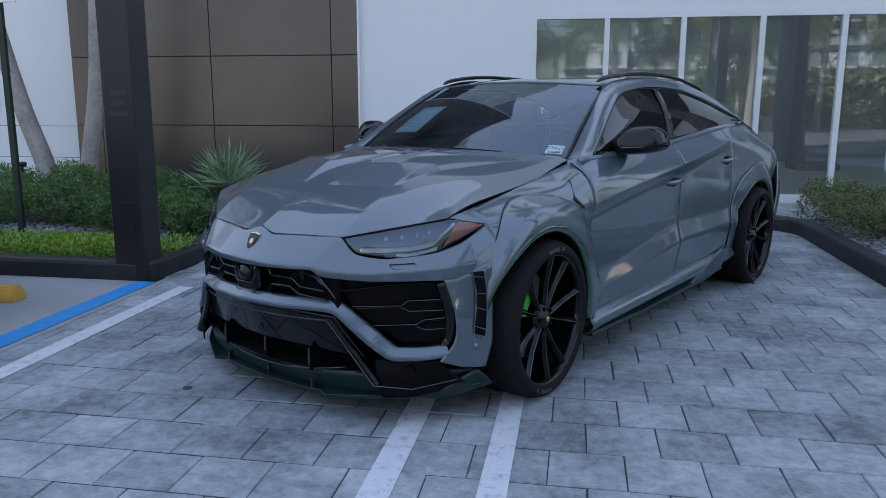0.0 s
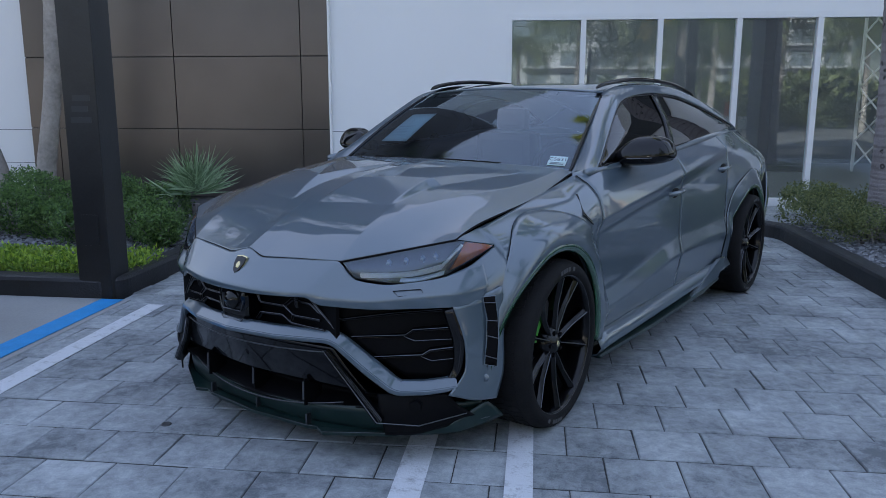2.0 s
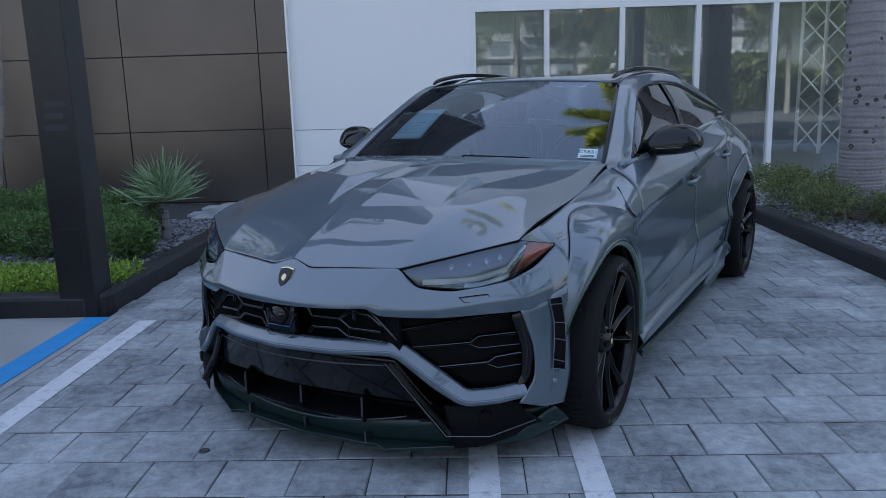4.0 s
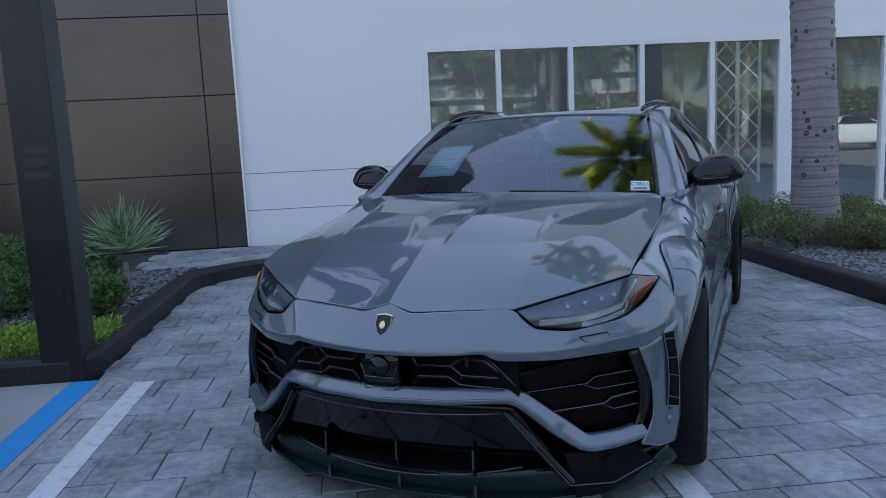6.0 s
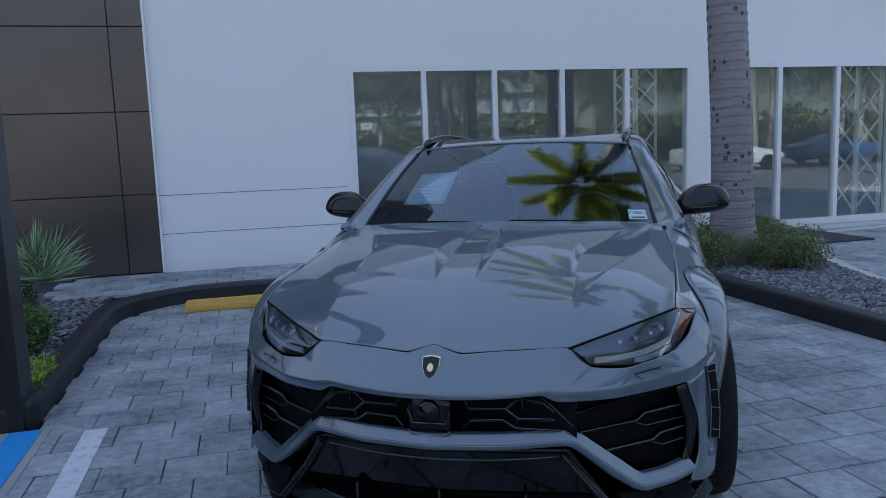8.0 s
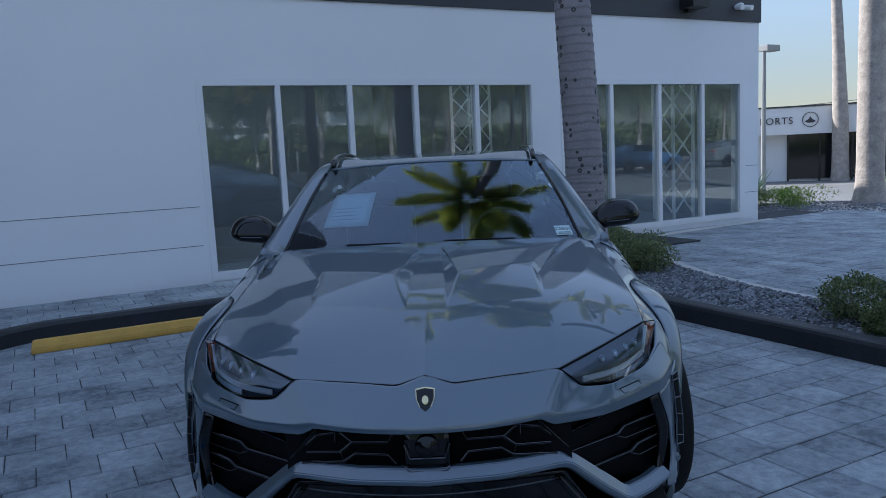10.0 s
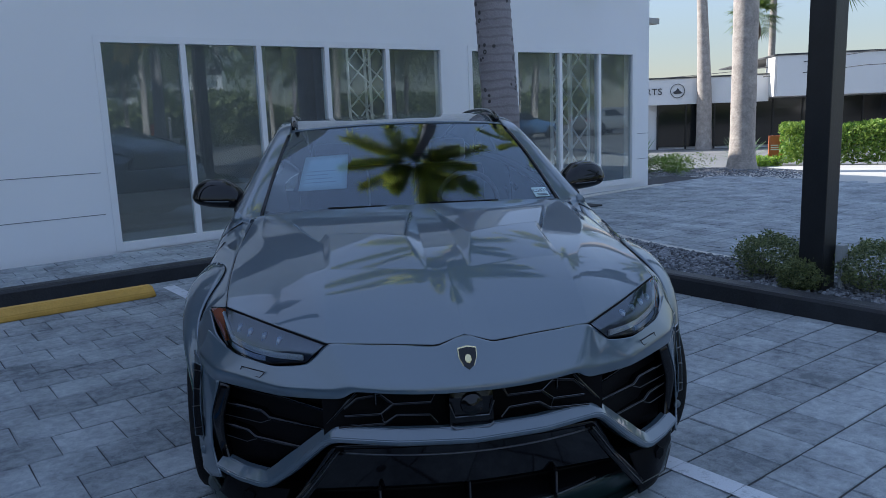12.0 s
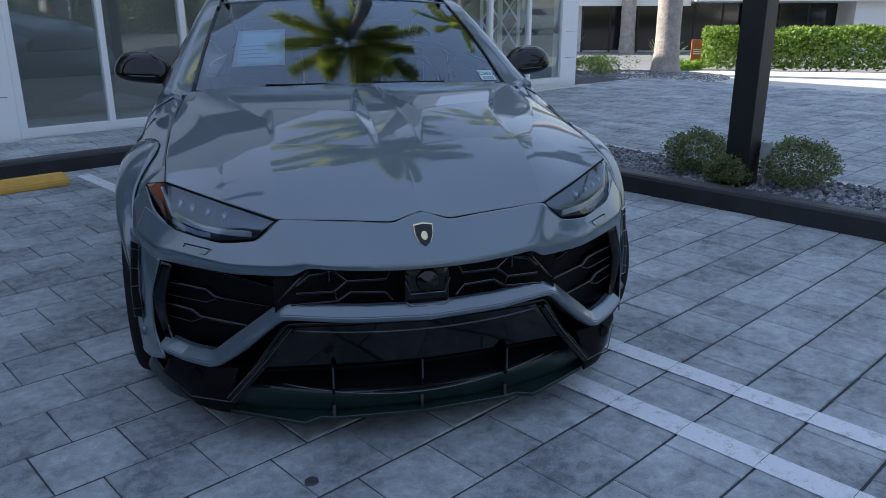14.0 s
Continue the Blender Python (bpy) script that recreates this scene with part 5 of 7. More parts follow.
# front bar that bends down to the corners
BAR = [(0, -0.074, 0.515), (0.24, -0.040, 0.515), (0.44, 0.040, 0.512), (0.485, 0.062, 0.492), (0.58, 0.110, 0.405), (0.665, 0.152, 0.335), (0.70, 0.172, 0.322), (0.78, 0.240, 0.322), (0.862, 0.318, 0.335)]
SIZES = [(0.06, 0.046)] * 3 + [(0.06, 0.052), (0.06, 0.060), (0.06, 0.058), (0.06, 0.05), (0.05, 0.045), (0.04, 0.045)]
BAR = [tuple(spline(BAR, i / 48, 0.22)) for i in range(49)]
SIZES = [(0.06, lerp_line([(0, 0.048), (0.42, 0.048), (0.6, 0.062), (0.70, 0.052), (0.87, 0.046)], p[0])) for p in BAR]
sweep("front_bar", [(-x, y, z) for x, y, z in BAR[:0:-1]] + BAR, SIZES[:0:-1] + SIZES, M_CAR, car, "grey bumper bar bent down at both ends", facet=True)

# lower intake, fins, splitter
loft("lower_panel", [[(0, -0.030, 0.485), (0.24, 0.0, 0.485), (0.45, 0.07, 0.47)], [(0, 0.005, 0.40), (0.24, 0.030, 0.40), (0.50, 0.10, 0.385)], [(0, 0.05, 0.30), (0.24, 0.07, 0.30), (0.56, 0.14, 0.29)]], 24, 10, M_GLOSS, car, 0.006, "gloss black lower panel", both=True, flip=True)
loft("lower_intake", [[(0, 0.05, 0.30), (0.24, 0.07, 0.30), (0.56, 0.14, 0.29)], [(0, 0.16, 0.25), (0.24, 0.17, 0.25), (0.58, 0.22, 0.25)], [(0, 0.06, 0.190), (0.24, 0.08, 0.200), (0.62, 0.16, 0.235)]], 24, 10, M_SATIN, car, 0.006, both=True, flip=True)
bar("panel_edge", [(x, -0.036 + 0.50 * x * x, 0.452) for x in [-0.42 + 0.84 * i / 20 for i in range(21)]], 0.0028, M_EDGE, car)
bar("lip_edge", [(x, 0.040 + 0.33 * x * x, 0.190 + 0.24 * x * x) for x in [-0.46 + 0.92 * i / 20 for i in range(21)]], 0.0028, M_EDGE, car)
for x in (-0.30, 0.0, 0.30):
    fin = part("splitter_fin", box(x - 0.004, 0.056, 0.205, x + 0.004, 0.15, 0.315), M_SATIN, car)
    part("fin_edge", tube(bmesh.new(), [(x, 0.050, 0.232), (x, 0.052, 0.305)], 0.0040, 6), M_EDGE, fin, "slim bright fin edge")
    part("splitter_stay", box(x - 0.005, 0.062, 0.118, x + 0.005, 0.085, 0.165), M_EDGE, car)
LIP = [(0.0, 0.035), (0.30, 0.060), (0.345, 0.075), (0.40, 0.050), (0.64, 0.185), (0.80, 0.32), (0.90, 0.46), (0.925, 0.53)]
lip = bmesh.new()
prism(lip, [(-x, y) for x, y in LIP[::-1]] + LIP[1:] + [(0.86, 0.55), (-0.86, 0.55)], 0.108, 0.121)
for v in lip.verts:
    if abs(v.co.x) > 0.55:
        v.co.z += 0.16 * (abs(v.co.x) - 0.55) ** 1.2
part("front_splitter", lip, M_SMOKE, car, "dark green glossy front splitter")
for s in (1, -1):
    bar("splitter_edge", [(s * x, y - 0.002, 0.122 + (0.16 * max(0.0, x - 0.55) ** 1.2)) for x, y in LIP], 0.0016, M_EDGE, car)
for s in (1, -1):
    loft("splitter_winglet", [[(0.66, 0.205, 0.124), (0.80, 0.315, 0.158), (0.905, 0.455, 0.240)], [(0.67, 0.215, 0.120), (0.82, 0.335, 0.140), (0.925, 0.500, 0.200)], [(0.68, 0.225, 0.116), (0.84, 0.365, 0.124), (0.935, 0.535, 0.160)]], 12, 4, M_SMOKE, car, 0.006, "upturned dark green splitter end", side=s, flip=True)
loft("splitter_wall", [[(0, 0.065, 0.192), (0.30, 0.085, 0.205), (0.62, 0.185, 0.235), (0.88, 0.46, 0.235)], [(0, 0.085, 0.115), (0.30, 0.105, 0.115), (0.63, 0.21, 0.12), (0.88, 0.48, 0.155)]], 30, 3, M_SMOKE, car, 0.004, both=True, flip=True)
part("radiator", box(-0.80, 0.46, 0.16, 0.80, 0.50, 0.66), M_SATIN, car)
for s in (1, -1):
    part("wiper", tube(bmesh.new(), [screen_point(-0.62 + (0.70 if s > 0 else 0.05), 0.02) + Vector((0, -0.012, 0.014)), screen_point(-0.25 + (0.80 if s > 0 else 0.05), 0.025) + Vector((0, -0.010, 0.008))], 0.0045, 6), M_SATIN, car, "black wiper blade")
loft("cowl", [[(0, 1.255, 1.070), (0.40, 1.30, 1.066), (0.78, 1.40, 1.040)], [(0, 1.30, 1.080), (0.40, 1.345, 1.075), (0.80, 1.46, 1.050)]], 30, 3, M_SATIN, car, 0.004, "black cowl panel", both=True)
for s in (1, -1):
    loft("sail_panel", [[(0.788, 1.20, 1.020), (0.800, 1.20, 1.012)], [(0.778, 1.345, 1.042), (top_line(1.345)[1] + 0.004, 1.345, top_line(1.345)[0] - 0.002)], [(0.775, 1.44, 1.064), (0.862, 1.44, 1.066)], [(0.80, 1.56, 1.11), (0.866, 1.56, 1.085)]], 6, 12, M_CAR, car, 0.006, side=s)


def on_screen(u0, u1, v0, v1, d):
    """A small flat piece lying along the windscreen, d metres out from the glass."""
    def f(u, v):
        a, b = u0 + (u1 - u0) * u, v0 + (v1 - v0) * v
        n = (screen_point(a + 0.01, b) - screen_point(a - 0.01, b)).cross(screen_point(a, b + 0.01) - screen_point(a, b - 0.01)).normalized()
        return screen_point(a, b) + n * d
    return f


sticker = sheet("stock_label", on_screen(0.845, 0.960, 0.045, 0.135, 0.003), 4, 2, M_PAPER, car, 0.001, "small white stock label on the windscreen")
for v0, v1 in ((0.055, 0.062), (0.068, 0.073)):
    sheet("print_bar", on_screen(0.86, 0.945, v0, v1, 0.0045), 2, 1, M_INK, sticker, 0.0)
paper = sheet("paper_sheet", on_screen(-0.80, -0.46, 0.24, 0.62, -0.012), 6, 6, M_PAPER, car, 0.001, "pale paper sheet behind the windscreen")
for k in range(4):
    sheet("print_bar", on_screen(-0.76, -0.54 - 0.03 * (k % 3), 0.31 + 0.04 * k, 0.318 + 0.04 * k, -0.0105), 2, 1, M_PAPERLINE, paper, 0.0)
text = bpy.data.curves.new("label_text", "FONT")
text.body, text.size, text.align_x, text.align_y, text.extrude = "C5831", 0.034, "CENTER", "CENTER", 0.0004
text.materials.append(M_INK)
tx = new("label_text", text)
tx.parent = sticker
c0, cu, cv = (on_screen(0.845, 0.960, 0.045, 0.135, 0.0045)(a, b) for a, b in ((0.5, 0.64), (0.9, 0.64), (0.5, 0.9)))
ex = (cu - c0).normalized()
ez = ex.cross(cv - c0).normalized()
ey = ez.cross(ex)
tx.matrix_basis = Matrix(((ex.x, ey.x, ez.x, c0.x), (ex.y, ey.y, ez.y, c0.y), (ex.z, ey.z, ez.z, c0.z), (0, 0, 0, 1)))

# ---- things round the car ----
def leaf_cloud(points, size, aspect=0.45, seed=1, up=0.5):
    """Many small leaf blades, two triangles each, at the points given."""
    rnd = random.Random(seed)
    verts, faces = [], []
    for p in points:
        d = Vector((rnd.gauss(0, 1), rnd.gauss(0, 1), rnd.gauss(up, 0.8))).normalized()
        s = d.cross(Vector((rnd.gauss(0, 1), rnd.gauss(0, 1), rnd.gauss(0, 1)))).normalized()
        k = size * rnd.uniform(0.6, 1.25)
        b = len(verts)
        c = d.cross(s) * k * 0.12
        verts += [tuple(p), tuple(p + d * k * 0.5 + s * k * aspect * 0.5 - c), tuple(p + d * k), tuple(p + d * k * 0.5 - s * k * aspect * 0.5 - c)]
        faces += [(b, b + 1, b + 2), (b, b + 2, b + 3)]
    return verts, faces


def bush(name, x, y, z, rx, ry, h, count, size, m, label, category="shrub", group="", seed=1, clump=9, round_shape=False):
    """A shrub of twigs and many leaves in uneven clumps."""
    rnd = random.Random(seed)
    t = thing(name, pose(x, y, z), label, category, group)
    centres = []
    for k in range(clump):
        a, r = rnd.uniform(0, 6.283), rnd.uniform(0, 0.72) ** 0.6
        centres.append((Vector((rx * r * math.cos(a), ry * r * math.sin(a), h * rnd.uniform(0.35, 0.72))), rnd.uniform(0.30, 0.48)))
    pts = []
    for k in range(count):
        c, r = rnd.choice(centres)
        d = Vector((rnd.gauss(0, 1), rnd.gauss(0, 1), rnd.gauss(0.15, 1))).normalized() * (rnd.uniform(0.55, 1.0))
        p = c + Vector((d.x * rx * r * 1.25, d.y * ry * r * 1.25, d.z * h * r * 0.95))
        if round_shape:
            d.normalize()
            q = 0.78 + 0.30 * noise.noise(d * 2.6 + Vector((seed, 0, 0))) + rnd.uniform(-0.20, 0.12)
            p = Vector((d.x * rx * q, d.y * ry * q, h * (0.48 + 0.52 * d.z * q)))
        if p.z > 0.0:
            pts.append(p)
    v, f = leaf_cloud(pts, size, seed=seed)
    ob = mesh_thing("foliage", v, f, m, t)
    tw = bmesh.new()
    for k in range(10):
        c, r = rnd.choice(centres)
        tube(tw, [(c.x * 0.15, c.y * 0.15, -0.02), (c.x * 0.5, c.y * 0.5, c.z * 0.5), tuple(c)], [0.010, 0.007, 0.003], 5)
    part("twig_frame", tw, M_BARK, t)
    return t


def trunk_mesh(path, radii, rings, sides=20, seed=1, amp=1.0):
    """A ringed palm trunk along a path."""
    rnd = random.Random(seed)
    bm = bmesh.new()
    pts, rr = [], []
    n = rings * 3
    for i in range(n + 1):
        t = i / n
        p = spline(path, t)
        r = lerp_table([(k / (len(radii) - 1), v) for k, v in enumerate(radii)], t)
        r *= 1 + amp * (0.022 if i % 3 == 0 else -0.006) + rnd.uniform(-0.006, 0.006)
        pts.append(p)
        rr.append(r)
    return tube(bm, pts, rr, sides)


def frond_mesh(verts, faces, base, az, length, droop, rise, rnd, leaf=0.42, n=26, width=0.028):
    """A feather frond: a bent stem with leaflets hanging from both sides."""
    d = Vector((math.cos(az), math.sin(az), 0))
    side = Vector((-d.y, d.x, 0))
    stem = []
    for i in range(n + 1):
        t = i / n
        stem.append(base + d * (length * (t - 0.12 * t * t * droop)) + Vector((0, 0, rise * length * t - droop * length * 0.62 * t * t)))
    for i in range(n):
        b = len(verts)
        w = 0.016 * (1 - i / n) + 0.004
        verts += [tuple(stem[i] + side * w), tuple(stem[i] - side * w), tuple(stem[i + 1] - side * w), tuple(stem[i + 1] + side * w)]
        faces.append((b, b + 1, b + 2, b + 3))
    for i in range(3, n * 2):
        t = i / (n * 2)
        k = min(n - 1, int(t * n))
        p = stem[k].lerp(stem[k + 1], t * n - k)
        tan = (stem[k + 1] - stem[k]).normalized()
        ll = leaf * (0.45 + 1.1 * math.sin(math.pi * min(1, t * 0.85 + 0.12))) * rnd.uniform(0.85, 1.1)
        for sgn in (1, -1):
            out = (side * sgn * 0.85 + tan * 0.55 + Vector((0, 0, rnd.uniform(-0.35, 0.25)))).normalized()
            tip = p + out * ll + Vector((0, 0, -ll * rnd.uniform(0.25, 0.6)))
            mid = p + out * ll * 0.55
            b = len(verts)
            verts += [tuple(p), tuple(mid + tan * width), tuple(tip), tuple(mid - tan * width)]
            faces.append((b, b + 1, b + 2, b + 3))


def plume_mesh(verts, faces, base, az, length, droop, rise, rnd, leaf=0.34, n=70, ring=8, width=0.026):
    """A bushy frond: leaflets stand out all round a bent stem, leaning to the tip."""
    d = Vector((math.cos(az), math.sin(az), 0))
    side = Vector((-d.y, d.x, 0))
    bend = rnd.uniform(-0.22, 0.22)
    stem = []
    for i in range(n + 1):
        t = i / n
        stem.append(base + d * (length * (t - 0.14 * t * t * droop)) + side * (bend * length * t * t) + Vector((0, 0, rise * length * t - droop * length * 0.60 * t * t)))
    for i in range(0, n, 3):
        b = len(verts)
        w, e = 0.022 * (1 - i / n) + 0.005, min(n, i + 3)
        verts += [tuple(stem[i] + side * w), tuple(stem[i] - side * w), tuple(stem[e] - side * w), tuple(stem[e] + side * w)]
        faces.append((b, b + 1, b + 2, b + 3))
    for i in range(8, n):
        t = i / n
        tan = (stem[min(n, i + 1)] - stem[i - 1]).normalized()
        up = side.cross(tan).normalized()
        ll = leaf * (0.60 + 0.50 * math.sin(math.pi * min(1.0, t * 0.9 + 0.1)))
        for k in range(ring):
            a = 2 * math.pi * (k + rnd.random()) / ring
            out = (side * math.cos(a) + up * math.sin(a)) * 0.80 + tan * rnd.uniform(0.45, 0.80)
            out.normalize()
            q = ll * rnd.uniform(0.75, 1.1)
            s = out.cross(tan).normalized() * width
            mid = stem[i] + out * q * 0.5
            tip = stem[i] + out * q + Vector((0, 0, -q * rnd.uniform(0.05, 0.30)))
            b = len(verts)
            verts += [tuple(stem[i]), tuple(mid + s), tuple(tip), tuple(mid - s)]
            faces.append((b, b + 1, b + 2, b + 3))


def palm(name, x, y, z, path, radii, label, fronds=18, length=2.6, m_leaf=None, m_bark=None, seed=1, rings=30, shaft=False, n=26, leaf=0.42, sides=20, group="", bushy=False):
    rnd = random.Random(seed)
    t = thing(name, pose(x, y, z), label, "palm tree", group)
    part("trunk", trunk_mesh(path, radii, rings, sides, seed, 0.3 if m_bark is M_BARK_P else 1.0), m_bark or M_BARK, t, smooth=True)
    top = Vector(path[-1])
    if shaft:
        part("crownshaft", tube(bmesh.new(), [top - Vector((0, 0, 0.1)), top + Vector((0, 0, 0.4)), top + Vector((0, 0, 0.9))], [radii[-1] * 1.05, radii[-1] * 1.0, 0.05], 14), M_FROND, t, "smooth green crownshaft", smooth=True)
        top = top + Vector((0, 0, 0.75))
    v, f = [], []
    for k in range(fronds):
        tier = k / fronds
        az = k * 2.39996 + rnd.uniform(-0.2, 0.2)
        shape = plume_mesh if bushy else frond_mesh
        shape(v, f, top + Vector((0, 0, -0.1 * tier)), az, length * rnd.uniform(0.85, 1.1), 0.55 + 0.75 * tier + rnd.uniform(-0.1, 0.1), 0.95 - 1.15 * tier, rnd, leaf, n)
    mesh_thing("crown", v, f, m_leaf or M_FROND, t)
    return t


# the palm beside the car, with its crown over it
big = palm("palm_tree", 3.84, 8.48, 0.05, [(0.06, -0.02, 0.0), (0.03, 0.0, 0.5), (0.0, 0, 1.5), (-0.06, 0.08, 3.5), (-0.14, 0.10, 6.4), (-0.34, 0.05, 9.7)], [0.30, 0.235, 0.215, 0.20, 0.17, 0.14],
           "palm with ringed grey trunk and feathery green-gold crown", fronds=17, length=2.95, m_leaf=M_FROND_Y, rings=100, leaf=0.70, n=64, bushy=True, shaft=True)

# poles
def pole(name, x, y, z, w, h, label, turn=0):
    p = thing(name, pose(x, y, z, 0, 0, turn), label, "pole")
    part("shaft", box(-w / 2, -w / 2, 0, w / 2, w / 2, h, 0.006), M_BLACK, p)
    return p


M_STENCIL = plain("worn_stencil", (0.030, 0.030, 0.033), 0.6)
left_pole = pole("light_pole", -2.735, 5.73, -0.01, 0.245, 6.5, "square black steel pole at the corner of the kerb")
part("hand_hole_cover", box(-0.06, -0.1285, 0.40, 0.06, -0.1215, 0.62, 0.002), M_BLACK, left_pole)
right_pole = pole("light_pole", 3.48, 4.50, 0.07, 0.19, 6.5, "square black steel pole among low shrubs", 0)

# wheel stops
def wheel_stop(x0, x1, y, label, m=M_YELLOW):
    s = thing("wheel_stop", pose((x0 + x1) / 2, y, 0.0), label, "wheel stop", "wheel stops")
    L = (x1 - x0) / 2
    bm = bmesh.new()
    prof = ((-0.075, 0.0), (-0.075, 0.045), (-0.045, 0.105), (0.045, 0.105), (0.075, 0.045), (0.075, 0.0))
    a = [bm.verts.new((-L + (0.02 if z > 0.06 else 0), y2, z)) for y2, z in prof]
    b = [bm.verts.new((L - (0.02 if z > 0.06 else 0), y2, z)) for y2, z in prof]
    for i in range(6):
        bm.faces.new((a[i], a[(i + 1) % 6], b[(i + 1) % 6], b[i]))
    bm.faces.new(a[::-1])
    bm.faces.new(b)
    bmesh.ops.recalc_face_normals(bm, faces=bm.faces[:])
    bmesh.ops.bevel(bm, geom=bm.edges[:], offset=0.008, segments=2, affect="EDGES")
    part("block", bm, m, s)
    return s


wheel_stop(-1.98, -0.28, 8.62, "worn yellow painted wheel stop on the pavers")
wheel_stop(-4.9, -3.15, 4.92, "worn yellow painted wheel stop on the concrete")

# left bed: shrubs, groundcover, spiky palm, trunks
k = 0
for x, y, r, h in ((-4.75, 7.55, 0.42, 0.56), (-4.30, 7.45, 0.38, 0.42), (-3.85, 7.25, 0.40, 0.48), (-4.35, 8.1, 0.42, 0.60), (-3.85, 8.0, 0.40, 0.62), (-5.25, 7.5, 0.42, 0.50), (-5.0, 8.3, 0.45, 0.62), (-5.7, 8.0, 0.45, 0.6),
                   (-3.30, 7.35, 0.36, 0.50), (-2.98, 7.05, 0.30, 0.42), (-3.40, 8.0, 0.40, 0.60), (-6.2, 7.6, 0.45, 0.55), (-5.6, 9.0, 0.5, 0.6), (-6.4, 8.8, 0.5, 0.6), (-7.1, 8.2, 0.5, 0.6), (-4.6, 9.0, 0.45, 0.6)):
    k += 1
    bush("shrub", x, y, 0.08, r * 0.86, r * 0.86, h * 0.95, 3200, 0.038, M_LEAF, "dense dark green clipped shrub in the bed", group="left bed shrubs", seed=20 + k, clump=14, round_shape=True)
gc = random.Random(5)
pts = [Vector((gc.uniform(-7.0, -2.60), gc.uniform(5.76, 6.42), 0.085 + gc.uniform(0, 0.14))) for i in range(16000)]
pts = [p for p in pts if not (abs(p.x + 2.735) < 0.14 and p.y < 5.87)]
v, f = leaf_cloud(pts, 0.042, seed=4, up=1.0)
tagged(mesh_thing("groundcover", v, f, M_LIME), "bright green low groundcover along the kerb", "groundcover", kind="stuff")

yucca = thing("spiky_palm", pose(-3.08, 8.05, 0.08) @ Matrix.Diagonal((0.82, 0.82, 0.82, 1)), "grey-green fan palm with stiff spiky leaves", "palm shrub")
v, f = [], []
rnd = random.Random(8)
for fan in range(17):
    az, el = rnd.uniform(0, 6.283), radians(rnd.uniform(38, 88))
    d = Vector((math.cos(az) * math.cos(el), math.sin(az) * math.cos(el), math.sin(el)))
    c = Vector((rnd.uniform(-0.08, 0.08), rnd.uniform(-0.08, 0.08), 0.25)) + d * rnd.uniform(0.25, 0.45)
    s = d.cross(Vector((0, 0, 1)))
    s = s.normalized() if s.length > 0.05 else Vector((1, 0, 0))
    for k in range(15):
        a = radians(-75 + 150 * k / 14)
        w = (d * math.cos(a) + s * math.sin(a) + Vector((0, 0, rnd.uniform(-0.1, 0.1)))).normalized()
        L = rnd.uniform(0.42, 0.56)
        q = w.cross(d)
        q = q.normalized() * 0.012 if q.length > 0.05 else s * 0.012
        b = len(v)
        v += [tuple(c), tuple(c + w * L * 0.4 + q), tuple(c + w * L + Vector((0, 0, -0.03))), tuple(c + w * L * 0.4 - q)]
        f += [(b, b + 1, b + 2, b + 3)]
mesh_thing("leaves", v, f, M_SPIKE, yucca)
st = bmesh.new()
tube(st, [(0, 0, -0.02), (0, 0, 0.35)], [0.06, 0.05], 10)
part("stem", st, M_BARK, yucca)

palm("palm_tree", -5.76, 9.6, 0.05, [(-0.05, 0, 0), (0.0, 0, 0.5), (0.16, 0, 1.35), (0.24, 0, 2.1), (0.28, 0, 3.2), (0.2, 0.1, 8.0)], [0.135, 0.118, 0.104, 0.096, 0.092, 0.085], "slender pale palm trunk before the bronze cladding", fronds=12, length=2.0, m_bark=M_BARK_P, rings=30, n=16, seed=3)
palm("palm_tree", -6.65, 9.6, 0.05, [(0.32, 0, 0), (0.22, 0, 0.5), (-0.05, 0, 1.3), (-0.38, 0, 2.6), (-0.9, 0, 5.0), (-1.0, 0, 7.0)], [0.135, 0.122, 0.112, 0.104, 0.096, 0.09], "leaning pale palm trunk before the white wall", fronds=12, length=2.0, m_bark=M_BARK_P, rings=28, n=16, seed=4)

# right bed: shrubs and gravel
for i, (x, y, r, h) in enumerate(((3.55, 9.0, 0.50, 0.46), (3.55, 8.05, 0.45, 0.40), (3.95, 7.80, 0.40, 0.36), (4.30, 8.25, 0.45, 0.42), (4.35, 9.0, 0.55, 0.46), (3.60, 9.75, 0.45, 0.46), (4.75, 9.3, 0.45, 0.42))):
    bush("shrub", x, y, 0.06, r, r, h, 4200, 0.036, M_LEAF_B, "low olive-green shrub at the foot of the palm", group="right bed shrubs", seed=50 + i)
for i, (x, y, r, h) in enumerate(((3.66, 4.98, 0.31, 0.40), (3.72, 4.16, 0.35, 0.42), (3.38, 4.56, 0.19, 0.27))):
    bush("shrub", x, y, 0.06, r, r, h, 5200, 0.028, M_LEAF_B, "small rounded olive-green shrub beside the black pole", group="pole shrubs", seed=60 + i, clump=12, round_shape=True)


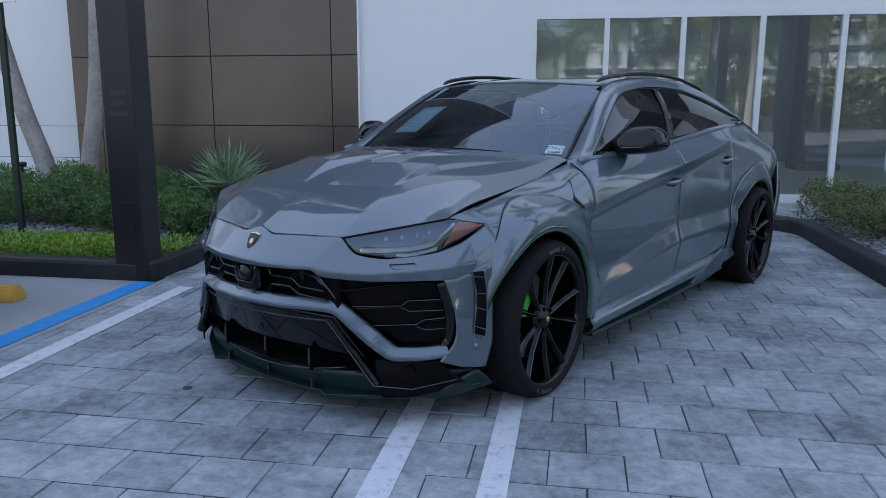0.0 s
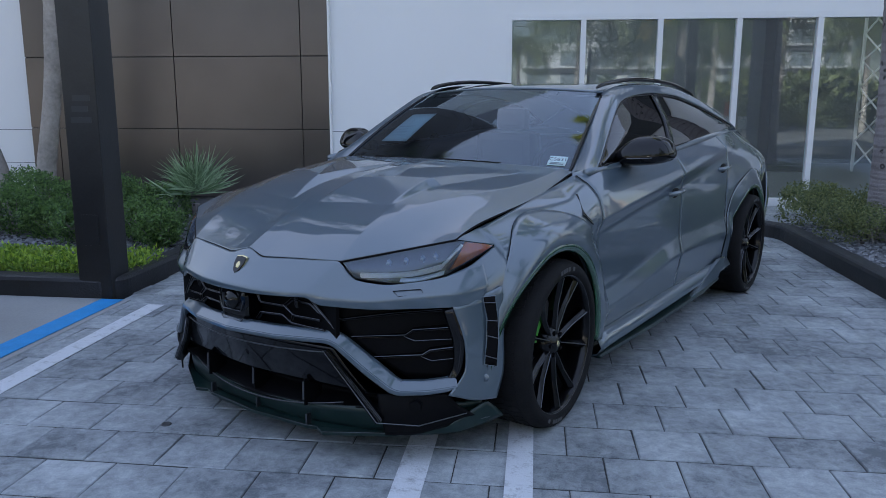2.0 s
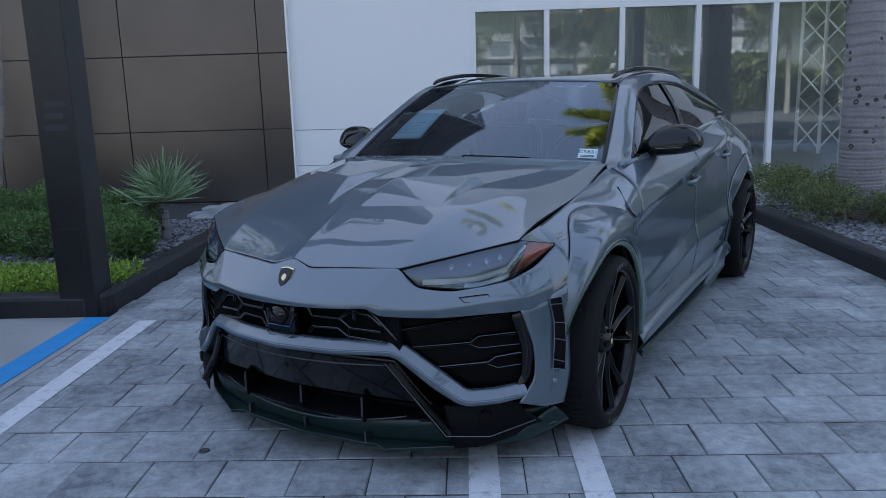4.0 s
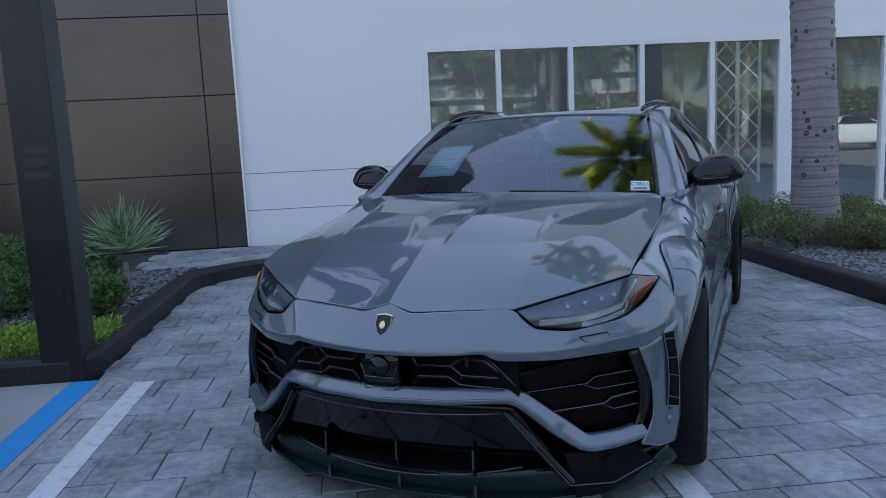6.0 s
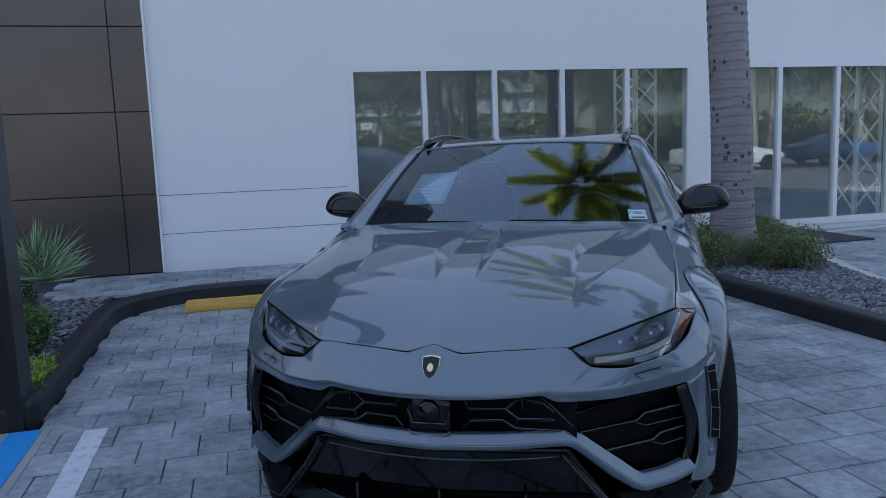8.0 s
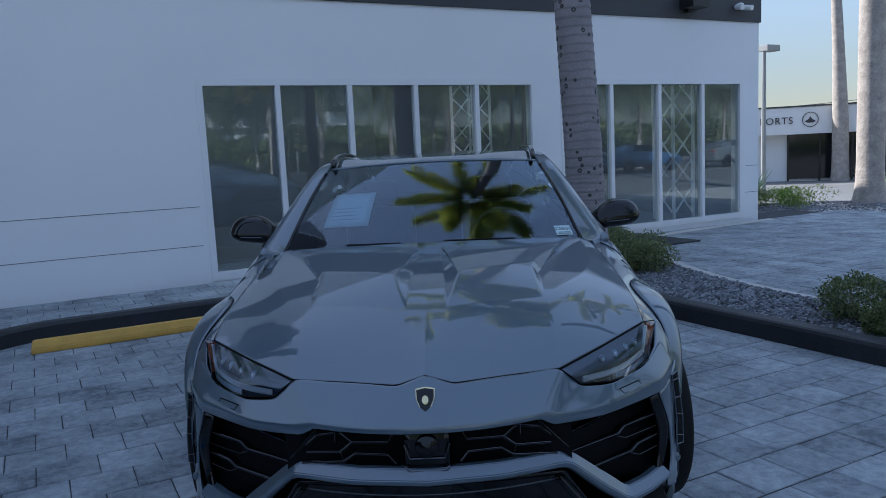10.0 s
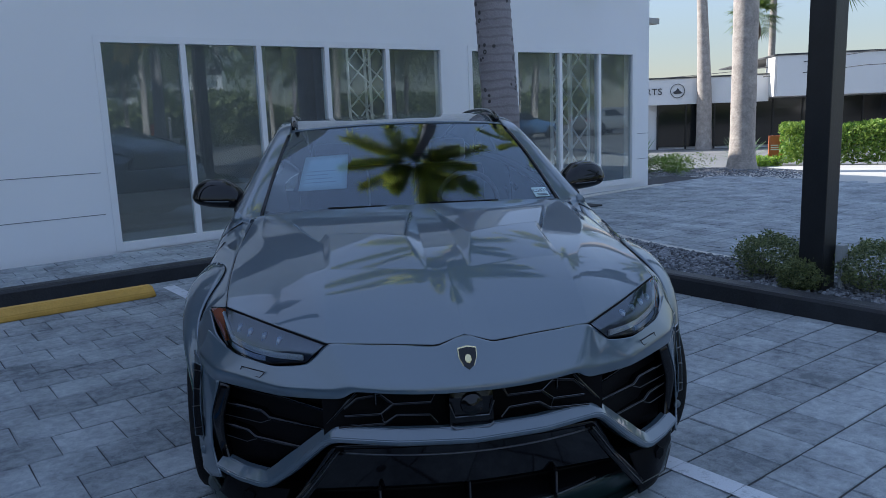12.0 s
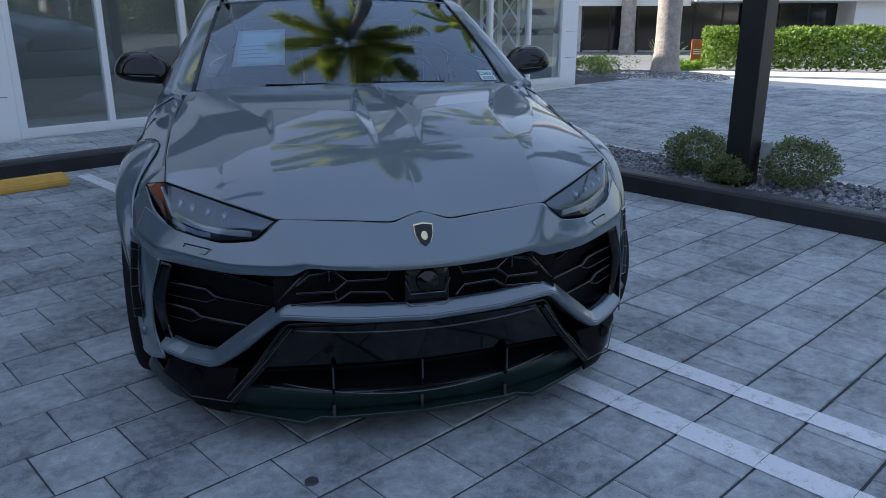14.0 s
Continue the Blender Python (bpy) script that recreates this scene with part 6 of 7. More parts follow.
def gravel(name, spots, label, seed):
    rnd = random.Random(seed)
    verts, faces = [], []
    for x, y, z in spots:
        a, s = rnd.uniform(0, 6.283), rnd.uniform(0.014, 0.034)
        b = len(verts)
        h = s * rnd.uniform(0.3, 0.6)
        tilt = rnd.uniform(-0.3, 0.3)
        for k in range(5):
            q = a + k * 1.2566 + rnd.uniform(-0.3, 0.3)
            r = s * rnd.uniform(0.7, 1.2)
            verts.append((x + r * math.cos(q), y + r * math.sin(q) * 0.7, z + r * math.cos(q) * tilt))
        for k in range(5):
            px, py, pz = verts[b + k]
            verts.append((x + (px - x) * 0.65, y + (py - y) * 0.65, pz + h))
        faces.append(tuple(b + 5 + k for k in range(5)))
        faces += [(b + k, b + (k + 1) % 5, b + 5 + (k + 1) % 5, b + 5 + k) for k in range(5)]
    ob = mesh_thing(name, verts, faces, M_GRAVEL)
    return tagged(ob, label, "gravel", kind="stuff")


rg = random.Random(9)
def band_x(y):
    return lerp_line([(b, a) for a, b in smooth_path if b < 10.4], y) if y > -6 else 4.1


spots = []
while len(spots) < 15000:
    y = rg.uniform(1.0, 10.0)
    x = rg.uniform(RIGHT_X + 0.17, 5.6)
    if x < band_x(y) - 0.03 and (abs(x - 3.48) > 0.11 or abs(y - 4.50) > 0.11):
        spots.append((x, y, 0.076 + rg.uniform(0, 0.012)))
gravel("gravel", spots, "loose dark slate chippings in the bed", 3)
spots = [(rg.uniform(-7.0, -2.74), rg.uniform(6.3, 9.25), 0.087 + rg.uniform(0, 0.012)) for i in range(9000)]
gravel("gravel", spots, "loose dark slate chippings between the shrubs", 4)

# parking sign on its post
sg = thing("parking_sign", pose(-4.75, 6.98, 0.07), "small white parking sign on a dark green steel post", "sign")
part("post", box(-0.03, -0.02, 0.0, 0.03, 0.02, 2.62, 0.004), mat("green_post", (0.015, 0.03, 0.025), 0.5, metal=0.3), sg)
plate = part("plate", box(-0.10, -0.035, 2.19, 0.20, -0.022, 2.64, 0.003), M_FRAME, sg)
for k in range(6):
    part("print_bar", box(-0.07, -0.038, 2.235 + 0.055 * k, 0.17 - 0.04 * (k % 2), -0.0352, 2.258 + 0.055 * k), M_INK, plate)
for k in range(3):
    part("stencil_bar", box(-0.075 + 0.01 * k, -0.1242, 1.26 + 0.075 * k, 0.075 - 0.02 * (k % 2), -0.1222, 1.30 + 0.075 * k), M_STENCIL, left_pole)

# box on the wall, small path light
wb = thing("wall_box", pose(-8.06, WALL_Y, 1.355), "small white box fixed on the white wall", "wall box")
part("box", box(-0.07, -0.07, -0.06, 0.07, -0.002, 0.06, 0.01), M_FRAME, wb)
pl = thing("path_light", pose(-6.1, 8.75, 0.08), "small black path light behind the shrubs", "garden light")
part("stake", tube(bmesh.new(), [(0, 0, -0.03), (0, 0, 0.50)], 0.012, 8), M_BLACK, pl)
hb = bmesh.new()
lathe(hb, [(0.0, 0.56), (0.05, 0.55), (0.055, 0.52), (0.03, 0.49), (0.0, 0.49)], axis="z", sides=16)
part("head", hb, M_BLACK, pl, smooth=True)

# small round cap in the paving
cap_t = thing("floor_cap", pose(-1.20, 3.594, 0.002), "small dark round cap set in a paver", "floor cap")
cb = bmesh.new()
lathe(cb, [(0.0, 0.0025), (0.013, 0.0025), (0.016, 0.004), (0.021, 0.004), (0.023, -0.004)], axis="z", sides=24)
part("rim", cb, M_BAND, cap_t, smooth=True)

# junction box at the pole, fittings on the dark band
jb = thing("junction_box", pose(3.56, 4.355, 0.07), "small grey electrical box on a conduit beside the pole", "electrical box")
part("box", box(-0.04, -0.03, 0.22, 0.04, 0.03, 0.36, 0.006), M_CONC, jb)
part("conduit", tube(bmesh.new(), [(0, 0, -0.03), (0, 0, 0.23)], 0.014, 8), M_CONC, jb)
fl = thing("flood_lamp", pose(7.85, WALL_Y - 0.03, 3.70), "dark box-shaped wall lamp on the band", "wall lamp")
part("housing", box(-0.19, -0.30, -0.09, 0.19, 0.0, 0.10, 0.01), M_BLACK, fl)
part("arm", box(-0.05, -0.06, -0.14, 0.05, 0.0, -0.09), M_BLACK, fl)
cm = thing("security_camera", pose(9.05, WALL_Y - 0.03, 3.72), "white twin security camera on the band", "camera")
part("mount", box(-0.05, -0.06, -0.05, 0.05, 0.0, 0.05, 0.01), M_FRAME, cm)
for sx in (-0.09, 0.09):
    part("camera_head", tube(bmesh.new(), [(sx, -0.02, -0.02), (sx * 1.3, -0.17, -0.05)], 0.045, 12), M_FRAME, cm)

# the hall behind the glass: lattice towers, a dark pillar, a back wall
def truss(x, y, w, h, turn):
    t = thing("truss_tower", pose(x, y, 0.09, 0, 0, turn), "silver lattice truss tower standing inside the showroom", "truss", "showroom trusses")
    for sx in (-1, 1):
        for sy in (-1, 1):
            part("chord", tube(bmesh.new(), [(sx * w, sy * w, 0), (sx * w, sy * w, h)], 0.032, 8), M_TRUSS, t)
    z, k = 0.1, 1
    while z < h - 0.5:
        for sy in (-1, 1):
            part("brace", tube(bmesh.new(), [(-k * w, sy * w, z), (k * w, sy * w, z + 0.5)], 0.018, 6), M_TRUSS, t)
            part("brace", tube(bmesh.new(), [(sy * w, -k * w, z), (sy * w, k * w, z + 0.5)], 0.018, 6), M_TRUSS, t)
        z, k = z + 0.5, -k
    return t


M_TRUSS = plain("truss_aluminium", (0.85, 0.86, 0.87), 0.4, metal=0.1)
truss(6.9, 16.2, 0.30, 4.6, 20)
truss(8.50, 11.72, 0.24, 4.6, 0)
pillar = thing("pillar", pose(5.2, 16.5, 0.09), "dark grey square pillar inside the showroom", "pillar")
part("pillar_shaft", box(-0.36, -0.36, 0, 0.36, 0.36, 4.8, 0.01), M_BAND, pillar)
part("pillar_foot", box(-0.40, -0.40, 0, 0.40, 0.40, 0.12, 0.01), M_BAND, pillar)
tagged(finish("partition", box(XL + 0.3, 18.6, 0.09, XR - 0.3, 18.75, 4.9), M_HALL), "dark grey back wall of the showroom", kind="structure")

# cars parked nearby
def body_ring(y, half, z0, z1, roof):
    """One cross section of the parked car, looking along it."""
    top = max(z1, roof)
    pts = [(half * 0.86, z0), (half * 0.97, z0 + 0.10), (half, z0 + 0.28), (half * 0.975, z1 - 0.10), (half * 0.90, z1)]
    pts += [(half * (0.84 if roof > z1 else 0.70), z1 + (top - z1) * 0.45 + 0.01), (half * (0.70 if roof > z1 else 0.45), top - 0.03), (half * 0.30, top + 0.005)]
    return [(x, y, z) for x, z in pts] + [(-x, y, z) for x, z in pts[::-1]]


M_RED_LENS = plain("red_lens", (0.45, 0.02, 0.03), 0.15, coat=0.5)
M_CARGLASS = plain("dark_car_glass", (0.010, 0.012, 0.014), 0.06)


def parked_car(m, paint, label):
    """A saloon, its tail at the origin and its nose towards -y."""
    t = thing("parked_car", m, label, "car", "parked cars")
    rings = [body_ring(*r) for r in ((0.0, 0.70, 0.42, 0.86, 0.86), (-0.05, 0.82, 0.30, 0.96, 0.96), (-0.22, 0.90, 0.27, 1.03, 1.03), (-0.75, 0.93, 0.25, 1.05, 1.10), (-1.35, 0.94, 0.24, 1.02, 1.40), (-2.3, 0.94, 0.24, 0.99, 1.46), (-3.2, 0.93, 0.24, 0.96, 1.12), (-4.2, 0.92, 0.25, 0.86, 0.86), (-4.7, 0.82, 0.28, 0.74, 0.74), (-4.85, 0.66, 0.36, 0.64, 0.64))]
    w = len(rings[0])
    faces = [(j * w + i, j * w + (i + 1) % w, (j + 1) * w + (i + 1) % w, (j + 1) * w + i) for j in range(len(rings) - 1) for i in range(w)]
    shell = mesh_thing("body", [p for r in rings for p in r], faces + [tuple(range(w))[::-1], tuple(range(9 * w, 10 * w))], paint, t, smooth=True)
    sub = shell.modifiers.new("round", "SUBSURF")
    sub.levels = sub.render_levels = 2
    for sx in (-1, 1):
        part("tail_lamp", box(sx * 0.66 - 0.13, -0.16, 0.82, sx * 0.66 + 0.13, -0.012, 0.90, 0.03), M_RED_LENS, t, "red tail lamp")
        for yy in (-0.95, -3.85):
            tw = bmesh.new()
            lathe(tw, [(0.20, 0.0), (0.30, 0.01), (0.335, -0.02), (0.34, -0.20), (0.28, -0.22)] if sx > 0 else [(0.20, 0.0), (0.30, -0.01), (0.335, 0.02), (0.34, 0.20), (0.28, 0.22)], sides=40, centre=(sx * 0.955, yy, 0.34))
            wl = part("tyre", tw, M_TYRE, t, smooth=True)
            rw = bmesh.new()
            lathe(rw, [(0.0, sx * -0.03), (0.06, sx * -0.03), (0.19, sx * -0.012), (0.205, sx * -0.002)], sides=30, centre=(sx * 0.955, yy, 0.34))
            part("rim", rw, M_RIM, wl)
    for sx in (-1, 1):
        g = bmesh.new()
        pts = [(sx * 0.868, -1.25, 1.10), (sx * 0.868, -2.85, 1.07), (sx * 0.725, -2.35, 1.395), (sx * 0.725, -1.50, 1.385)]
        g.faces.new([g.verts.new(p) for p in pts])
        q = bmesh.ops.extrude_face_region(g, geom=g.faces[:])
        bmesh.ops.translate(g, verts=[e for e in q["geom"] if isinstance(e, bmesh.types.BMVert)], vec=(sx * 0.012, 0, 0.004))
        part("side_window", g, M_CARGLASS, t)
    return t


parked_car(pose(-4.27, 5.22, 0), M_GLOSS, "black parked saloon car with red tail lamps in the next bay")
for x, y, rz, paint, label in ((17.0, -9.5, 95, plain("white_car_paint", (0.75, 0.76, 0.77), 0.25, coat=1.0), "white parked saloon car along the opposite verge"),
                               (24.0, -10.5, 90, plain("blue_car_paint", (0.05, 0.12, 0.24), 0.25, coat=1.0), "dark blue parked saloon car along the opposite verge"),
                               (30.5, -10.0, 88, plain("grey_car_paint", (0.16, 0.17, 0.18), 0.25, coat=1.0), "grey parked saloon car along the opposite verge"),
                               (-7.0, -12.5, 92, plain("silver_car_paint", (0.50, 0.52, 0.54), 0.25, metal=0.4, coat=1.0), "silver parked saloon car along the opposite verge")):
    parked_car(pose(x, y, -0.06, 0, 0, rz), paint, label)

# ---- the far side of the drive ----
def spot(x, y):
    return far_z(x, y)


pale = M_BARK_P
palm("palm_tree", 13.75, 11.35, spot(13.75, 11.35), [(0, 0, 0), (0, 0, 0.5), (0, 0, 2.0), (0, 0, 6), (0.1, 0, 13.5)], [0.40, 0.285, 0.27, 0.26, 0.20], "tall palm with smooth pale trunk beside the drive", fronds=14, length=2.9, m_bark=pale, m_leaf=M_FROND_Y, rings=60, n=50, seed=11, leaf=0.58, bushy=True)
palm("palm_tree", 32.0, 24.5, spot(32.0, 24.5), [(0, 0, 0), (0, 0, 1.0), (-0.02, 0.02, 3.0), (-0.12, 0.10, 6), (-0.34, 0.30, 11.5)], [0.42, 0.37, 0.35, 0.27, 0.17], "tall palm with a bulging smooth trunk across the street", fronds=14, length=2.6, m_bark=pale, rings=40, n=16, seed=12)


def fan_palm(x, y, h, r, label, seed):
    """A palm with a slim trunk, a brown boot of old leaf bases and a round head of fan leaves."""
    rnd = random.Random(seed)
    t = thing("fan_palm", pose(x, y, spot(x, y)), label, "palm tree", "street palms")
    part("trunk", trunk_mesh([(0, 0, 0), (0, 0, 1.0), (0.03, 0, h * 0.5), (0.05, 0, h)], [0.24, 0.19, 0.175, 0.165], 24, 14, seed), pale, t, smooth=True)
    boot = tube(bmesh.new(), [(0.05, 0, h - 1.05), (0.05, 0, h - 0.75), (0.05, 0, h - 0.3), (0.05, 0, h + 0.15)], [0.17, 0.31, 0.33, 0.16], 12)
    for q in boot.verts:
        q.co += Vector((rnd.uniform(-0.05, 0.05), rnd.uniform(-0.05, 0.05), rnd.uniform(-0.05, 0.05)))
    part("boot", boot, M_BOOT, t, "rough brown boot of old leaf bases")
    v, f = [], []
    for k in range(34):
        az, el = k * 2.39996, radians(-38 + 118 * (k / 34) ** 0.8 + rnd.uniform(-8, 8))
        d = Vector((math.cos(az) * math.cos(el), math.sin(az) * math.cos(el), math.sin(el)))
        c = Vector((0.05, 0, h + 0.1)) + d * (r * rnd.uniform(0.42, 0.58))
        s = d.cross(Vector((0, 0, 1))).normalized()
        b = len(v)
        w = s * 0.02
        v += [(0.05, 0, h), tuple(c + w), tuple(c - w)]
        f.append((b, b + 1, b + 2))
        for j in range(17):
            a = radians(-100 + 200 * j / 16)
            o = (d * math.cos(a) + s * math.sin(a)).normalized()
            L = r * rnd.uniform(0.42, 0.58)
            q = o.cross(s.cross(d)).normalized() * 0.030
            b = len(v)
            v += [tuple(c), tuple(c + o * L * 0.5 + q), tuple(c + o * L + Vector((0, 0, -0.28 * L))), tuple(c + o * L * 0.5 - q)]
            f.append((b, b + 1, b + 2, b + 3))
    mesh_thing("crown", v, f, M_FROND, t)
    return t


M_BOOT = mat("palm_boot", (0.16, 0.11, 0.075), 0.9, var=0.35, scale=5, fine=30, bump=0.8, bump_d=0.04)
fan_palm(34.4, 23.4, 6.3, 1.55, "fan palm with a round head and brown boot across the street", 13)
fan_palm(36.4, 20.3, 7.9, 2.0, "taller fan palm with a spreading head behind the hedge", 14)
fan_palm(37.6, 24.2, 9.7, 2.0, "tall fan palm with hanging lower leaves across the street", 15)
street_lines = thing("power_lines", pose(0, 0, 0), "two thin dark cables along the far street", "power lines")
for a, b in (((34.37, 29.72, 2.95), (34.07, 18.76, 3.45)), ((34.37, 29.72, 2.70), (34.07, 18.76, 2.90))):
    a, b = Vector(a), Vector(b)
    part("cable", tube(bmesh.new(), [a.lerp(b, -1 + 3 * i / 20) - Vector((0, 0, 0.15 * math.sin(math.pi * ((i % 7) / 7)))) for i in range(21)], 0.018, 5), M_BAND, street_lines)

for i, (x, y, r, h) in enumerate(((12.3, 12.1, 0.75, 0.46), (12.0, 12.9, 0.7, 0.46))):
    bush("shrub", x, y, spot(x, y), r, r * 0.8, h, 3400, 0.045, M_HEDGE if i == 0 else M_LEAF_B, "low yellow-green shrub at the building's corner", group="corner shrubs", seed=80 + i, clump=14)
agave = thing("spiky_plant", pose(12.2, 13.2, spot(12.2, 13.2)), "pale green spiky plant behind the low shrubs", "plant")
v, f = [], []
rnd = random.Random(31)
for k in range(90):
    az, el, L = rnd.uniform(0, 6.283), radians(rnd.uniform(20, 80)), rnd.uniform(0.7, 1.15)
    d = Vector((math.cos(az) * math.cos(el), math.sin(az) * math.cos(el), math.sin(el)))
    q = d.cross(Vector((0, 0, 1))).normalized() * 0.03
    b = len(v)
    v += [(0, 0, 0.02), tuple(d * L * 0.5 + q), tuple(d * L + Vector((0, 0, -0.1))), tuple(d * L * 0.5 - q)]
    f.append((b, b + 1, b + 2, b + 3))
mesh_thing("leaf_rosette", v, f, M_SPIKE, agave)
agave["group"] = "spiky plants"
for x, y, k in ((18.1, 12.6, 0.9), (17.3, 13.5, 0.9)):
    copy_thing(agave, pose(x, y, spot(x, y), 0, 0, 70 * x) @ Matrix.Diagonal((k, k, k, 1)))

rg2 = random.Random(17)
spots = []
while len(spots) < 3500:
    a, r = rg2.uniform(0, 6.283), 2.0 * math.sqrt(rg2.random())
    x, y = 13.0 + r * 0.95 * math.cos(a), 11.6 + r * math.sin(a)
    spots.append((x, y, spot(x, y) + 0.02 + 0.08 * max(0, 1 - (r / 2.0) ** 2)))
gravel("gravel", spots, "heap of grey-brown stones round the palm", 6)

hp = []
rh = random.Random(23)
P0, P1 = Vector((16.75, 12.1, 0)), Vector((21.5, 4.0, 0))
side_h = Vector((0.86, 0.5, 0))
for k in range(26000):
    t = rh.random()
    w = rh.uniform(-0.45, 0.45)
    p = P0.lerp(P1, t) + side_h * w
    top = 1.02 + 0.10 * noise.noise((t * 9, w, 0)) + 0.05 * noise.noise((t * 31, w * 3, 0))
    z = top * (1 - rh.random() ** 2.2 * 0.95) if abs(w) < 0.33 else rh.uniform(0.05, top * 0.95)
    hp.append(Vector((p.x, p.y, spot(p.x, p.y) + z)))
v, f = leaf_cloud(hp, 0.10, aspect=0.55, seed=24, up=0.6)
tagged(mesh_thing("hedge", v, f, M_HEDGE), "bright sunlit green hedge along the street", "hedge", kind="stuff")
tagged(finish("kerb_far", ribbon(bmesh.new(), [(15.6, 12.9), (16.1, 11.6), (20.9, 3.5)], [(0, -0.9), (0, -0.12), (-0.16, -0.12), (-0.16, -0.9)]), M_CONC), "low concrete kerb before the hedge", kind="structure")
hp = [Vector((15.9 + rh.uniform(-0.55, 0.9), 12.35 + rh.uniform(-0.35, 0.35), 0)) for k in range(2200)]
v, f = leaf_cloud([Vector((p.x, p.y, spot(p.x, p.y) + rh.uniform(0.0, 0.22))) for p in hp], 0.09, seed=25, up=0.8)
tagged(mesh_thing("groundcover", v, f, M_LIME), "yellow-green groundcover before the orange sign", "groundcover", kind="stuff")
osg = thing("street_sign", pose(17.2, 12.45, spot(17.2, 12.45), 0, 0, -50), "small orange panel sign on the ground", "sign")
M_ORANGE = mat("orange_panel", (0.50, 0.14, 0.05), 0.5, var=0.1, scale=6, fine=50, bump=0.05)
opl = part("sign_panel", box(-0.19, -0.03, 0.15, 0.19, 0.03, 0.78, 0.01), M_ORANGE, osg)
part("sign_foot", box(-0.16, -0.05, -0.1, 0.16, 0.05, 0.15, 0.01), M_CONC, osg)
for k in range(3):
    part("print_bar", box(-0.14, -0.036, 0.40 + 0.055 * k, 0.13 - 0.04 * k, -0.031, 0.43 + 0.055 * k), M_FRAME, opl)

# low white showroom across the street
far = thing("showroom_building", pose(-2.05 + 41 * math.sin(radians(47)), 1.6 + 41 * math.cos(radians(47)), -0.815, 0, 0, -47), "low white commercial building with dark glass front across the street", "building")
M_FARWHITE = mat("far_white_render", (0.70, 0.70, 0.69), 0.7, var=0.04, scale=0.5, fine=20, bump=0.05)
M_FARGLASS = plain("far_dark_glass", (0.012, 0.014, 0.016), 0.08)
# blue-grey base colour paints the sky's reflection into the apartment windows
M_FARPANE_SKY = plain("far_sky_tone_glass", (0.16, 0.19, 0.21), 0.15)
part("wall", box(-6, 0.6, 0, 26, 14, 3.55), M_FARWHITE, far)
part("fascia", box(-6, -0.15, 2.30, 9.6, 0.6, 3.60, 0.02), M_FARWHITE, far)
part("fascia", box(9.6, -1.6, 2.50, 19.0, 0.6, 4.42, 0.02), M_FARWHITE, far)
part("roof", box(-6.05, -0.2, 3.60, 9.62, 13, 3.67), M_BAND, far)
part("roof", box(9.55, -1.65, 4.42, 19.05, 13, 4.50), M_BAND, far)
part("wall", box(17.2, -1.2, 0, 26, 0.6, 3.6, 0.02), M_FARWHITE, far)
for k in range(9):
    x = 4.3 + 1.42 * k
    w = part("window", box(x + 0.04, 0.50, 0.12, x + 1.38, 0.595, 2.42), M_FARGLASS, far)
    part("frame", box(x - 0.04, 0.46, 0.0, x + 0.04, 0.6, 2.42), M_BLACK, w)
logo = bmesh.new()
lathe(logo, [(0.33, -0.19), (0.355, -0.19), (0.355, -0.155), (0.33, -0.155)], axis="y", sides=32, centre=(5.20, 0, 2.98))
lg = part("logo_ring", logo, M_BAND, far, "round plain logo ring")
tri = bmesh.new()
prism(tri, [(-0.24, -0.06), (-0.12, -0.12), (0.12, -0.12), (0.24, -0.06), (0.08, 0.06), (0.0, 0.18), (-0.08, 0.06)], 0, 0.03)
bmesh.ops.transform(tri, matrix=Matrix.Translation((5.20, -0.155, 2.95)) @ Matrix.Rotation(radians(90), 4, "X"), verts=tri.verts[:])
part("logo_mark", tri, M_BAND, lg)
tc = bpy.data.curves.new("sign_letters", "FONT")
tc.body, tc.size, tc.extrude, tc.space_character = "PORTS", 0.46, 0.02, 1.12
tc.materials.append(M_BAND)
tl = new("sign_letters", tc)
tl.parent = far
tl.matrix_basis = pose(2.95, -0.172, 2.82, 90, 0, 0)
lamp_post = thing("street_lamp", pose(15.2, 15.2, spot(15.2, 15.2)), "grey street lamp with a flat square head", "street lamp")
part("pole", tube(bmesh.new(), [(0, 0, 0), (0, 0, 3.92)], [0.07, 0.05], 10), M_CONC, lamp_post)
part("lamp_head", box(-0.06, -0.16, 3.88, 0.42, 0.16, 4.04, 0.02), M_CONC, lamp_post)

# a young palm in the bed behind the camera, with one low yellow frond
low_palm = palm("palm_tree", 4.0, 0.0, 0.05, [(0, 0, 0), (0, 0, 1), (0.05, 0, 2.4), (0.05, 0, 3.7)], [0.20, 0.15, 0.13, 0.11], "young palm with one low yellow frond in the bed", fronds=11, length=2.3, m_bark=pale, rings=20, n=24, seed=31, leaf=0.46)
v, f = [], []
frond_mesh(v, f, Vector((0.0, 0.10, 3.70)), radians(140), 1.65, 0.95, 0.12, random.Random(5), 0.36, 34)
mesh_thing("yellow_frond", v, f, mat("yellow_frond_leaf", (0.60, 0.38, 0.04), 0.5, scale=2, fine=30, bump=0.0, per="island", second=(0.72, 0.52, 0.07)), low_palm)
lines = thing("power_lines", pose(0, -32, 0), "three thin black power lines between poles along the street", "power lines")
for z in (5.2, 5.9, 6.9):
    part("cable", tube(bmesh.new(), [(-60 + 6 * i, 0, z - 0.5 * math.sin(math.pi * ((i % 7) / 7))) for i in range(22)], 0.03, 5), M_BAND, lines)
for x in (-18.0, 24.0):
    part("pole", tube(bmesh.new(), [(x, 0.1, -0.1), (x, 0.1, 7.6)], [0.16, 0.11], 10), M_BARK, lines)

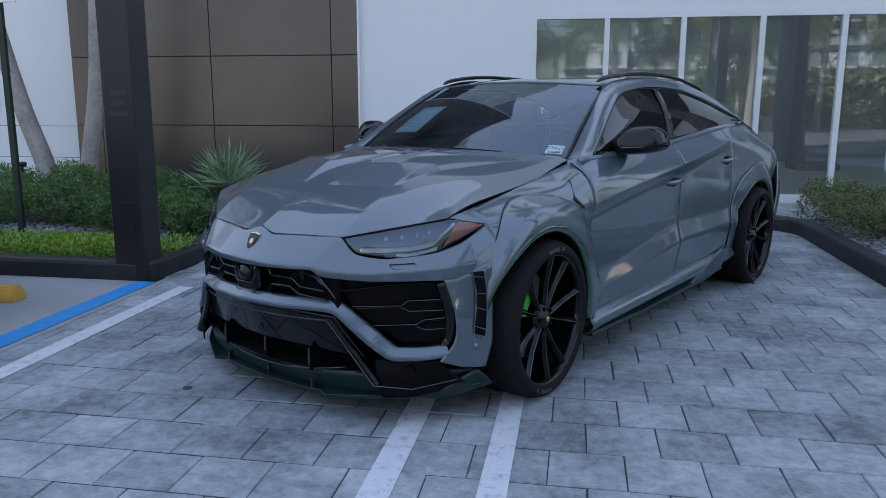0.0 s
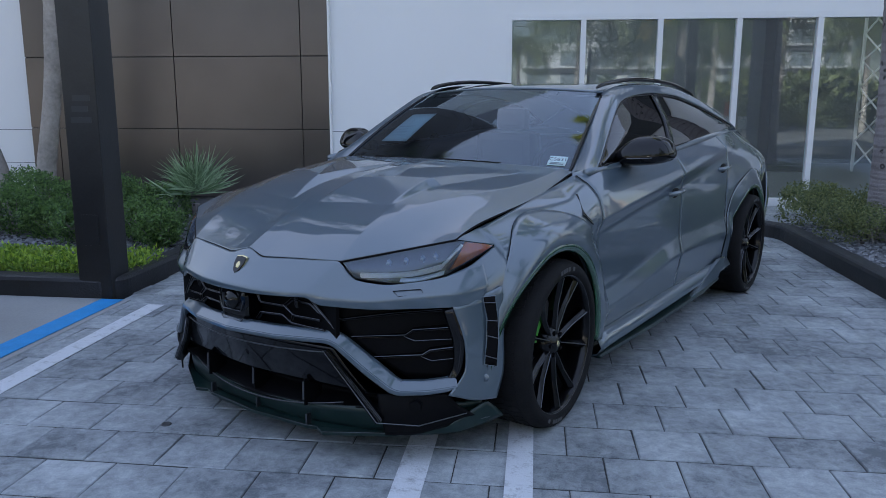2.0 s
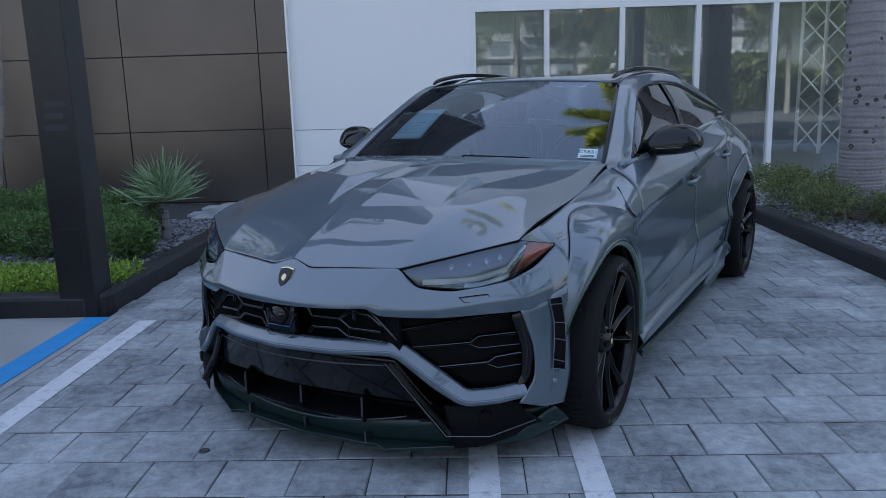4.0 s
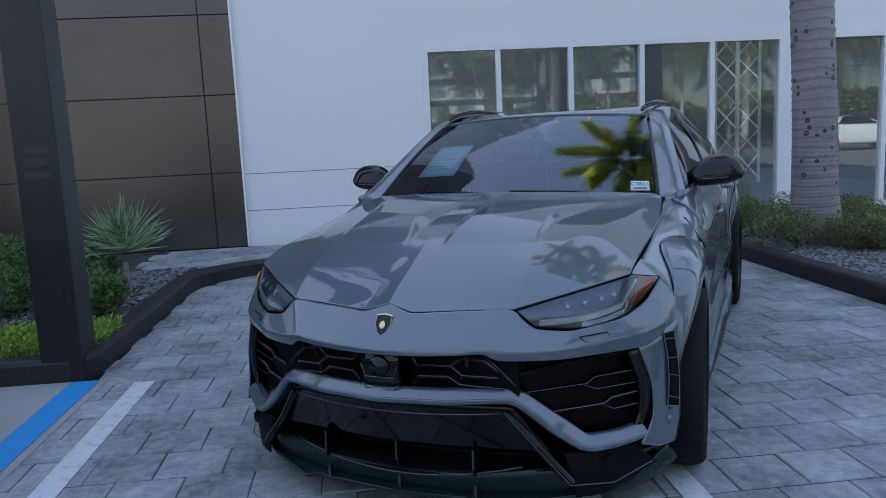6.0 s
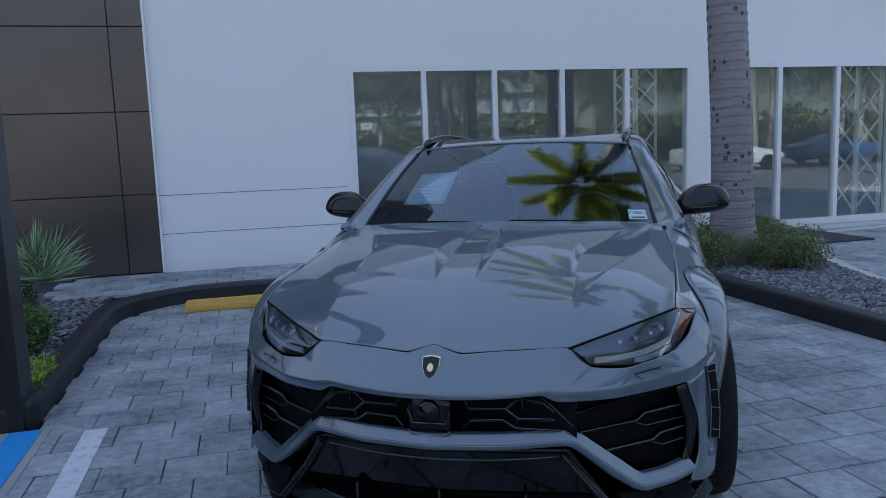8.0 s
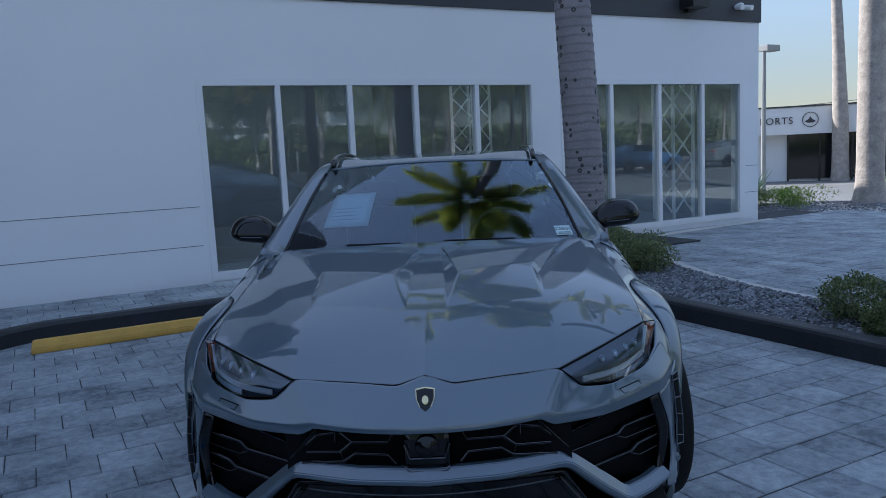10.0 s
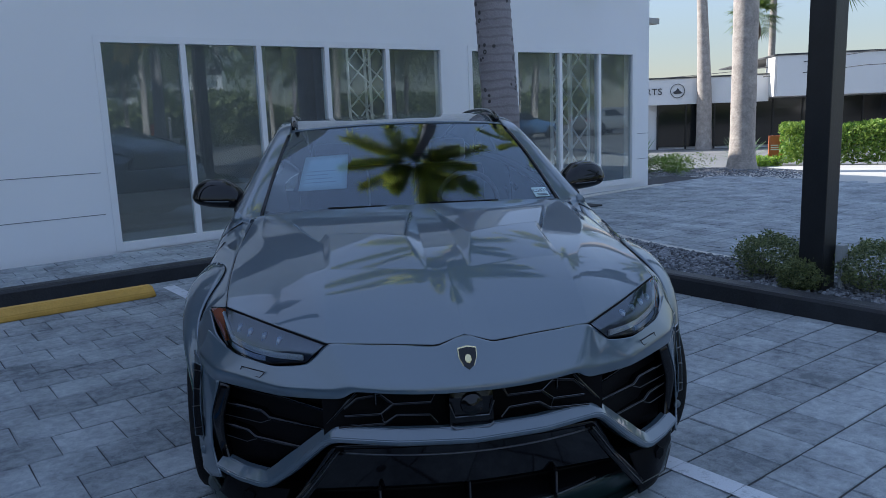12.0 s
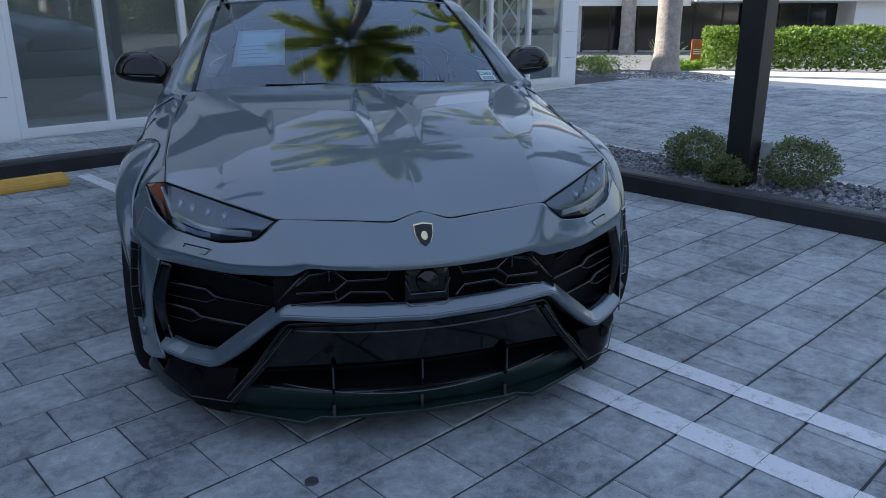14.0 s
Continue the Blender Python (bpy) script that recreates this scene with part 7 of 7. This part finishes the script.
# ---- behind the camera: what the glass and the paint mirror ----
tall = palm("palm_tree", 2.0, -13.0, -0.06, [(0, 0, 0), (0, 0, 1), (0.1, 0, 3), (0.15, 0, 5.4)], [0.19, 0.14, 0.12, 0.11], "feathery palm along the opposite verge", fronds=24, length=3.0, m_bark=M_BARK_P, m_leaf=M_LEAF_B, rings=18, n=22, seed=21, sides=12, group="opposite palms", leaf=0.70)
rp = random.Random(77)
for k in range(25):
    x, y = (-30 + 5.0 * k if k < 7 else 5.0 + 2.0 * (k - 7)) + rp.uniform(-1, 1), rp.uniform(-24, -11)
    if abs(x - 2) < 1.5 and abs(y + 13) < 2:
        continue
    q = rp.uniform(0.75, 1.25)
    copy_thing(tall, pose(x, y, -0.06, 0, 0, rp.uniform(0, 360)) @ Matrix.Diagonal((q, q, q, 1)))
hp = []
for k in range(34000):
    x = rp.uniform(-30, 45)
    w = rp.uniform(-1.0, 1.0)
    hp.append(Vector((x, -27 + w, -0.06 + rp.random() ** 0.7 * (0.8 + 0.7 * smooth01((x - 3) / 6) + 0.7 * noise.noise((x * 0.3, 0, 0))))))
v, f = leaf_cloud(hp, 0.24, aspect=0.6, seed=78, up=0.4)
tagged(mesh_thing("hedge", v, f, M_LEAF_B), "tall dense green hedge on the opposite verge", "hedge", kind="stuff")
hp = []
for k in range(22000):
    x = rp.uniform(5, 60)
    hp.append(Vector((x, -36 + rp.uniform(-2, 2), -0.06 + rp.random() ** 0.8 * (3.0 + 1.8 * noise.noise((x * 0.22, 3, 0)) + 1.0 * noise.noise((x * 0.9, 7, 0))))))
v, f = leaf_cloud(hp, 0.6, aspect=0.6, seed=79, up=0.3)
tagged(mesh_thing("tree_belt", v, f, M_LEAF_B), "dense belt of green trees beyond the opposite verge", "trees", kind="stuff")


M_BLOCK = mat("pale_block_render", (0.46, 0.47, 0.48), 0.8, var=0.06, scale=0.3, fine=10, bump=0.05)


def block(x, y, w, d, floors, label, seed):
    b = thing("apartment_building", pose(x, y, -0.06), label, "building")
    h = floors * 3.1
    part("wall", box(-w / 2, -d, 0, w / 2, 0, h), M_BLOCK, b)
    part("roof", box(-w / 2 - 0.2, -d, h, w / 2 + 0.2, 0.2, h + 0.5), M_BLOCK, b)
    n = int(w / 4.2)
    for fl in range(floors):
        for k in range(n):
            cx = -w / 2 + (k + 0.5) * w / n
            part("window", box(cx - 1.4, 0.0, fl * 3.1 + 0.5, cx + 1.4, 0.05, fl * 3.1 + 2.6), M_FARPANE_SKY, b)
        part("balcony", box(-w / 2 + 0.3, 0.0, fl * 3.1 + 0.1, w / 2 - 0.3, 1.4, fl * 3.1 + 0.32), M_BLOCK, b)
    return b


block(26.0, -95.0, 36.0, 14.0, 6, "white apartment block with long balconies behind the palms", 1)
block(2.6, -92.0, 9.5, 14.0, 3, "low white block with stacked balconies behind the palms", 3)
block(-30.0, -100.0, 34.0, 14.0, 5, "white apartment block with balconies farther along", 2)

wall_sign = thing("monument_sign", pose(11.8, -24.5, -0.06), "low white wall with an orange panel on the opposite verge", "sign")
part("low_wall", box(-0.95, -0.15, 0, 0.95, 0.15, 0.62, 0.02), M_FARWHITE, wall_sign)
part("coping", box(-1.05, -0.2, 0.62, 1.05, 0.2, 0.72, 0.02), M_FARWHITE, wall_sign)
part("orange_panel", box(-0.85, -0.10, 0.72, -0.15, 0.10, 1.55, 0.02), M_ORANGE, wall_sign)
part("post", box(0.45, -0.06, 0.72, 0.57, 0.06, 1.95, 0.01), M_FARWHITE, wall_sign)

# ---- pavers, last ----
PX, PY, P_X0, P_Y0 = 0.2865, 0.2830, 0.966, 3.800


def paver_mesh(seed):
    rnd = random.Random(seed)
    a, b, h, c = PX / 2 - 0.0027, PY / 2 - 0.0054, 0.045, 0.0040
    v = []
    for z, k in ((-h, 0.0), (-c, 0.0), (0.0, c)):
        for sx, sy in ((-1, -1), (1, -1), (1, 1), (-1, 1)):
            j = 0.0015
            v.append((sx * (a - k) + rnd.uniform(-j, j), sy * (b - k) + rnd.uniform(-j, j), z + (rnd.uniform(-0.0012, 0.0012) if z == 0 else 0)))
    f = [(8, 9, 10, 11)]
    for r in (0, 4):
        f += [(r + i, r + (i + 1) % 4, r + 4 + (i + 1) % 4, r + 4 + i) for i in range(4)]
    return v, f


def column_x(i):
    """The columns of the bay lie a little wider apart west of the double line."""
    return P_X0 + i * PX if i > -1.5 else P_X0 - 1.5 * PX + (i + 1.5) * 0.2935


kinds = []
for k in range(6):
    v, f = paver_mesh(k)
    me = bpy.data.meshes.new("paver")
    me.from_pydata(v, [], f)
    me.materials.append(M_PAVER)
    me.update()
    kinds.append((me, v, f))


def inside_bay(x, y):
    if not (-2.72 < x < RIGHT_X + 0.12 and -3.0 < y < BACK_Y + 0.12):
        return False
    if x < LEFT_X - 0.12 and y > FRONT_Y - 0.05:
        return False
    if y > 8.2 and x < LEFT_X + 0.95:
        return (x - LEFT_X - 0.95) ** 2 + (y - 8.2) ** 2 < 1.07 ** 2
    if y > BACK_Y - 0.5 and x > RIGHT_X - 0.5:
        return (x - RIGHT_X + 0.5) ** 2 + (y - BACK_Y + 0.5) ** 2 < 0.62 ** 2
    return True


rp = random.Random(41)
rest_v, rest_f = [], []
walk_v, walk_f = [], []
drive_v, drive_f = [], []


def lay(vs, fs, x, y, z, turn=0.0, wide=1.0):
    me, v, f = rp.choice(kinds)
    b = len(vs)
    t1, t2 = rp.uniform(-0.006, 0.006), rp.uniform(-0.006, 0.006)
    c, s = math.cos(turn), math.sin(turn)
    for q in v:
        vs.append((x + wide * q[0] * c - q[1] * s, y + q[0] * s + q[1] * c, z + q[2] + q[0] * t1 + q[1] * t2))
    for q in f:
        fs.append(tuple(b + i for i in q))


for j in range(-25, 20):
    y = P_Y0 + (j + 0.5) * PY
    for i in range(-16, 10):
        x = column_x(i + 0.5 + (0.5 if j % 2 else 0.0))
        if not inside_bay(x, y):
            continue
        z = rp.uniform(-0.002, 0.001)
        wide = 1.0 if x > 0.5 else 0.2935 / PX
        if -2.45 < x < 2.75 and 2.0 < y < 6.6:
            ob = bpy.data.objects.new("paver", rp.choice(kinds)[0])
            scene.collection.objects.link(ob)
            ob.parent = bay
            ob.location, ob.scale = (x, y, z), (wide, 1, 1)
            ob.rotation_euler = (rp.uniform(-0.006, 0.006), rp.uniform(-0.006, 0.006), rp.uniform(-0.006, 0.006))
        else:
            lay(rest_v, rest_f, x, y, z, wide=wide)
tagged(mesh_thing("paver_rest", rest_v, rest_f, M_PAVER_FAR, bay), kind="stuff")
for j in range(6):
    y = BACK_Y + 0.16 + (j + 0.5) * 0.262
    if y > WALL_Y:
        break
    for i in range(-45, 34):
        x = (i + (0.5 if j % 2 else 0)) * PX * 1.0
        if -3.3 < x < 6.0:
            lay(walk_v, walk_f, x, y, WALK_Z + rp.uniform(-0.002, 0.002))
tagged(mesh_thing("paver_rest", walk_v, walk_f, M_PAVER_FAR, walkway), kind="stuff")
for j in range(-10, 27):
    y = P_Y0 + (j + 0.5) * PY
    for i in range(0, 30):
        x = 4.1 + (i + 0.5 + (0.5 if j % 2 else 0)) * PX
        if x > band_x(min(y, 10.3)) + 0.10 and x < 11.7 and y < 10.6:
            lay(drive_v, drive_f, x, y, 0.050 + rp.uniform(-0.002, 0.002))
tagged(mesh_thing("paver_rest", drive_v, drive_f, M_PAVER_FAR, drive), kind="stuff")
